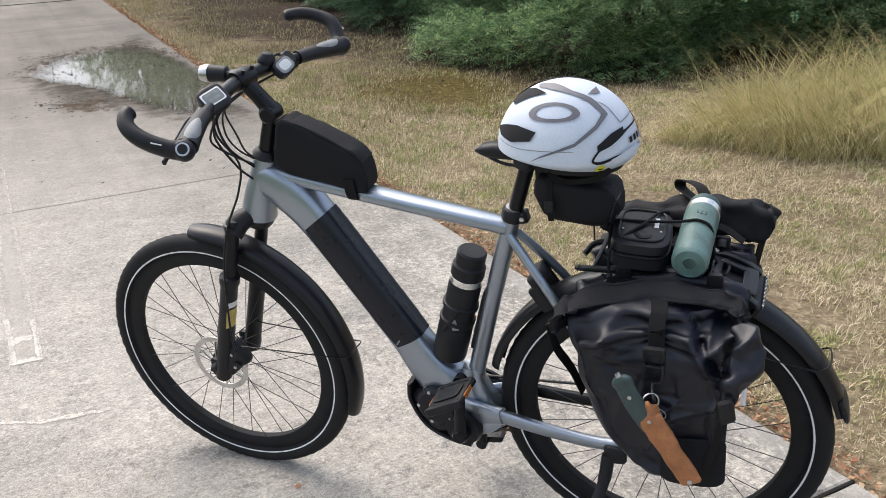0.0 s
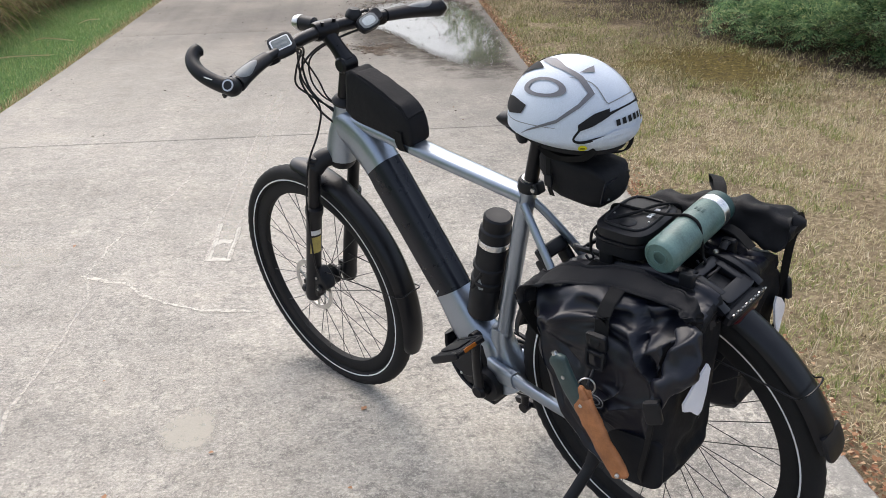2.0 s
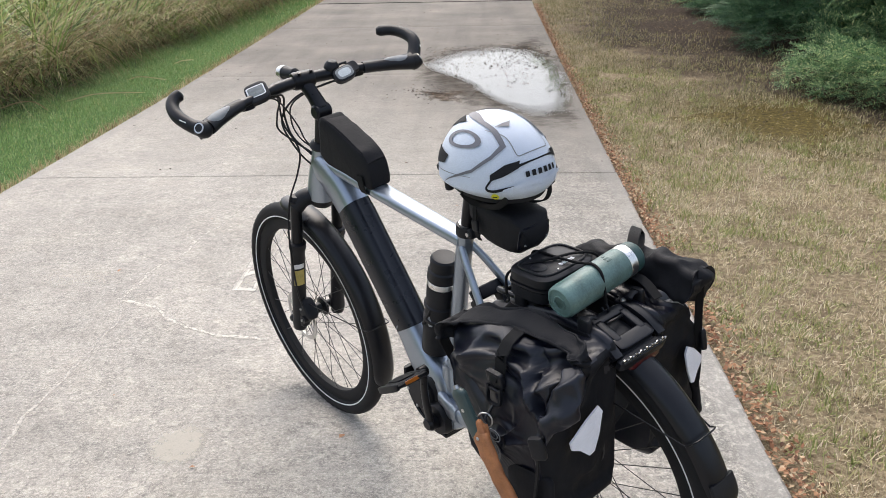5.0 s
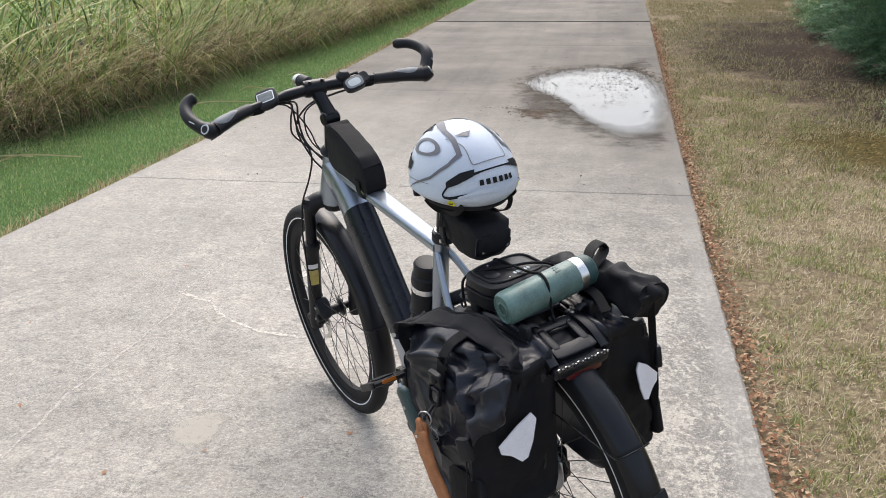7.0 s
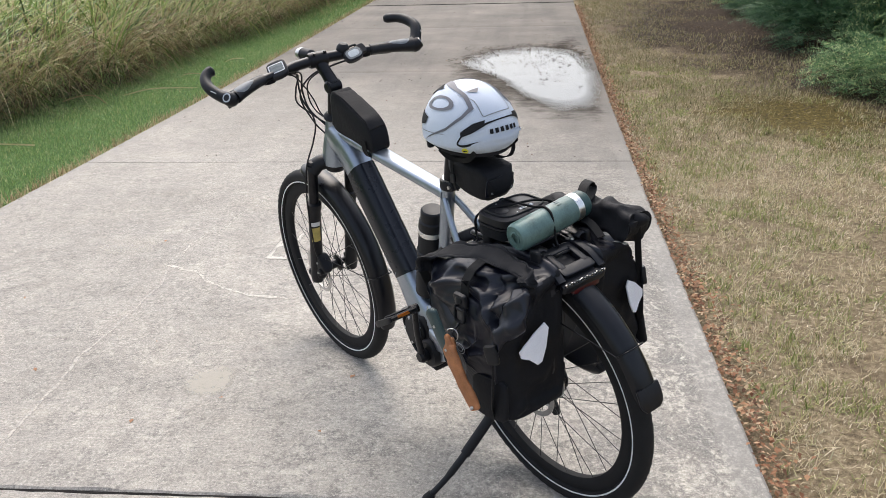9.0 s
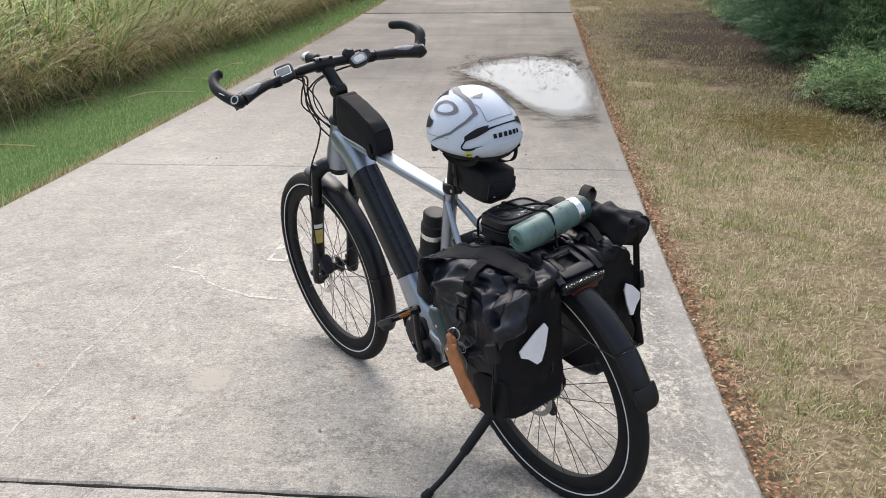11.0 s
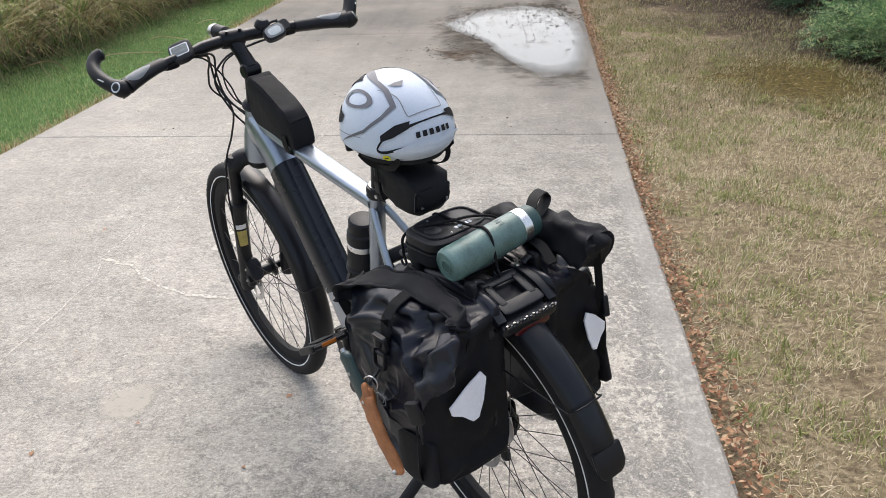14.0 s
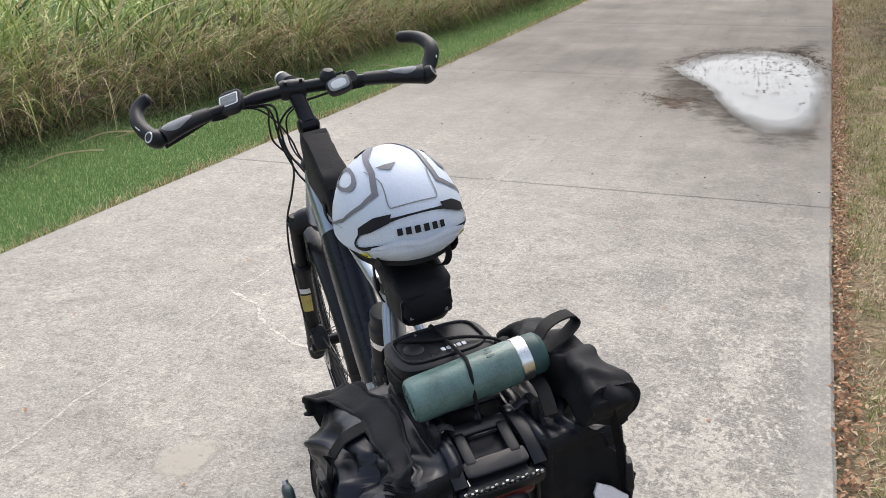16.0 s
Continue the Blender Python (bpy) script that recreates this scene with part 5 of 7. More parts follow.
def cockpit():
    bar_pts = [(0.813, 0.345, 1.074), (0.846, 0.238, 1.088), (0.872, 0.12, 1.098), (0.887, 0.012, 1.1), (0.872, -0.07, 1.1), (0.838, -0.15, 1.1), (0.795, -0.292, 1.09)]
    bar = part("handlebar", tube(spline(bar_pts, 6), [0.0115] * 13 + [0.0155] * 12 + [0.0115] * 12, 14), M_ANOD, bicycle, "swept black handlebar turned slightly to one side")
    grips = (([(0.853, 0.21, 1.091), (0.846, 0.238, 1.088), (0.833, 0.285, 1.079), (0.824, 0.318, 1.07)], [0.0155, 0.0165, 0.0185, 0.0205]),
             ([(0.839, -0.148, 1.1), (0.825, -0.19, 1.098), (0.81, -0.24, 1.094), (0.799, -0.278, 1.091)], [0.0155, 0.0165, 0.0195, 0.0235]))
    horns = ([(0.823, 0.326, 1.066), (0.845, 0.346, 1.076), (0.882, 0.36, 1.096), (0.912, 0.357, 1.115), (0.926, 0.342, 1.13), (0.926, 0.322, 1.137)],
             [(0.804, -0.278, 1.086), (0.811, -0.298, 1.104), (0.83, -0.317, 1.134), (0.862, -0.318, 1.15), (0.9, -0.302, 1.161), (0.929, -0.268, 1.163)])
    for k in (0, 1):
        pts, rad = grips[k]
        g = part("grip", tube(spline(pts, 5), [(r * 1.12, r * 0.95) for r in np.interp(np.arange(16), [0, 5, 10, 15], rad)], 16, False, (1, 0, 0.2)), M_BLACK, bar, "ergonomic black rubber grip")
        part("palm_pad", tube([Vector(p) + Vector((-0.004, 0, 0.0065)) for p in spline(pts[1:], 4)], [(0.006, 0.006), (0.009, 0.0095), (0.012, 0.012), (0.0145, 0.0125), (0.016, 0.013), (0.0165, 0.0135), (0.016, 0.0135), (0.0145, 0.0135), (0.01, 0.011)], 12, False, (1, 0, 0.2)), M_GREY, g, "grey palm pad")
        h = spline(horns[k], 5)
        n = len(h)
        part("bar_end", tube(h, [(0.019 - 0.0045 * i / n + (0.004 * max(0, 5 - i) / 5) - (0.006 if i == n - 1 else 0), 0.0175 - 0.0035 * i / n + (0.003 * max(0, 5 - i) / 5) - (0.005 if i == n - 1 else 0)) for i in range(n)], 14), M_BLACK, g, "curved black bar end")
        p = Vector(horns[k][0])
        s = 1 if k == 0 else -1
        nrm = Vector((-0.45, 0.75 * s, 0.48)).normalized()
        a = (Vector((0.8125, 0.344, 1.0755)) if k == 0 else Vector((0.7915, -0.298, 1.0945))) + nrm * 0.0045
        part("end_ring", lathe([(0.014, 0), (0.014, 0.5), (0.0125, 1)], a - nrm * 0.006, a + nrm * 0.0012, 24), M_STEEL, g, "silver ring on the grip's end")
        part("end_cap", lathe([(0.0105, 0), (0.0105, 0.7), (0.009, 1)], a - nrm * 0.004, a + nrm * 0.0018, 24), M_BLACK, g)
        part("knuckle", lathe([(0.012, 0), (0.018, 0.15), (0.0205, 0.4), (0.0205, 0.6), (0.0185, 0.85), (0.0145, 1)], a - nrm * 0.038, a + nrm * 0.0, 20), M_BLACK, g)
        part("grip_mark", block(Vector(horns[k][2]).lerp(Vector(horns[k][1]), 0.5) + Vector((-0.012, 0.012 * s, 0.006)), (0.02, 0.002, 0.003), turned(-20, 0, 25 * s), 5.0), M_STRIPE, g)
        # brake lever
        e = Vector(pts[0]) + Vector((0.012, -0.02 * s, -0.006))
        tip = Vector((0.884, 0.318, 1.034)) if k == 0 else Vector((0.885, -0.245, 1.068))
        lv = part("brake_lever", join(block(e, (0.03, 0.045, 0.026), turned(0, 0, 15 * s), 3.0), tube(spline([e + Vector((0.012, 0, -0.004)), e + Vector((0.035, 0.012 * s, -0.012)), e.lerp(tip, 0.6) + Vector((0.016, 0, -0.004)), tip], 5), [(0.0065, 0.0045)] * 16, 10)), M_ANOD, bar, "black brake lever")
    # stem with its hinge
    st = part("stem", join(lathe([(0.0175, 0), (0.0175, 1)], (0.869, 0, 0.925), (0.838, 0, 1.015), 18), lathe([(0.014, 0), (0.02, 0.1), (0.02, 0.9), (0.014, 1)], (0.837, -0.024, 1.022), (0.837, 0.024, 1.022), 20), tube([(0.835, 0, 1.028), (0.86, 0.003, 1.062), (0.884, 0.008, 1.094)], [(0.02, 0.017), (0.0175, 0.015), (0.019, 0.016)], 14, False, (0, 1, 0), 3.0), lathe([(0.021, 0), (0.0235, 0.12), (0.0235, 0.88), (0.021, 1)], (0.883, -0.018, 1.099), (0.89, 0.04, 1.101), 20)), M_ANOD, bicycle, "black angle-adjustable stem")
    for v in (-0.008, 0.028):
        part("bolt", lathe([(0.0045, 0), (0.0045, 1)], (0.87, v, 1.117), (0.868, v, 1.1245), 8), M_ANOD, st)
    part("headset", lathe([(0.03, 0), (0.031, 0.3), (0.025, 0.8), (0.02, 1)], (0.87, 0, 0.92), (0.864, 0, 0.938), 20), M_BLACK, st)
    # displays
    t = turned(-40, -18, -14)
    d = part("display", join(block((0.861, 0.157, 1.105), (0.056, 0.058, 0.018), t, 4.0), block((0.862, 0.157, 1.096), (0.03, 0.036, 0.03), t, 4.0)), M_BLACK, bar, "small dark grey bicycle computer")
    up = t @ Vector((0, 0, 1))
    c = Vector((0.863, 0.157, 1.105))
    part("bezel", block(c + up * 0.0092, (0.033, 0.047, 0.002), t, 9.0), M_STRIPE, d, "pale frame round the screen")
    part("screen", block(c + up * 0.01, (0.026, 0.04, 0.002), t, 9.0), M_LCD, d, "dark grey lcd screen")
    for a, b, w in ((0.006, 0.008, 0.013), (0.006, -0.009, 0.011), (-0.005, 0.009, 0.01), (-0.005, -0.006, 0.015)):
        part("reading", block(c + t @ Vector((a, b, 0.011)), (0.006, w, 0.0008), t, 6.0), M_GREY, d)
    t = turned(-45, -16, 8)
    up = t @ Vector((0, 0, 1))
    c = Vector((0.842, -0.088, 1.096))
    r = part("remote", join(block(c, (0.042, 0.06, 0.018), t, 3.0), block(c + Vector((0.012, -0.035, 0.004)), (0.035, 0.03, 0.034), t, 3.0)), M_BLACK, bar, "black gear remote")
    part("bezel", block(c + up * 0.0092, (0.032, 0.05, 0.003), t, 3.4), M_GREY, r)
    part("screen", block(c + up * 0.0102, (0.022, 0.036, 0.002), t, 3.0), M_SCREEN, r, "pale gear display")
    b = part("bell", lathe([(0.019, 0), (0.0205, 0.2), (0.019, 0.55), (0.012, 0.9), (0.0, 1)], (0.874, -0.072, 1.108), (0.868, -0.075, 1.134), 20), M_BLACK, bar, "black bell")
    part("striker", tube([(0.872, -0.09, 1.116), (0.865, -0.104, 1.12), (0.857, -0.108, 1.12)], [0.003, 0.003, 0.0045], 8), M_BLACK, b)
    lamp = part("head_lamp", join(lathe([(0.010, 0), (0.0165, 0.12), (0.0175, 0.5), (0.0185, 0.85), (0.0185, 1)], (0.918, 0.008, 1.109), (0.968, 0.016, 1.112), 22), block((0.903, 0.008, 1.104), (0.04, 0.026, 0.026))), M_BLACK, bar, "small black head lamp")
    part("reflector_ring", lathe([(0.0192, 0), (0.0192, 0.5), (0.016, 1)], (0.962, 0.0155, 1.1115), (0.981, 0.0185, 1.1125), 22), M_STEEL, lamp)
    part("lens", lathe([(0.0155, 0), (0.0145, 0.6), (0.008, 1)], (0.976, 0.018, 1.112), (0.986, 0.0195, 1.1128), 20), M_LENS, lamp, "clear lamp glass")
    for pts, r in (([(0.862, 0.2, 1.082), (0.878, 0.12, 1.083), (0.915, 0.06, 1.066), (0.945, 0.05, 1.01), (0.93, 0.045, 0.95), (0.892, 0.02, 0.9)], 0.0028),
                   ([(0.868, 0.16, 1.085), (0.9, 0.08, 1.07), (0.935, 0.075, 1.02), (0.955, 0.07, 0.975), (0.935, 0.045, 0.94), (0.893, 0.018, 0.905)], 0.0026),
                   ([(0.85, -0.12, 1.085), (0.88, -0.05, 1.075), (0.925, 0.02, 1.05), (0.955, 0.055, 0.99), (0.925, 0.04, 0.91), (0.898, 0.02, 0.868)], 0.0028),
                   ([(0.852, -0.1, 1.085), (0.892, -0.03, 1.07), (0.935, 0.025, 1.035), (0.94, 0.035, 0.985), (0.92, 0.03, 0.945), (0.89, 0.012, 0.915)], 0.0022),
                   ([(0.866, 0.15, 1.088), (0.885, 0.1, 1.072), (0.91, 0.06, 1.03), (0.912, 0.034, 0.98), (0.905, 0.024, 0.94), (0.885, 0.012, 0.915)], 0.0022),
                   ([(0.862, 0.2, 1.08), (0.885, 0.1, 1.082), (0.935, 0.065, 1.05), (0.948, 0.055, 0.985), (0.915, 0.042, 0.915), (0.923, 0.056, 0.85), (0.955, 0.078, 0.77), (0.985, 0.085, 0.66), (1.01, 0.08, 0.48), (1.018, 0.066, 0.41)], 0.0026)):
        part("cable", tube(spline(pts, 8), r, 7), M_BLACK, bar)


FIX[0] = SKEW.inverted()
cockpit()
FIX[0] = Matrix()


def drive():
    bb = Vector((0.43, 0, 0.285))
    for s, ang in ((1, 96), (-1, 276)):
        q = radians(ang)
        a = bb + Vector((0, 0.082 * s, 0))
        e = a + Vector((0.17 * math.cos(q), 0.012 * s, 0.17 * math.sin(q)))
        c = part("crank", join(tube(spline([a, a.lerp(e, 0.5) + Vector((0, 0.004 * s, 0)), e], 4), [(0.015 - 0.0004 * i, 0.008) for i in range(9)], 12, False, (1, 0, 0)), lathe([(0.02, 0), (0.02, 0.7), (0.014, 1)], a - Vector((0, 0.016 * s, 0)), a + Vector((0, 0.012 * s, 0)), 18), lathe([(0.014, 0), (0.014, 1)], e - Vector((0, 0.009 * s, 0)), e + Vector((0, 0.012 * s, 0)), 14)), M_ANOD, bicycle, "black crank arm")
        pc = e + Vector((0.0, 0.062 * s, 0))
        tilt = turned(28 if s > 0 else 8)
        cage = [tube([pc + tilt @ Vector((x, -0.042 * s, 0)), pc + tilt @ Vector((x, 0.042 * s, 0))], (0.009, 0.005), 8, False, (0, 0, 1)) for x in (-0.042, 0.042)]
        cage += [block(pc + tilt @ Vector((0, y * s, 0)), (0.096, 0.012, 0.018), tilt, 4.0) for y in (-0.042, 0.042)] + [block(pc, (0.09, 0.078, 0.016), tilt, 4.0), block(pc + tilt @ Vector((0, 0, 0.009)), (0.07, 0.05, 0.006), tilt, 5.0)]
        p = part("pedal", join(*cage), M_BLACK, c, "black platform pedal")
        for x in (-0.047, 0.047):
            part("pedal_reflector", block(pc + tilt @ Vector((x, 0, 0)), (0.005, 0.04, 0.009), tilt, 6.0), M_AMBER, p, "amber reflector")
    v = -0.05
    teeth = []
    for r, n, c in ((0.08, 42, bb), (0.05, 24, REAR)):
        pts = [c + Vector(((r + (0.003 if i % 2 else -0.002)) * math.cos(PI * i / n), v, (r + (0.003 if i % 2 else -0.002)) * math.sin(PI * i / n))) for i in range(2 * n)]
        verts = [p + Vector((0, t, 0)) for t in (-0.002, 0.002) for p in pts] + [c + Vector((0, v - 0.002, 0)), c + Vector((0, v + 0.002, 0))]
        m = 2 * n
        faces = [[i, (i + 1) % m, m + (i + 1) % m, m + i] for i in range(m)] + [[(i + 1) % m, i, 2 * m] for i in range(m)] + [[m + i, m + (i + 1) % m, 2 * m + 1] for i in range(m)]
        teeth.append((verts, faces))
    part("chainring", join(teeth[0], ring(bb, 0.093, 0, 48, (0.005, 0.004), v=v - 0.008)), M_ANOD, bicycle, "black chainring with guard")
    cas = [lathe([(r, 0), (r, 1)], REAR + Vector((0, -0.05 + 0.004 * i, 0)), REAR + Vector((0, -0.048 + 0.004 * i, 0)), 30) for i, r in enumerate((0.032, 0.038, 0.044, 0.05, 0.056, 0.062))]
    cassette = part("cassette", lathe([(0.018, 0), (0.018, 1)], REAR + Vector((0, -0.052, 0)), REAR + Vector((0, -0.026, 0)), 20), M_SPOKE, bicycle)
    for g in cas:
        part("sprocket", g, M_STEEL, cassette)
    loop = [bb + Vector((0.08 * math.cos(radians(a)), v, 0.08 * math.sin(radians(a)))) for a in range(95, -95, -12)] + [(0.1, v, 0.235), (0.03, v, 0.235)] + [(0.0, v, 0.25), (0.012, v, 0.275), (0.035, v, 0.3)] + [REAR + Vector((0.05 * math.cos(radians(a)), v, 0.05 * math.sin(radians(a)))) for a in (-45, -90, -135, 180, 135, 100)]
    loop = [Vector(p) for p in loop]
    dense = []
    for a, b in zip(loop, loop[1:] + loop[:1]):
        m = max(1, int((b - a).length / 0.0063))
        dense += [a.lerp(b, k / m) for k in range(m)]
    part("chain", tube(dense, [(0.0035, 0.0045 if i % 2 else 0.003) for i in range(len(dense))], 8, True, (0, 1, 0)), M_SPOKE, bicycle, "dark oily chain")
    d = part("derailleur", join(block((0.015, -0.06, 0.285), (0.025, 0.03, 0.06), turned(-20), 3.0), block((0.028, -0.055, 0.25), (0.03, 0.012, 0.08), turned(30), 3.0), block((0.0, -0.075, 0.32), (0.03, 0.02, 0.04))), M_BLACK, bicycle)
    for q in ((0.03, -0.05, 0.285), (0.018, -0.05, 0.235)):
        part("jockey_wheel", lathe([(0.02, 0), (0.02, 1)], q, Vector(q) + Vector((0, -0.008, 0)), 18), M_BLACK, d)
    part("rear_caliper", join(block((0.05, 0.05, 0.41), (0.05, 0.035, 0.04), turned(35), 3.0), lathe([(0.012, 0), (0.012, 1)], (0.05, 0.03, 0.41), (0.05, 0.075, 0.41), 12)), M_BLACK, bicycle)


drive()


def seat():
    part("seat_post", join(lathe([(0.0155, 0), (0.0155, 1)], (0.304, 0, 0.81), (0.264, 0, 0.945), 18), block((0.262, 0, 0.947), (0.045, 0.04, 0.024), turned(0), 3.0), lathe([(0.007, 0), (0.007, 1)], (0.262, -0.025, 0.947), (0.262, 0.025, 0.947), 10)), M_ANOD, bicycle, "black seat post")
    c = part("seat_clamp", join(lathe([(0.022, 0), (0.024, 0.15), (0.024, 0.85), (0.022, 1)], (0.3045, 0, 0.815), (0.2985, 0, 0.84), 20), block((0.278, 0, 0.825), (0.02, 0.03, 0.024), turned(15), 4.0)), M_BLACK, bicycle)
    part("clamp_ring", lathe([(0.018, 0), (0.018, 1)], (0.2985, 0, 0.839), (0.2972, 0, 0.8435), 20), M_STEEL, c)
    part("bolt", lathe([(0.005, 0), (0.005, 1)], (0.278, 0.014, 0.825), (0.278, 0.019, 0.825), 8), M_STEEL, c)
    us = np.linspace(0.372, 0.09, 22)
    rings = []
    for u in us:
        s = (0.372 - u) / 0.282
        half = float(np.interp(s, [0, 0.04, 0.12, 0.35, 0.55, 0.75, 0.92, 1.0], [0.008, 0.017, 0.021, 0.026, 0.042, 0.066, 0.068, 0.045]))
        top = float(np.interp(s, [0, 0.05, 0.15, 0.5, 0.8, 1.0], [0.968, 0.979, 0.985, 0.982, 0.985, 0.975]))
        low = float(np.interp(s, [0, 0.1, 0.3, 0.7, 1.0], [0.962, 0.952, 0.952, 0.957, 0.958]))
        m = (top + low) / 2
        rings.append([Vector((u, half * math.copysign(abs(math.cos(a)) ** 0.7, math.cos(a)), m + (top - low) / 2 * math.copysign(abs(math.sin(a)) ** 0.8, math.sin(a)))) for a in [2 * PI * k / 20 for k in range(20)]])
    sd = part("saddle", loft(rings), M_BLACK, bicycle, "black padded saddle under the helmet")
    for s in (1, -1):
        part("rail", tube(spline([(0.34, 0.012 * s, 0.955), (0.3, 0.018 * s, 0.945), (0.22, 0.022 * s, 0.945), (0.15, 0.03 * s, 0.955)], 5), 0.0035, 8), M_ANOD, sd)


seat()


def rack():
    r = part("luggage_rack", join(*[tube(spline([(0.16, 0.03 * s, 0.735), (0.13, 0.058 * s, 0.752), (0.0, 0.06 * s, 0.755), (-0.09, 0.062 * s, 0.744), (-0.14, 0.064 * s, 0.728), (-0.178, 0.064 * s, 0.708)], 5), 0.0065, 10) for s in (1, -1)], *[tube([(u, -0.06, 0.756), (u, 0.06, 0.756)], 0.005, 8) for u in (0.12, 0.04, -0.05)]), M_ANOD, bicycle, "black tubular luggage rack")
    for s in (1, -1):
        for top in (0.06, -0.09):
            part("strut", tube(spline([(top, 0.06 * s, 0.755), (top * 0.7 - 0.002, 0.078 * s, 0.6), (0.004, 0.084 * s, 0.38)], 5), 0.0055, 8), M_ANOD, r)
        part("lower_rail", tube(spline([(0.1, 0.068 * s, 0.7), (0.0, 0.074 * s, 0.68), (-0.13, 0.07 * s, 0.675), (-0.175, 0.064 * s, 0.7)], 5), 0.005, 8), M_ANOD, r)
        # side arms of the rear deck, with bright screws
        part("deck_arm", tube(spline([(-0.085, 0.054 * s, 0.753), (-0.115, 0.057 * s, 0.752), (-0.155, 0.06 * s, 0.737), (-0.186, 0.061 * s, 0.714)], 5), (0.011, 0.006), 10, False, (0, 1, 0), 4.0), M_GUARD, r)
        part("screw", lathe([(0.0062, 0), (0.0062, 0.6), (0.004, 1)], (-0.099, 0.0545 * s, 0.753), (-0.101, 0.0545 * s, 0.763), 12), M_STEEL, r)
    part("deck_plate", block((-0.142, 0.0, 0.725), (0.1, 0.09, 0.006), turned(-20), 8.0), M_BLACK, r)
    part("deck_bar", block((-0.106, 0.0, 0.75), (0.022, 0.088, 0.01), turned(-20), 6.0), M_GUARD, r)
    part("deck_bar", block((-0.17, 0.0, 0.7275), (0.03, 0.096, 0.01), turned(-22), 6.0), M_GUARD, r)
    for s in (1, -1):
        part("deck_rib", block((-0.138, 0.034 * s, 0.738), (0.06, 0.018, 0.014), turned(-20), 6.0), M_GUARD, r)
    part("spring_hook", tube(spline([(-0.118, 0.022, 0.74), (-0.126, 0.02, 0.75), (-0.13, 0.0, 0.753), (-0.126, -0.02, 0.75), (-0.118, -0.022, 0.74)], 5), 0.003, 6), M_ANOD, r)
    tail = part("tail_light", block((-0.188, 0.0, 0.7), (0.022, 0.132, 0.022), turned(-20), 4.0), M_BLACK, r, "black tail light with a clear reflector strip")
    strip_ = part("clear_strip", block((-0.196, 0.0, 0.7085), (0.005, 0.126, 0.011), turned(-35), 5.0), M_BLACK, tail, "glittering clear reflector strip")
    for k in range(16):
        part("facet", block((-0.1983, -0.0582 + 0.00776 * k, 0.7095 + 0.0012 * (k % 2)), (0.003, 0.005, 0.008), turned(-30 + 25 * (k % 2), 20 * (k % 3 - 1)), 4.0, 8), M_STEEL, strip_)
    part("red_lens", block((-0.189, -0.005, 0.686), (0.014, 0.085, 0.016), turned(-10), 4.0), M_RED, tail, "dark red tail lens")
    # lacing, lock and buckles between frame and panniers
    part("frame_lock", join(block((0.235, 0.035, 0.655), (0.035, 0.02, 0.06), turned(35), 3.0), block((0.235, -0.035, 0.655), (0.035, 0.02, 0.06), turned(35), 3.0), block((0.25, 0.0, 0.69), (0.03, 0.09, 0.03), turned(35), 3.0)), M_BLACK, bicycle, "black ring lock on the seat stays")


rack()
ks = part("kickstand", join(tube(spline([(0.085, 0.082, 0.31), (0.09, 0.1, 0.255), (0.1, 0.13, 0.215), (0.118, 0.18, 0.155)], 5), [(0.016, 0.012)] * 6 + [(0.014, 0.011)] * 10, 12), block((0.07, 0.082, 0.315), (0.05, 0.024, 0.04), None, 3.0)), M_BLACK, bicycle, "black kickstand propped on the concrete")
part("lower_leg", tube(spline([(0.113, 0.166, 0.17), (0.14, 0.232, 0.095), (0.163, 0.288, 0.045)], 5), [0.0105] * 5 + [0.0085] * 6, 12), M_BLACK, ks)
part("foot", tube([(0.158, 0.276, 0.055), (0.164, 0.291, 0.042), (0.167, 0.297, 0.037)], [0.012, 0.0145, 0.012], 12), M_RUBBER, ks)


# ---- luggage ----
def rounded_profile(pts, k=4):
    p = spline([(x, 0, z) for x, z in pts + pts[:1]], k)[:-1]
    return [(q.x, q.z) for q in p]


def side_bag(profile, half, bulge, centre_v=0.0, steps=9, power=2.6):
    """A bag from its side outline: rounded towards both flanks."""
    cx, cz = sum(p[0] for p in profile) / len(profile), sum(p[1] for p in profile) / len(profile)
    rings = []
    for i in range(steps):
        s = -1 + 2 * i / (steps - 1)
        k = (1 - abs(s) ** power) ** (1 / power) if abs(s) < 1 else 0.0
        k = 1 - bulge * (1 - k)
        rings.append([Vector((cx + (x - cx) * k, centre_v + half * s, cz + (z - cz) * k)) for x, z in profile])
    return loft(rings)


def crumple(geo, amount, scale, seed):
    """Pushes the corners in and out by a coarse and a fine noise."""
    return [Vector(v) + Vector((noise.noise(Vector(v) * scale + Vector((seed, 0, 0))), noise.noise(Vector(v) * scale + Vector((0, seed, 5))), noise.noise(Vector(v) * scale + Vector((9, 0, seed))))) * amount for v in geo[0]], geo[1]


def creased(p, seed):
    """Soft dents with sharp crests between them, as slack coated cloth has."""
    q = Vector((p.x * 1.0, p.y * 0.6, p.z * 0.75)) + Vector((seed * 1.7, seed, 0))
    a, b = noise.noise(q * 11), noise.noise(q * 24 + Vector((5, 1, 2)))
    return (0.5 - abs(a) * 2.2) * 0.7 + (0.4 - abs(b) * 2.0) * 0.3


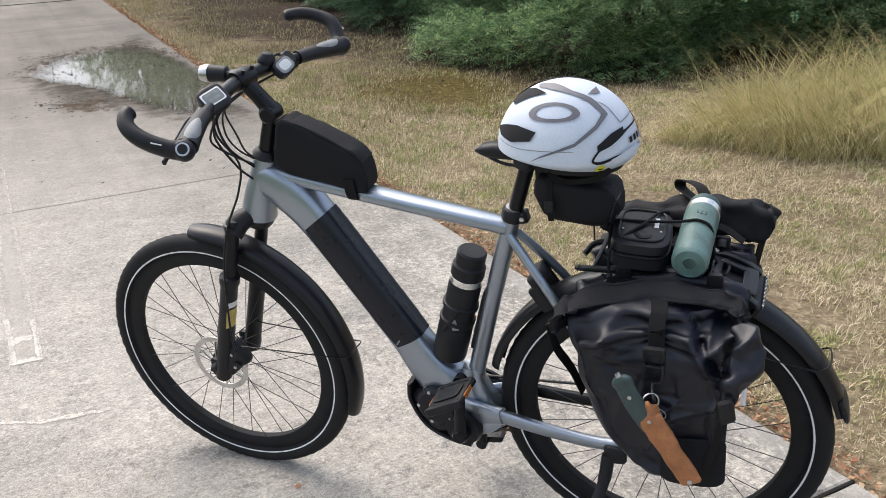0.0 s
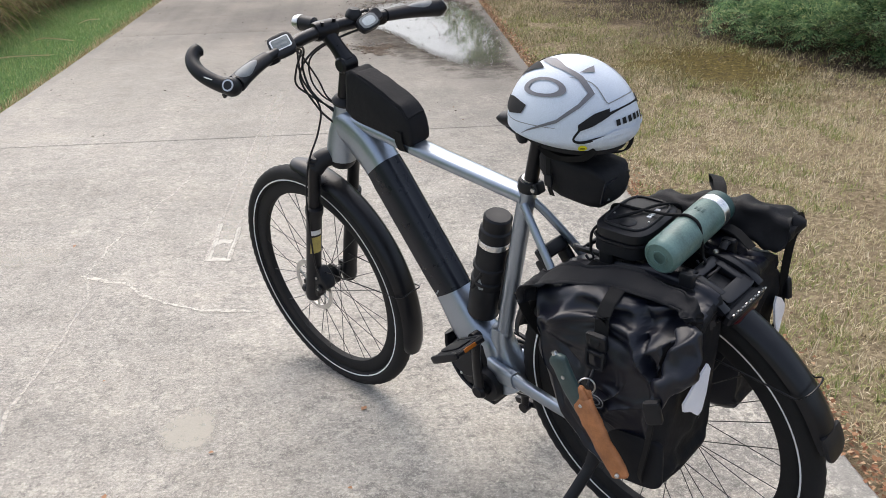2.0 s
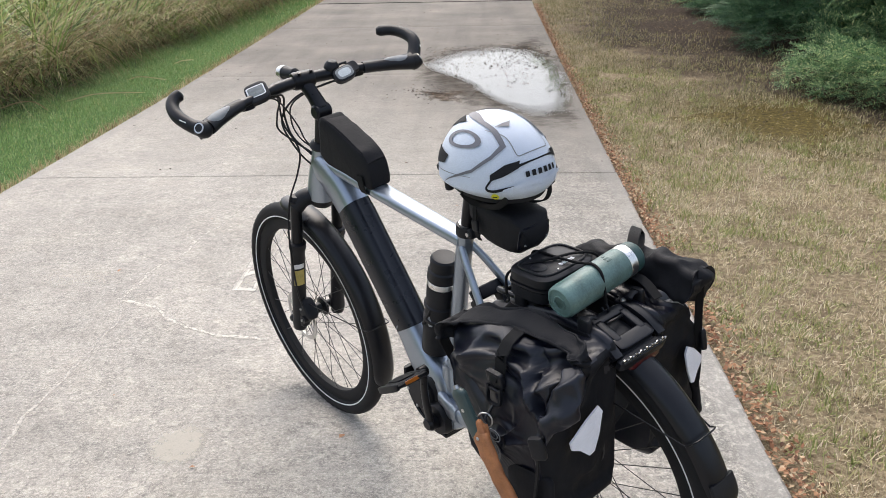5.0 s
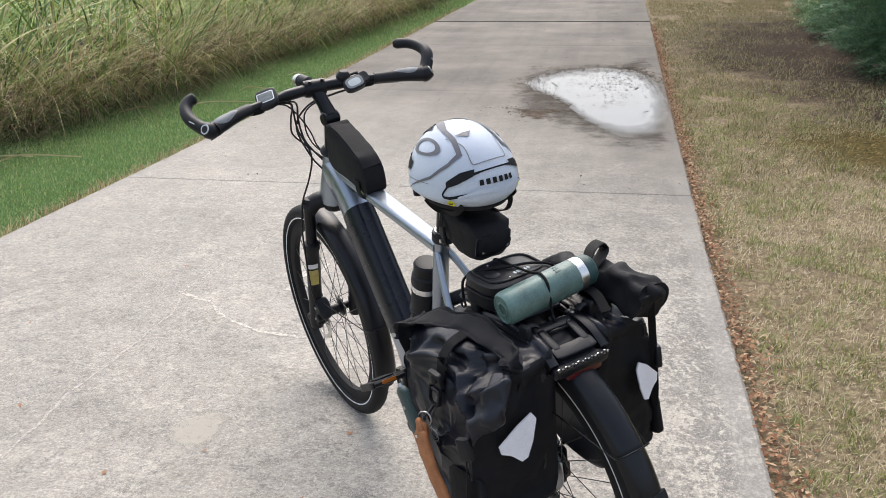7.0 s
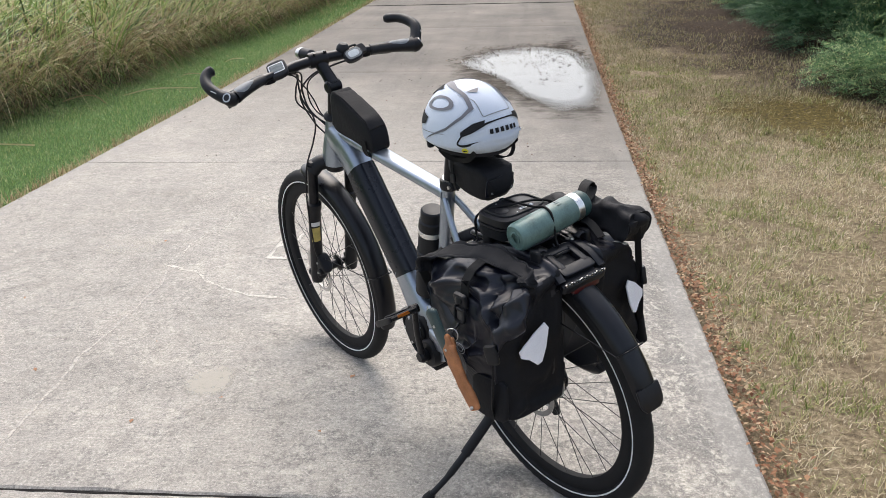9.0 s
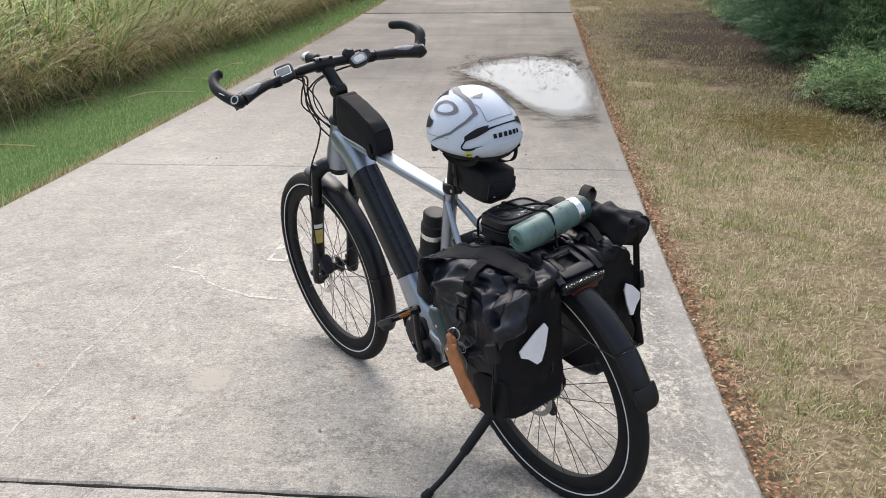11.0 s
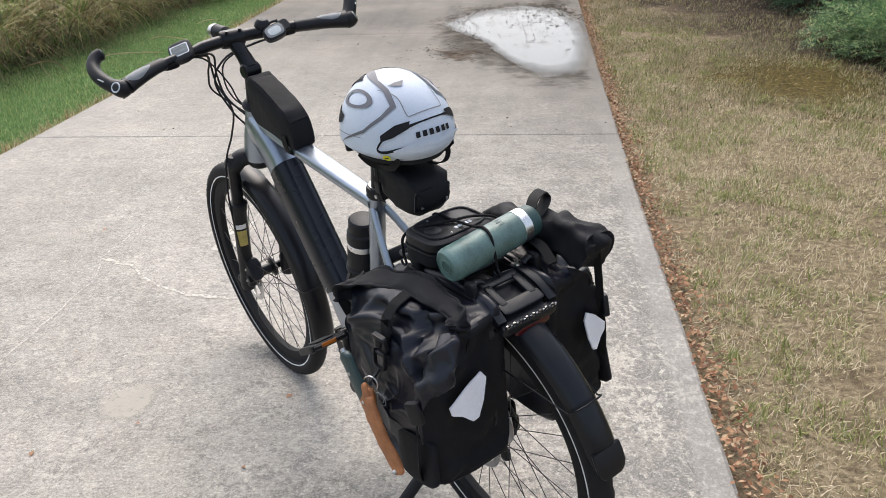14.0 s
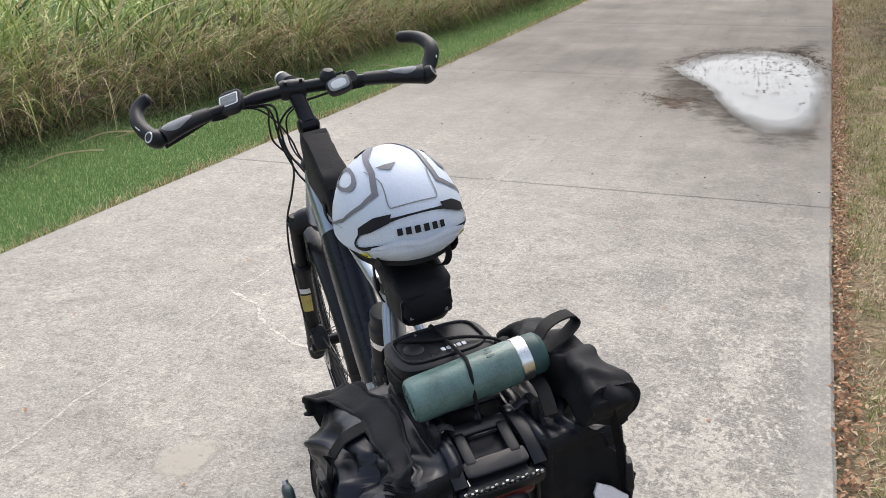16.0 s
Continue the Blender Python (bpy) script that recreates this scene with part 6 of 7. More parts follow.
# crests (+) and valleys (-) of the slack cloth: from, to, height, breadth
FOLDS = [((0.085, 0.688), (0.045, 0.735), 0.017, 0.013), ((0.045, 0.735), (-0.005, 0.742), 0.015, 0.01), ((-0.058, 0.748), (-0.09, 0.7), 0.02, 0.009), ((-0.09, 0.7), (-0.132, 0.636), 0.018, 0.009),
         ((-0.074, 0.744), (-0.102, 0.702), -0.034, 0.007), ((-0.102, 0.702), (-0.145, 0.64), -0.026, 0.008), ((-0.112, 0.686), (-0.172, 0.715), 0.022, 0.011), ((-0.118, 0.735), (-0.113, 0.69), 0.012, 0.008),
         ((-0.14, 0.672), (-0.168, 0.688), -0.018, 0.01), ((0.085, 0.66), (0.02, 0.625), -0.01, 0.012), ((0.03, 0.58), (0.055, 0.5), 0.007, 0.012), ((-0.06, 0.56), (-0.135, 0.59), 0.01, 0.01), ((-0.06, 0.56), (-0.02, 0.48), 0.009, 0.012)]
# broad swellings and hollows: where, how far out, how wide
SWELLS = [(-0.02, 0.742, 0.034, 0.034, 0.02), (0.08, 0.69, 0.016, 0.045, 0.04), (-0.136, 0.722, -0.055, 0.028, 0.026), (-0.11, 0.672, 0.012, 0.035, 0.03), (-0.02, 0.692, -0.012, 0.018, 0.018)]


def fold_height(x, z):
    """Sharp-crested folds that fade towards their ends."""
    out = 0.0
    for (ax, az), (bx, bz), h, w in FOLDS:
        dx, dz = bx - ax, bz - az
        s = ((x - ax) * dx + (z - az) * dz) / (dx * dx + dz * dz)
        c = max(0.0, min(1.0, s))
        d = math.hypot(x - ax - dx * c, z - az - dz * c)
        out += h * math.exp(-d / w) * (0.75 + 0.25 * math.sin(PI * c))
    return out


def swell(x, z):
    return sum(h * math.exp(-((x - cx) / rx) ** 2 - ((z - cz) / rz) ** 2) for cx, cz, h, rx, rz in SWELLS)


tb = carried("top_tube_bag", (0.72, 0, 0.9), "black zipped bag strapped on the top tube", "bag")
prof = rounded_profile([(0.838, 0.915), (0.828, 0.955), (0.812, 1.005), (0.79, 1.018), (0.75, 1.0), (0.68, 0.968), (0.642, 0.946), (0.624, 0.932), (0.615, 0.9), (0.617, 0.864), (0.645, 0.862), (0.72, 0.879), (0.8, 0.892)], 3)
geo = side_bag(prof, 0.0315, 0.1, 0, 21, 8.0)
geo = ([Vector(p) + Vector((0.2, 0.5 if p[1] > 0 else -0.5, 0.5)) * (0.007 * creased(Vector(p) * 1.2, 2.0)) for p in geo[0]], geo[1])
part("body", geo, M_CLOTH, tb, "black coated cloth", 70)
part("zip_flap", crumple(tube(spline([(0.815, 0.0, 1.008), (0.76, 0.0, 1.0045), (0.68, 0.0, 0.97), (0.642, 0.0, 0.951), (0.622, 0.0, 0.928)], 5), [(0.0285, 0.0055)] * 21, 12, False, (0, 1, 0), 4.0), 0.003, 30, 3.0), M_CLOTH, tb)
for u, w in ((0.655, 0.862),):
    part("strap", ribbon([(u, 0.034, w + 0.03), (u - 0.002, 0.033, w - 0.002), (u - 0.003, 0.02, w - 0.022), (u - 0.003, -0.02, w - 0.022), (u - 0.002, -0.033, w - 0.002), (u, -0.034, w + 0.03)], 0.026, 0.003, (1, 0, 0)), M_WEB, tb)

sb = carried("saddle_bag", (0.15, 0, 0.84), "small black wedge bag hanging under the saddle", "bag")
rings = []
for u, lo, hi, wd in ((0.246, 0.855, 0.922, 0.042), (0.238, 0.843, 0.93, 0.049), (0.215, 0.833, 0.932, 0.054), (0.17, 0.824, 0.929, 0.058), (0.14, 0.822, 0.924, 0.059), (0.114, 0.829, 0.92, 0.06), (0.097, 0.845, 0.914, 0.058), (0.086, 0.866, 0.904, 0.05)):
    rings.append([Vector((u - 0.01 * (math.sin(a) < 0), wd * (0.8 + 0.2 * math.sin(a)) * math.copysign(abs(math.cos(a)) ** 0.45, math.cos(a)), (lo + hi) / 2 + (hi - lo) / 2 * math.copysign(abs(math.sin(a)) ** 0.5, math.sin(a)))) for a in [2 * PI * k / 28 for k in range(28)]])
part("body", crumple(loft(rings), 0.007, 22, 4.0), M_CLOTH, sb, "black coated cloth with welded seams", 60)
part("panel", crumple(block((0.09, 0.002, 0.869), (0.006, 0.088, 0.05), turned(-14), 4.0), 0.002, 30, 1), M_TARP, sb)
part("print", join(*[block((0.084, 0.03 - 0.0115 * i, 0.857), (0.003, 0.0085, 0.007), turned(-14), 6.0) for i in range(6)]), M_GREY, sb, "small row of grey print bars")
part("mount", join(block((0.235, 0, 0.925), (0.03, 0.03, 0.03), None, 3.0), block((0.19, 0, 0.95), (0.06, 0.035, 0.012), None, 4.0)), M_BLACK, sb)
part("buckle", block((0.212, 0.05, 0.875), (0.018, 0.008, 0.024), None, 5.0), M_BLACK, sb)
part("strap", ribbon([(0.21, 0.045, 0.935), (0.21, 0.0505, 0.9), (0.21, 0.05, 0.86), (0.21, 0.043, 0.84)], 0.012, 0.0025, (1, 0, 0)), M_WEB, sb)

# helmet: a shell of its own curve, with trim and vents laid 2 mm proud of it
HC, HR = Vector((0.185, 0.0, 0.987)), Vector((0.136, 0.107, 0.128))


def rim_depth(c):
    """How far the shell reaches below its widest line: little ahead, more towards the back."""
    return 0.017 - 0.01 * c


def shell_point(az, el):
    """az: 0 ahead, 90 degrees to the left; el: -1 at the rim to 1 at the crown."""
    c, s = math.cos(az), math.sin(az)
    if el >= 0:
        r, h = math.cos(el * PI / 2), HR.z * math.sin(el * PI / 2)
    else:
        r, h = 1 - 0.16 * el * el, el * rim_depth(c)
    return HC + Vector((HR.x * c * r, HR.y * s * r, h))


def laid(p, lift):
    """A point pushed onto the shell."""
    d = Vector(p) - HC
    low = min(0.0, d.z)
    d.z = max(0.0, d.z)
    k = math.sqrt((d.x / HR.x) ** 2 + (d.y / HR.y) ** 2 + (d.z / HR.z) ** 2)
    d /= k
    n = Vector((d.x / HR.x ** 2, d.y / HR.y ** 2, d.z / HR.z ** 2)).normalized()
    deep = rim_depth(d.x / HR.x)
    d *= 1 - 0.16 * min(1.0, -low / deep) ** 2
    low = max(low, -deep)
    return HC + d + n * lift + Vector((0, 0, low))


helmet = carried("helmet", (0.185, 0, 0.97), "white cycling helmet with grey trim resting on the saddle", "helmet")
seg, rows = 72, 26
outer = [[shell_point(2 * PI * j / seg, -1 + 2 * i / rows) for j in range(seg)] for i in range(rows)]
inner = [[HC + (p - HC) * 0.88 for p in r] for r in outer]
part("shell", loft(list(reversed(inner)) + outer, True), M_WHITE, helmet, "matt white helmet shell", 60)


def on_shell(name, polys, mat, label="", lift=0.002, cuts=2, flip=False):
    """Polygons through points in space, cut small and laid on the shell."""
    geos = []
    for poly in polys:
        bm = bmesh.new()
        f = bm.faces.new([bm.verts.new(p) for p in poly])
        bmesh.ops.triangulate(bm, faces=[f])
        for _ in range(cuts):
            bmesh.ops.subdivide_edges(bm, edges=bm.edges[:], cuts=1, use_grid_fill=True)
        bm.verts.index_update()
        geos.append(([laid(v.co, lift) for v in bm.verts], [[v.index for v in f.verts] for f in bm.faces]))
        bm.free()
    geo = join(*geos)
    return part(name, mirrored(geo) if flip else geo, mat, helmet, label, 70)


def strip(pts, widths, k=4):
    """Quads of a strip of changing width along points on the shell."""
    p = spline(pts, k)
    w = np.interp(np.linspace(0, 1, len(p)), np.linspace(0, 1, len(widths)), widths)
    L, R = [], []
    for i, q in enumerate(p):
        t = (p[min(i + 1, len(p) - 1)] - p[max(i - 1, 0)]).normalized()
        d = q - HC
        n = Vector((d.x / HR.x ** 2, d.y / HR.y ** 2, d.z / HR.z ** 2)).normalized()
        s = n.cross(t) * float(w[i]) / 2
        L.append(q + s)
        R.append(q - s)
    return [[L[i], R[i], R[i + 1], L[i + 1]] for i in range(len(p) - 1)]


band_out = [(0.234, 0.002, 1.106), (0.2, 0.012, 1.112), (0.164, 0.034, 1.106), (0.127, 0.036, 1.094), (0.096, 0.044, 1.066), (0.111, 0.075, 1.046), (0.147, 0.099, 1.02), (0.213, 0.104, 0.997), (0.229, 0.101, 0.989)]
band_in = [(0.228, 0.026, 1.1), (0.2, 0.044, 1.102), (0.172, 0.047, 1.1), (0.139, 0.05, 1.091), (0.112, 0.057, 1.07), (0.118, 0.073, 1.056), (0.149, 0.097, 1.03), (0.21, 0.104, 1.003), (0.229, 0.101, 0.991)]
oc, oa, ob_ = Vector((0.191, 0.075, 1.077)), Vector((0.0505, -0.001, -0.004)), Vector((0.003, -0.0125, 0.0145))
band_out, band_in = [tuple(a + (b - a) * 0.2 for a, b in zip(p, q)) for p, q in zip(band_out, band_in)], [tuple(b + (a - b) * 0.2 for a, b in zip(p, q)) for p, q in zip(band_out, band_in)]
for flip in (False, True):
    on_shell("trim_band", [[band_out[i], band_in[i], band_in[i + 1], band_out[i + 1]] for i in range(8)], M_BAND, "grey trim band", 0.0018, 2, flip)
    on_shell("oval_mark", [[oc + oa * (math.cos(p) * f) + ob_ * (math.sin(p) * f) for p, f in ((2 * PI * i / 36, 1.0), (2 * PI * (i + 1) / 36, 1.0), (2 * PI * (i + 1) / 36, 0.68), (2 * PI * i / 36, 0.68))] for i in range(36)], M_BAND, "plain grey oval ring", 0.002, 0, flip)
    on_shell("front_vent", [[(0.311, 0.029, 1.03), (0.285, 0.055, 1.042), (0.261, 0.073, 1.048), (0.22, 0.092, 1.043), (0.232, 0.095, 1.026), (0.273, 0.078, 1.016), (0.299, 0.051, 1.019)]], M_HOLE, "dark front vent", 0.002, 3, flip)
    on_shell("upper_vent", [[(0.287, 0.012, 1.074), (0.256, 0.006, 1.096), (0.232, 0.024, 1.1), (0.21, 0.044, 1.1), (0.24, 0.042, 1.093), (0.275, 0.034, 1.074)]], M_HOLE, "dark upper vent", 0.0022, 3, flip)
    on_shell("rear_vent", [[(0.108, 0.088, 1.008), (0.11, 0.085, 1.02), (0.09, 0.063, 1.037), (0.07, 0.04, 1.044), (0.067, 0.046, 1.031), (0.088, 0.071, 1.016)]], M_HOLE, "dark rear side vent", 0.0022, 3, flip)
    on_shell("rear_groove", strip([(0.098, 0.08, 1.02), (0.108, 0.087, 1.008), (0.116, 0.092, 0.995), (0.112, 0.0905, 0.989), (0.1, 0.084, 0.988), (0.082, 0.07, 0.993), (0.067, 0.052, 0.998)], [0.004, 0.004, 0.004, 0.005, 0.006, 0.005, 0.001]), M_HOLE, "", 0.0018, 0, flip)
    on_shell("panel_line", strip([(0.15, 0.05, 1.09), (0.108, 0.038, 1.083), (0.08, 0.039, 1.053), (0.074, 0.03, 1.051)], [0.0015, 0.002, 0.002, 0.002]), M_GREY, "", 0.0014, 0, flip)
    on_shell("seam_line", strip([(0.3, 0.045, 1.01), (0.26, 0.085, 1.008), (0.2, 0.105, 1.012), (0.15, 0.101, 1.012)], [0.001, 0.0016, 0.0016, 0.001]), M_GREY, "", 0.0014, 0, flip)
    on_shell("round_sticker", [[Vector((0.101, 0.085, 0.974)) + Vector((0.0064, 0.0056, 0)) * math.cos(2 * PI * i / 16) + Vector((0, 0, 0.0085)) * math.sin(2 * PI * i / 16) for i in range(16)]], M_YELLOW, "small round yellow sticker", 0.0026, 1, flip)
    on_shell("sticker_mark", [[(0.1045, 0.088, 0.9725), (0.0975, 0.082, 0.9725), (0.0975, 0.082, 0.9755), (0.1045, 0.088, 0.9755)]], M_HOLE, "", 0.0034, 0, flip)
    g = ribbon([(0.2, 0.085, 0.965), (0.19, 0.075, 0.945), (0.17, 0.062, 0.935), (0.12, 0.066, 0.945), (0.088, 0.066, 0.968)], 0.014, 0.0025, (0.3, 0.3, 1))
    part("strap", mirrored(g) if flip else g, M_WEB, helmet, "black chin strap")
    g = block((0.255, 0.072, 0.975), (0.05, 0.02, 0.03), turned(0, 0, -40), 3.0)
    part("ear_pad", mirrored(g) if flip else g, M_HOLE, helmet)
part("hanging_strap", ribbon([(0.08, -0.042, 0.972), (0.082, -0.046, 0.95), (0.09, -0.04, 0.932), (0.108, -0.026, 0.928), (0.13, -0.02, 0.935)], 0.011, 0.0025, (0.3, 1, 0)), M_WEB, helmet, "black chin strap hanging behind")
on_shell("rear_slot", strip([(0.07, 0.045, 1.034), (0.065, 0.025, 1.037), (0.063, 0.0, 1.038), (0.065, -0.025, 1.037), (0.07, -0.045, 1.034)], [0.006, 0.0035, 0.003, 0.0035, 0.006]), M_HOLE, "dark slot over the rear panel", 0.002, 0)
on_shell("rear_line", strip([(0.076, 0.034, 1.05), (0.072, 0.0, 1.052), (0.076, -0.034, 1.05)], [0.002, 0.002, 0.002]), M_GREY, "", 0.0014, 0)
marks = []
for i in range(6):
    c = Vector((0.061, 0.033 - 0.0132 * i, 1.016 - 0.0006 * i))
    marks.append([c + Vector((0, dv, dw)) for dv, dw in ((0.0042, -0.0055), (-0.0042, -0.0055), (-0.0042, 0.0055), (0.0042, 0.0055))])
on_shell("rear_marks", marks, M_HOLE, "row of small dark print bars", 0.0026, 1)
on_shell("rear_ridge", strip([(0.09, 0.072, 0.99), (0.062, 0.035, 0.999), (0.055, 0, 0.996), (0.062, -0.035, 0.999), (0.09, -0.072, 0.99)], [0.003, 0.009, 0.006, 0.009, 0.003]), M_WHITE, "", 0.004, 0)
on_shell("top_slot", [[(0.138, 0.036, 1.097), (0.128, 0.004, 1.105), (0.116, 0.018, 1.1)]], M_BAND, "small dark slot in the crown", 0.002, 1)
part("liner", loft([[HC + (shell_point(2 * PI * j / 40, -1) - HC) * k + Vector((0, 0, dz)) for j in range(40)] for k, dz in ((0.975, 0.004), (0.95, -0.012), (0.86, -0.01), (0.84, 0.004))], False), M_HOLE, helmet, "black foam liner edge")

# black flask in a cage on the seat tube
wb = carried("drinking_flask", (0.472, 0, 0.48), "matt black insulated flask with a bright collar in a bottle cage", "flask")
wa, wt = Vector((0.472, 0.0, 0.458)), Vector((0.397, 0.0, 0.731))
part("body", lathe([(0.028, 0), (0.0365, 0.02), (0.037, 0.05), (0.037, 0.7), (0.0355, 0.715), (0.0, 0.72)], wa, wt, 28), M_BLACK, wb, "matt black body")
part("collar", lathe([(0.0352, 0.715), (0.0366, 0.72), (0.0366, 0.77), (0.0352, 0.775)], wa, wt, 28), M_BRIGHT, wb, "bright steel collar")
part("lid", lathe([(0.0, 0.77), (0.037, 0.775), (0.038, 0.79), (0.037, 0.87), (0.0325, 0.885), (0.033, 0.985), (0.029, 1.0), (0.0, 1.0)], wa, wt, 28), M_BLACK, wb, "black screw lid")
part("mark", block(wa.lerp(wt, 0.36) + Vector((-0.004, 0.037, 0)), (0.016, 0.002, 0.028), turned(15), 3.0), M_GREY, wb, "small pale oval mark")
FIX[0] = SKEW.inverted()
part("bottle_cage", join(lathe([(0.0385, 0.0), (0.0395, 0.02), (0.0395, 0.3), (0.038, 0.31), (0.037, 0.3)], wa - (wt - wa) * 0.01, wt, 24), *[lathe([(0.0375, s - 0.022), (0.0412, s - 0.012), (0.0412, s + 0.012), (0.0375, s + 0.022)], wa, wt, 28) for s in (0.36, 0.5)], block((0.392, 0, 0.56), (0.01, 0.026, 0.16), turned(-15), 4.0), *[tube([wa.lerp(wt, 0.3) + Vector((0.018, 0.034 * s, 0)), wa.lerp(wt, 0.5) + Vector((-0.008, 0.039 * s, 0))], (0.006, 0.003), 8, False, (1, 0, 0)) for s in (1, -1)]), M_BLACK, bicycle, "black bottle cage")
FIX[0] = Matrix()


# ---- panniers ----
def slacken(P, slack, held, rounds, seed, loose=0.016):
    """Lets a net of cloth with more stuff than room find its folds: rings of corners, each with its share of slack."""
    g = np.random.default_rng(seed)
    P = P.copy()
    ring_, cross = (lambda a, k: np.linalg.norm(np.roll(a, -k, 1) - a, axis=2)), (lambda a, k: np.linalg.norm(a[k:] - a[:-k], axis=2))
    R = {k: ring_(P, k) * (slack if k < 3 else 0.94 + (slack - 1) * 0.3) for k in (1, 2, 5)}
    C = {k: cross(P, k) * ((slack[k:] + slack[:-k]) / 2 if k < 3 else 0.94 + (slack[k:] - 1) * 0.3) for k in (1, 2, 4)}
    free = (1.0 - held)[..., None]
    rough = np.array([[[noise.noise(Vector(q) * 15 + Vector((seed * 3.0, 0, 0))), noise.noise(Vector(q) * 15 + Vector((0, seed * 3.0, 7))), noise.noise(Vector(q) * 15 + Vector((4, 9, seed)))] for q in row] for row in P])
    P += rough * loose * free
    for it in range(rounds):
        u = np.roll(P, -1, 1) - np.roll(P, 1, 1)
        w = np.zeros_like(P)
        w[1:-1] = P[2:] - P[:-2]
        nrm = np.cross(u, w)
        nrm /= np.linalg.norm(nrm, axis=2)[..., None] + 1e-9
        P += free * (nrm * -0.00012 + np.array([0, 0, -0.00012]))
        for k in (5, 2, 1):
            d = np.roll(P, -k, 1) - P
            L = np.linalg.norm(d, axis=2) + 1e-9
            f = (L - R[k]) / L * (0.22 if k < 3 else 0.12)
            if k == 5:
                f = np.minimum(f, 0)
            c = d * f[..., None]
            P += (c - np.roll(c, k, 1)) * free
        for k in (4, 2, 1):
            d = P[k:] - P[:-k]
            L = np.linalg.norm(d, axis=2) + 1e-9
            f = (L - C[k]) / L * (0.22 if k < 3 else 0.12)
            if k == 4:
                f = np.minimum(f, 0)
            c = d * f[..., None]
            P[:-k] += c * free[:-k]
            P[k:] -= c * free[k:]
    for _ in range(2):
        Q = (np.roll(P, 1, 1) + np.roll(P, -1, 1)) / 2
        P = P + (Q - P) * 0.4 * free
    return P


def pannier(sgn):
    """A roll-top pannier; sgn 1 hangs on the left, -1 on the right."""
    fix = (lambda g: g) if sgn > 0 else mirrored
    root = carried("pannier", (-0.03, 0.16 * sgn, 0.4), "black roll-top tarpaulin pannier hanging from the rack", "bag", "panniers on the rack")
    outer = 0.16 if sgn > 0 else 0.14
    prof = [(p[0], p[1]) for p in rounded_profile([(0.156, 0.732), (0.14, 0.66), (0.108, 0.56), (0.065, 0.475), (0.005, 0.405), (-0.06, 0.386), (-0.13, 0.39), (-0.155, 0.42), (-0.162, 0.5), (-0.167, 0.6), (-0.174, 0.69), (-0.168, 0.75), (-0.08, 0.77), (0.06, 0.766)], 9)]
    cx, cz = -0.03, 0.58
    rings, steps = [], 17
    for i in range(steps):
        s = i / (steps - 1)
        v = 0.056 + (outer + 0.029) * s
        k = 1.0 if s < 0.55 else (1 - ((s - 0.55) / 0.45) ** 3.2 * 0.17)
        if s == 0:
            k = 0.93
        rings.append([Vector((cx + (x - cx) * k, v - 0.05 * s * max(0.0, (z - 0.62) / 0.15) ** 1.5, cz + (z - cz) * k)) for x, z in prof])
    last = [Vector(q) for q in rings[-1]]
    for f in [0.96 - 0.035 * k for k in range(27)]:
        row = []
        for q in last:
            x, z = cx + (q.x - cx) * f, 0.57 + (q.z - 0.57) * f
            lift = max(0.0, (z - 0.6) / 0.17)
            row.append(Vector((x, 0.09 + outer + 0.014 * (1 - f) - 0.05 * lift ** 1.5, z)))
        rings.append(row)
    P = np.array(rings)
    up = np.clip((P[..., 2] - 0.47) / 0.16, 0, 1)
    held = np.zeros(P.shape[:2])
    held[0] = held[-1] = 1
    held = np.maximum(held, np.exp(-(((P[..., 0] + 0.024) / 0.022) ** 2 + ((P[..., 2] - 0.688) / 0.03) ** 2)) * (P[..., 1] > 0.2))
    held = np.maximum(held, np.clip((0.43 - P[..., 2]) / 0.03, 0, 0.9))
    P = slacken(P, 1.003 + 0.014 * up, np.clip(held, 0, 1), 110, 3 + sgn, 0.006)
    # a finer net for the sharp folds
    P = np.stack([P, (P + np.roll(P, -1, 1)) / 2], 2).reshape(len(P), -1, 3)
    P = np.concatenate([np.stack([P[:-1], (P[:-1] + P[1:]) / 2], 1).reshape(-1, P.shape[1], 3), P[-1:]])
    for row in P[18:]:
        for q in row:
            push = fold_height(q[0], q[2]) * min(1.0, max(0.0, (q[1] - 0.13) / 0.06))
            out_ = min(1.0, max(0.0, (q[1] - 0.1) / 0.06))
            q += np.array([0.0, 0.9, 0.25]) * push + np.array([0.0, swell(q[0], q[2]) * out_, 0.0])
    verts, faces = loft([[Vector(q) for q in row] for row in P])
    rear = [f for f in faces if len(f) == 4 and sum(verts[i].x for i in f) / 4 < -0.13 and abs((verts[f[1]] - verts[f[0]]).cross(verts[f[3]] - verts[f[0]]).normalized().x) > 0.62]
    chosen = {tuple(f) for f in rear}
    part("body", fix((verts, [f for f in faces if tuple(f) not in chosen])), M_TARP, root, "creased black coated tarpaulin", 80)
    part("rear_panel", fix((verts, rear)), M_CLOTH, root, "matt black cloth back panel", 80)
    # rolled closure: folded cloth laid flat, whose front end is pulled down
    line = spline([(0.166, 0.2, 0.692), (0.16, 0.19, 0.73), (0.125, 0.166, 0.755), (0.03, 0.138, 0.771), (-0.08, 0.132, 0.774), (-0.14, 0.138, 0.77), (-0.165, 0.15, 0.758), (-0.174, 0.16, 0.74)] if sgn > 0 else [(0.13, 0.162, 0.73), (0.11, 0.162, 0.75), (0.06, 0.163, 0.768), (-0.03, 0.164, 0.782), (-0.11, 0.165, 0.787), (-0.16, 0.166, 0.784), (-0.185, 0.167, 0.778), (-0.2, 0.168, 0.774)], 8)
    n = len(line)
    girth = []
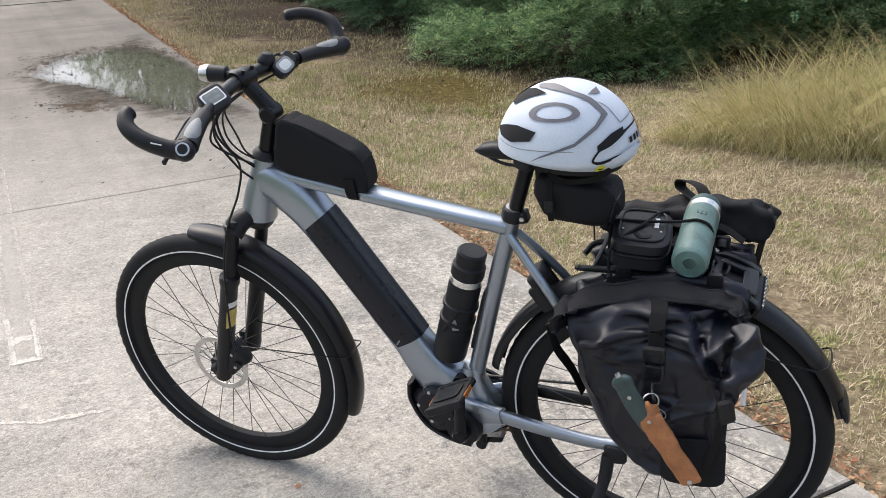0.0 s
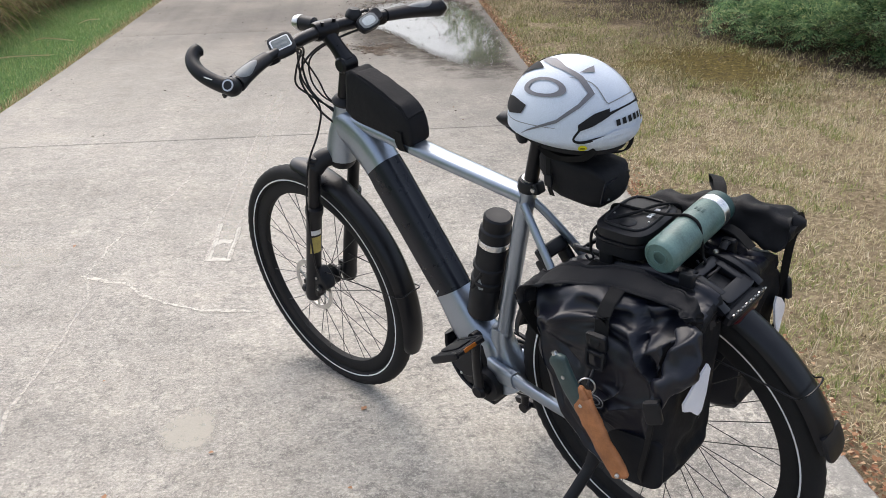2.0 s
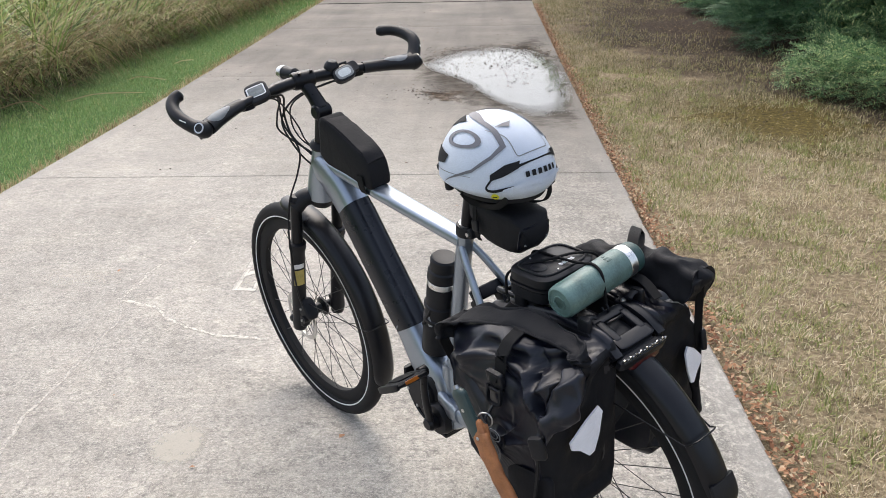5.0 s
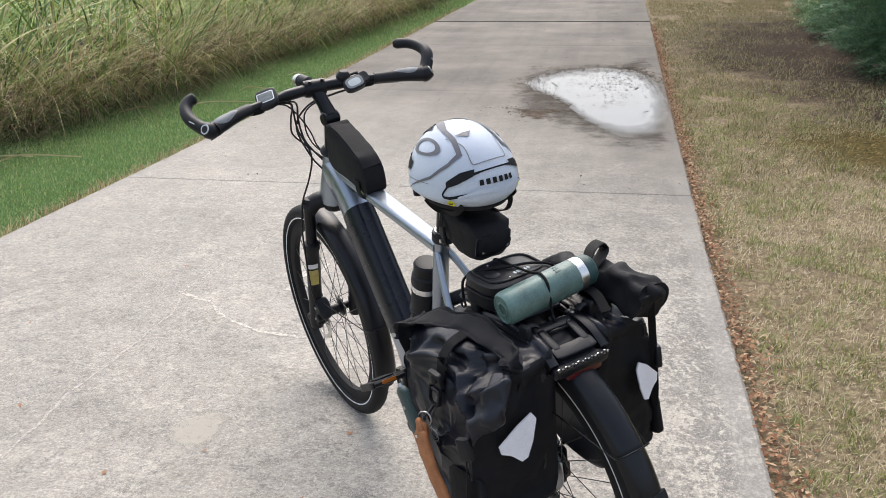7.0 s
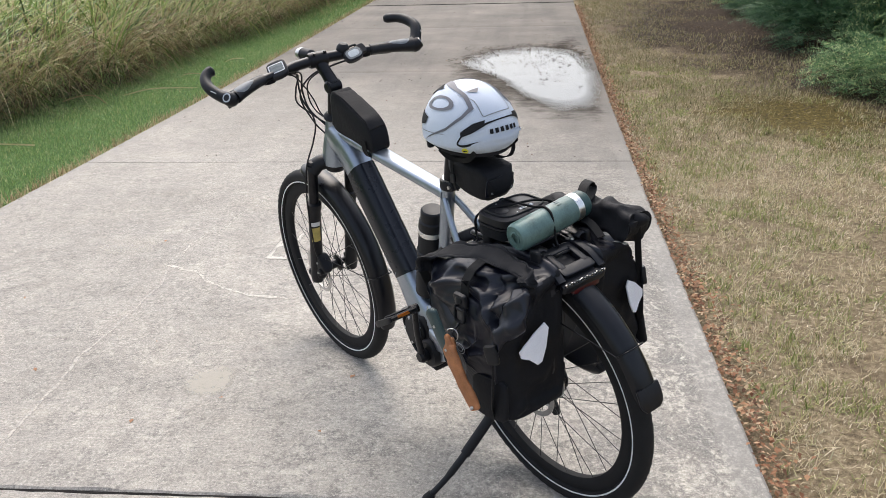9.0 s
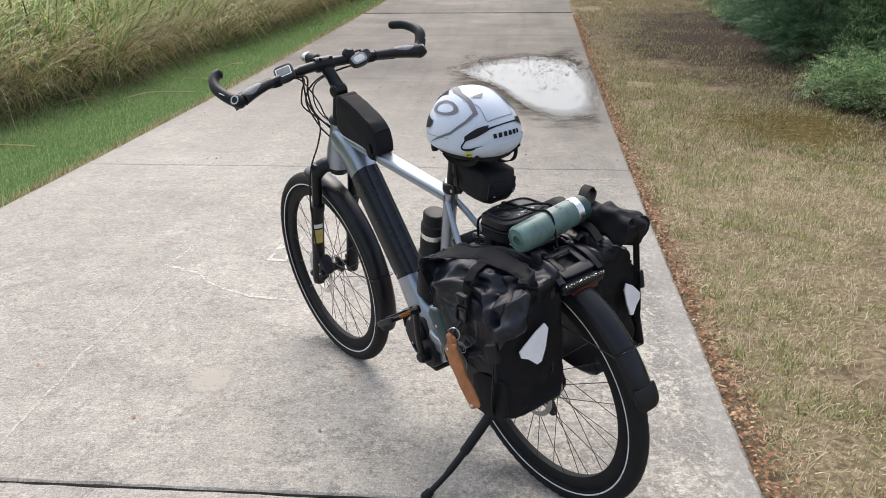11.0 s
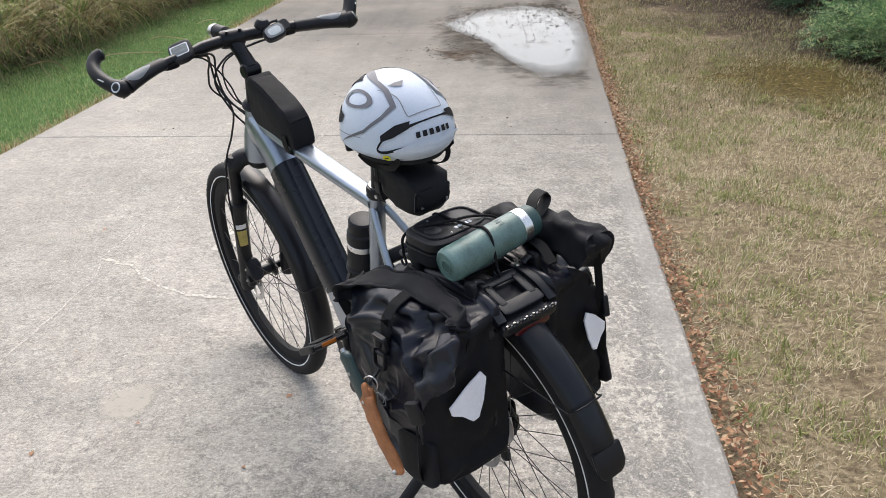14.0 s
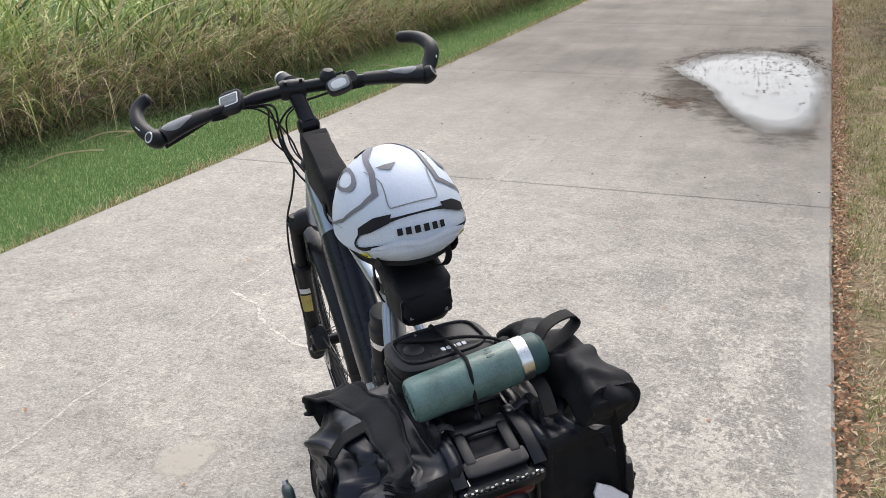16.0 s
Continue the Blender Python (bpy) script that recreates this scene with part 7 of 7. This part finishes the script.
    for i, p in enumerate(line):
        end = min(1.0, 0.4 + 0.2 * min(i, n - 1 - i))
        size = (0.026 + 0.012 * (i < 14), 0.007 + 0.012 * max(0.0, 1 - i / 14)) if sgn > 0 else (0.032 + 0.013 * min(1.0, i / 30), 0.03 + 0.011 * min(1.0, i / 30))
        girth.append((size[0] * (1 + 0.3 * noise.noise(p * 17)) * (0.7 + 0.3 * end), size[1] * (1 + 0.3 * noise.noise(p * 22 + Vector((3, 0, 0)))) * end))
    base = tube(line, girth, 36, False, (0, 1, -0.25), 3.2)
    net = np.array([[list(base[0][i * 36 + j]) for j in range(36)] for i in range(n)])
    stay = np.zeros(net.shape[:2])
    stay[0] = stay[-1] = 1
    net = slacken(net, np.full(net.shape[:2], 1.025 if sgn > 0 else 1.045), stay, 90, 8 + sgn, 0.009 if sgn > 0 else 0.016)
    part("roll_top", fix(loft([[Vector(q) for q in row] for row in net])), M_CLOTH, root, "rolled-down closure", 80)
    if sgn < 0:
        part("roll_tip", fix(crumple(tube([(-0.19, 0.176, 0.784), (-0.2, 0.18, 0.786), (-0.21, 0.184, 0.787)], [(0.026, 0.024), (0.021, 0.015), (0.013, 0.006)], 12, False, (0, 1, -0.25), 3.0), 0.004, 40, 2.0)), M_CLOTH, root, "pinched end of the roll", 60)
    else:
        part("corner_fold", crumple(tube(spline([(-0.165, 0.175, 0.735), (-0.178, 0.19, 0.72), (-0.184, 0.208, 0.695), (-0.175, 0.23, 0.665), (-0.16, 0.248, 0.635), (-0.154, 0.254, 0.615)], 5), [(0.012 + 0.015 * math.sin(PI * min(1, (i + 3) / 28)), 0.006 + 0.012 * math.sin(PI * min(1, (i + 1) / 25))) for i in range(26)], 20, False, (1, 0.4, 0), 2.2), 0.012, 34, 6.0), M_TARP, root, "folded corner of cloth", 60)
    # strap over the roll with its buckle
    hull = BVHTree.FromPolygons(verts, faces)

    def laid(pts, off):
        """Points drawn onto the bag's cloth."""
        out = []
        for p in spline(pts, 3):
            q, nrm, _, _ = hull.find_nearest(p)
            out.append(q + nrm * (off if nrm.dot(q - Vector((-0.02, 0.13, 0.58))) > 0 else -off))
        return [out[0]] + [(a + b * 2 + c) / 4 for a, b, c in zip(out, out[1:], out[2:])] + [out[-1]]

    part("strap", fix(ribbon(laid([(-0.023, 0.12, 0.78), (-0.024, 0.16, 0.775), (-0.027, 0.2, 0.765), (-0.028, 0.235, 0.752), (-0.028, 0.25, 0.735), (-0.026, 0.245, 0.71), (-0.024, 0.24, 0.692)], 0.004), 0.03, 0.003, (1, 0, 0), 2)), M_WEB, root)
    at = laid([(-0.024, 0.24, 0.7), (-0.024, 0.24, 0.688), (-0.024, 0.24, 0.676)], 0.009)[3]
    shift = Matrix.Translation(at - Vector((-0.043, 0.25, 0.693)))
    b = part("buckle", fix(join(moved(join(block((-0.043, 0.25, 0.693), (0.042, 0.012, 0.034), turned(0, -8), 6.0), block((-0.044, 0.254, 0.671), (0.04, 0.009, 0.007), turned(0, -8), 5.0), ribbon([(-0.06, 0.255, 0.678), (-0.06, 0.26, 0.65), (-0.053, 0.261, 0.642), (-0.033, 0.261, 0.642), (-0.026, 0.26, 0.65), (-0.026, 0.255, 0.678)], 0.008, 0.006, (0, 1, 0))), shift), tube(spline([at + Vector((0, 0.011, -0.051)), at + Vector((-0.002, 0.025, -0.06)), (-0.031, 0.278, 0.622), (-0.033, 0.279, 0.616)], 4), 0.003, 8))), M_BLACK, root, "black plastic hook buckle")
    part("button", fix(lathe([(0.011, 0), (0.011, 0.7), (0.007, 1)], at + Vector((0, 0.004, 0.003)), at + Vector((0, 0.01, 0.005)), 18)), M_ANOD, b)
    side = ribbon([(-0.16, 0.25, 0.64), (-0.156, 0.262, 0.615), (-0.15, 0.264, 0.57), (-0.14, 0.262, 0.52), (-0.125, 0.26, 0.45), (-0.118, 0.25, 0.42)] if sgn > 0 else [(-0.2, 0.16, 0.785), (-0.183, 0.178, 0.72), (-0.172, 0.19, 0.64), (-0.165, 0.198, 0.56), (-0.155, 0.204, 0.5)], 0.016, 0.003, (1, -0.6, 0))
    part("side_strap", fix(side), M_WEB, root)
    part("side_buckle", fix(block((-0.155, 0.266, 0.606) if sgn > 0 else (-0.174, 0.198, 0.63), (0.03, 0.014, 0.045), turned(10, 0, 25), 4.0)), M_BLACK, root)
    fs = ribbon([(0.178, 0.205, 0.71), (0.17, 0.185, 0.64), (0.15, 0.15, 0.57), (0.13, 0.13, 0.5)], 0.022, 0.003, (0.3, 1, 0))
    part("front_strap", fix(fs), M_WEB, root)
    # lower stiffened panel
    pan = crumple(block((-0.1, 0.243 if sgn > 0 else 0.216, 0.465), (0.12, 0.02, 0.1), turned(4, 6), 4.0), 0.005, 14, 5.0)
    part("lower_panel", fix(pan), M_CLOTH, root, "", 70)
    # reflector on the rear flank
    shield = [(0.206, 0.594), (0.164, 0.625), (0.131, 0.64), (0.121, 0.624), (0.133, 0.579), (0.148, 0.548), (0.162, 0.545), (0.184, 0.567), (0.203, 0.577)]
    wide = 1.0 if sgn > 0 else 0.7
    v0 = [Vector((-0.184 + 0.1 * max(0, v - 0.16), 0.16 + (v - 0.16) * wide, w)) for v, w in shield]
    v1 = [p + Vector((0.004, 0, 0)) for p in v0]
    k = len(shield)
    part("reflector", fix((v0 + v1, [list(range(k)), list(range(2 * k - 1, k - 1, -1))] + [[i, k + i, k + (i + 1) % k, (i + 1) % k] for i in range(k)])), M_REFL, root, "white reflective patch")
    part("back_plate", fix(block((-0.02, 0.084, 0.6), (0.26, 0.012, 0.3), None, 5.0)), M_BLACK, root)
    for u in (0.06, -0.11):
        part("hook", fix(join(block((u, 0.078, 0.75), (0.03, 0.014, 0.05), None, 4.0), tube(spline([(u, 0.08, 0.765), (u, 0.064, 0.772), (u, 0.05, 0.765)], 4), (0.008, 0.004), 8, False, (1, 0, 0)))), M_BLACK, root)
    if sgn < 0:
        part("carry_strap", fix(ribbon([(0.09, 0.095, 0.76), (0.05, 0.105, 0.79), (-0.02, 0.1, 0.782), (-0.1, 0.1, 0.785), (-0.15, 0.092, 0.76)], 0.022, 0.003, (0, 1, 0.2))), M_WEB, root)
    if sgn > 0:
        for r in (0.013, 0.0075):
            oval = ring((0, 0, 0), r, 0.0009, 28)
            part("print_mark", moved(([Vector((v[0] * 1.3, v[1], v[2])) for v in oval[0]], oval[1]), Matrix.Translation(laid([(-0.045, 0.28, 0.6), (-0.045, 0.28, 0.592), (-0.045, 0.28, 0.584)], 0.002)[3])), M_GREY, root, "plain grey ring-shaped print")
    return root


pannier(1)
pannier(-1)


# ---- things strapped on the rack ----
fa, fb = Vector((-0.063, 0.093, 0.7995)), Vector((-0.0675, -0.09, 0.8165))
fl = carried("steel_flask", (-0.065, 0, 0.77), "green hammered steel flask strapped across the rack", "flask")
part("body", lathe([(0.0, 0.0), (0.026, 0.0), (0.026, -0.008), (0.029, -0.008), (0.033, 0.015), (0.0345, 0.05), (0.0345, 0.9), (0.0335, 0.93), (0.0, 0.935)], fa, fb, 36), M_TEAL, fl, "worn green hammer-paint body")
part("base_ring", lathe([(0.012, 0.0), (0.012, -0.01), (0.014, -0.012), (0.015, -0.01), (0.015, 0.0)], fa, fb, 24), M_TEAL, fl)
part("collar", lathe([(0.0333, 0.93), (0.0343, 0.935), (0.0343, 1.03), (0.033, 1.035), (0.0, 1.036)], fa, fb, 32), M_BRIGHT, fl, "bright steel collar")
lid = part("lid", lathe([(0.0, 1.03), (0.032, 1.035), (0.033, 1.06), (0.032, 1.14), (0.026, 1.18), (0.0, 1.19)], fa, fb, 32), M_TEALDARK, fl, "dark green screw lid")
part("carry_loop", ribbon([(-0.07, -0.114, 0.84), (-0.056, -0.138, 0.852), (-0.032, -0.174, 0.847), (-0.009, -0.206, 0.832), (-0.01, -0.21, 0.816), (-0.034, -0.178, 0.813), (-0.066, -0.126, 0.816)], 0.024, 0.004, (0.9, 0.1, 0.1)), M_WEB, lid, "black webbing loop")
cm = fa.lerp(fb, 0.72)
for du, wd, dv in ((-0.012, 0.02, 0.0), (-0.004, 0.014, 0.004), (0.004, 0.018, -0.002)):
    an = math.asin(du / 0.0347)
    part("print_mark", block(cm + Vector((0.0347 * math.sin(an), dv, 0.0344 * math.cos(an))), (0.0045, wd, 0.0007), turned(math.degrees(an)), 6.0), M_TEALDARK, fl)

cs = carried("hard_case", (0.042, 0, 0.77), "black zipped hard-shell case under a bungee cord", "case")
t = turned(-4, 2, 4)
cc = Vector((0.038, 0.008, 0.798))
part("lower_shell", block(cc + t @ Vector((0, 0, -0.014)), (0.112, 0.168, 0.03), t, 4.0, 28), M_CLOTH, cs)
part("zip", block(cc + t @ Vector((0, 0, 0.002)), (0.116, 0.172, 0.006), t, 4.0, 28), M_BLACK, cs)
part("upper_shell", block(cc + t @ Vector((0, 0, 0.016)), (0.112, 0.168, 0.03), t, 4.0, 28, 0.2), M_BLACK, cs, "moulded black lid")
rim = [cc + t @ Vector((0.044 * math.copysign(abs(math.cos(a)) ** 0.5, math.cos(a)), 0.07 * math.copysign(abs(math.sin(a)) ** 0.5, math.sin(a)), 0.031)) for a in [2 * PI * k / 40 for k in range(40)]]
part("rim", tube(rim, 0.0028, 8, True, (0, 0, 1)), M_BLACK, cs)
part("oval_button", lathe([(0.017, 0), (0.017, 0.5), (0.012, 1)], cc + t @ Vector((-0.004, 0.045, 0.029)), cc + t @ Vector((-0.004, 0.045, 0.035)), 20), M_BLACK, cs)
for x in (-0.036, 0.036):
    for y in (0.06, 0.025, -0.06):
        part("stud", lathe([(0.0028, 0), (0.0018, 1)], cc + t @ Vector((x, y, 0.03)), cc + t @ Vector((x, y, 0.033)), 8), M_STEEL, cs)
part("print", join(*[block(cc + t @ Vector((-0.026, 0.004 - 0.009 * i, 0.0315)), (0.009, 0.0065, 0.0015), t, 5.0) for i in range(5)]), M_STRIPE, cs, "short row of white print bars")

for pts, lab in (([(-0.1, 0.004, 0.772), (-0.098, 0.004, 0.8), (-0.09, 0.003, 0.835), (-0.067, 0.0, 0.8455), (-0.042, -0.002, 0.84), (-0.015, -0.004, 0.8345), (0.038, -0.002, 0.8325), (0.088, 0.0, 0.831), (0.1, 0.0, 0.815), (0.104, 0.0, 0.77)], "black bungee cord over flask and case"),
                 ([(0.088, 0.09, 0.77), (0.083, 0.087, 0.815), (0.06, 0.06, 0.832), (0.035, 0.015, 0.8335), (0.015, -0.04, 0.832), (0.0, -0.085, 0.815), (-0.005, -0.1, 0.77)], "black bungee cord crossing the case")):
    root = carried("bungee_cord", pts[0], lab, "cord", "bungee cords")
    part("cord", tube(spline(pts, 6), 0.003, 8), M_WEB, root)
    for q in (pts[0], pts[-1]):
        part("hook", tube(spline([q, Vector(q) + Vector((-0.006, 0, -0.012)), Vector(q) + Vector((0.004, 0, -0.02)), Vector(q) + Vector((0.012, 0, -0.012))], 4), 0.0026, 8), M_ANOD, root)

# knife in its leather sheath, on a ring at the pannier's buckle
kn = carried("sheath_knife", (-0.05, 0.285, 0.46), "green-handled knife in a tan leather sheath hanging at the pannier", "knife")
part("ring", moved(ring((0, 0, 0), 0.0155, 0.0016, 24), Matrix.Translation((-0.025, 0.276, 0.612)) @ turned(0, 15, 30).to_4x4()), M_STEEL, kn, "bright steel ring")
a, b = Vector((0.03, 0.29, 0.668)), Vector((-0.03, 0.287, 0.563))
part("handle", tube(spline([a, a.lerp(b, 0.2), a.lerp(b, 0.55) + Vector((0.004, 0, 0)), b], 5), [(0.006, 0.009), (0.008, 0.016), (0.0095, 0.0195), (0.0095, 0.02), (0.0095, 0.0195)] + [(0.0095, 0.018)] * 5 + [(0.0095, 0.019)] * 6, 14, False, (0, 1, 0), 2.6), M_KNIFE, kn, "dark green handle scales")
part("rivet", lathe([(0.004, 0), (0.004, 1)], a.lerp(b, 0.35) + Vector((0, 0.006, 0)), a.lerp(b, 0.35) + Vector((0, 0.0105, 0)), 10), M_STEEL, kn)
part("bolster", tube([a + Vector((0.003, 0, 0.006)), a + Vector((-0.003, 0, -0.004))], (0.005, 0.006), 10, False, (0, 1, 0)), M_STEEL, kn)
s0, s1 = Vector((-0.022, 0.288, 0.592)), Vector((-0.107, 0.292, 0.455))
sh = part("sheath", crumple(tube(spline([s0 + Vector((-0.012, 0, 0.014)), s0, s0.lerp(s1, 0.3) + Vector((-0.002, 0.004, 0)), s0.lerp(s1, 0.6) + Vector((0, 0.004, 0.0)), s0.lerp(s1, 0.88), s1], 5), [(0.004, 0.012)] + [(0.008, 0.02)] * 5 + [(0.009, 0.0235)] * 5 + [(0.0085, 0.021)] * 5 + [(0.008, 0.0205)] * 5 + [(0.007, 0.02)] * 4 + [(0.005, 0.015)], 16, False, (0, 1, 0), 3.0), 0.003, 40, 2), M_LEATHER, kn, "worn tan leather sheath", 70)
part("belt_loop", ribbon([(-0.042, 0.288, 0.575), (-0.036, 0.286, 0.595), (-0.03, 0.283, 0.61), (-0.026, 0.277, 0.596), (-0.03, 0.28, 0.57)], 0.017, 0.004, (1, 0.3, 0.3)), M_LEATHER, sh)
for q in (0.06, 0.95):
    p = s0.lerp(s1, q)
    part("rivet", lathe([(0.0045, 0), (0.0045, 0.6), (0.003, 1)], p + Vector((0, 0.006, 0)), p + Vector((0, 0.0125, 0)), 10), M_STEEL, sh)
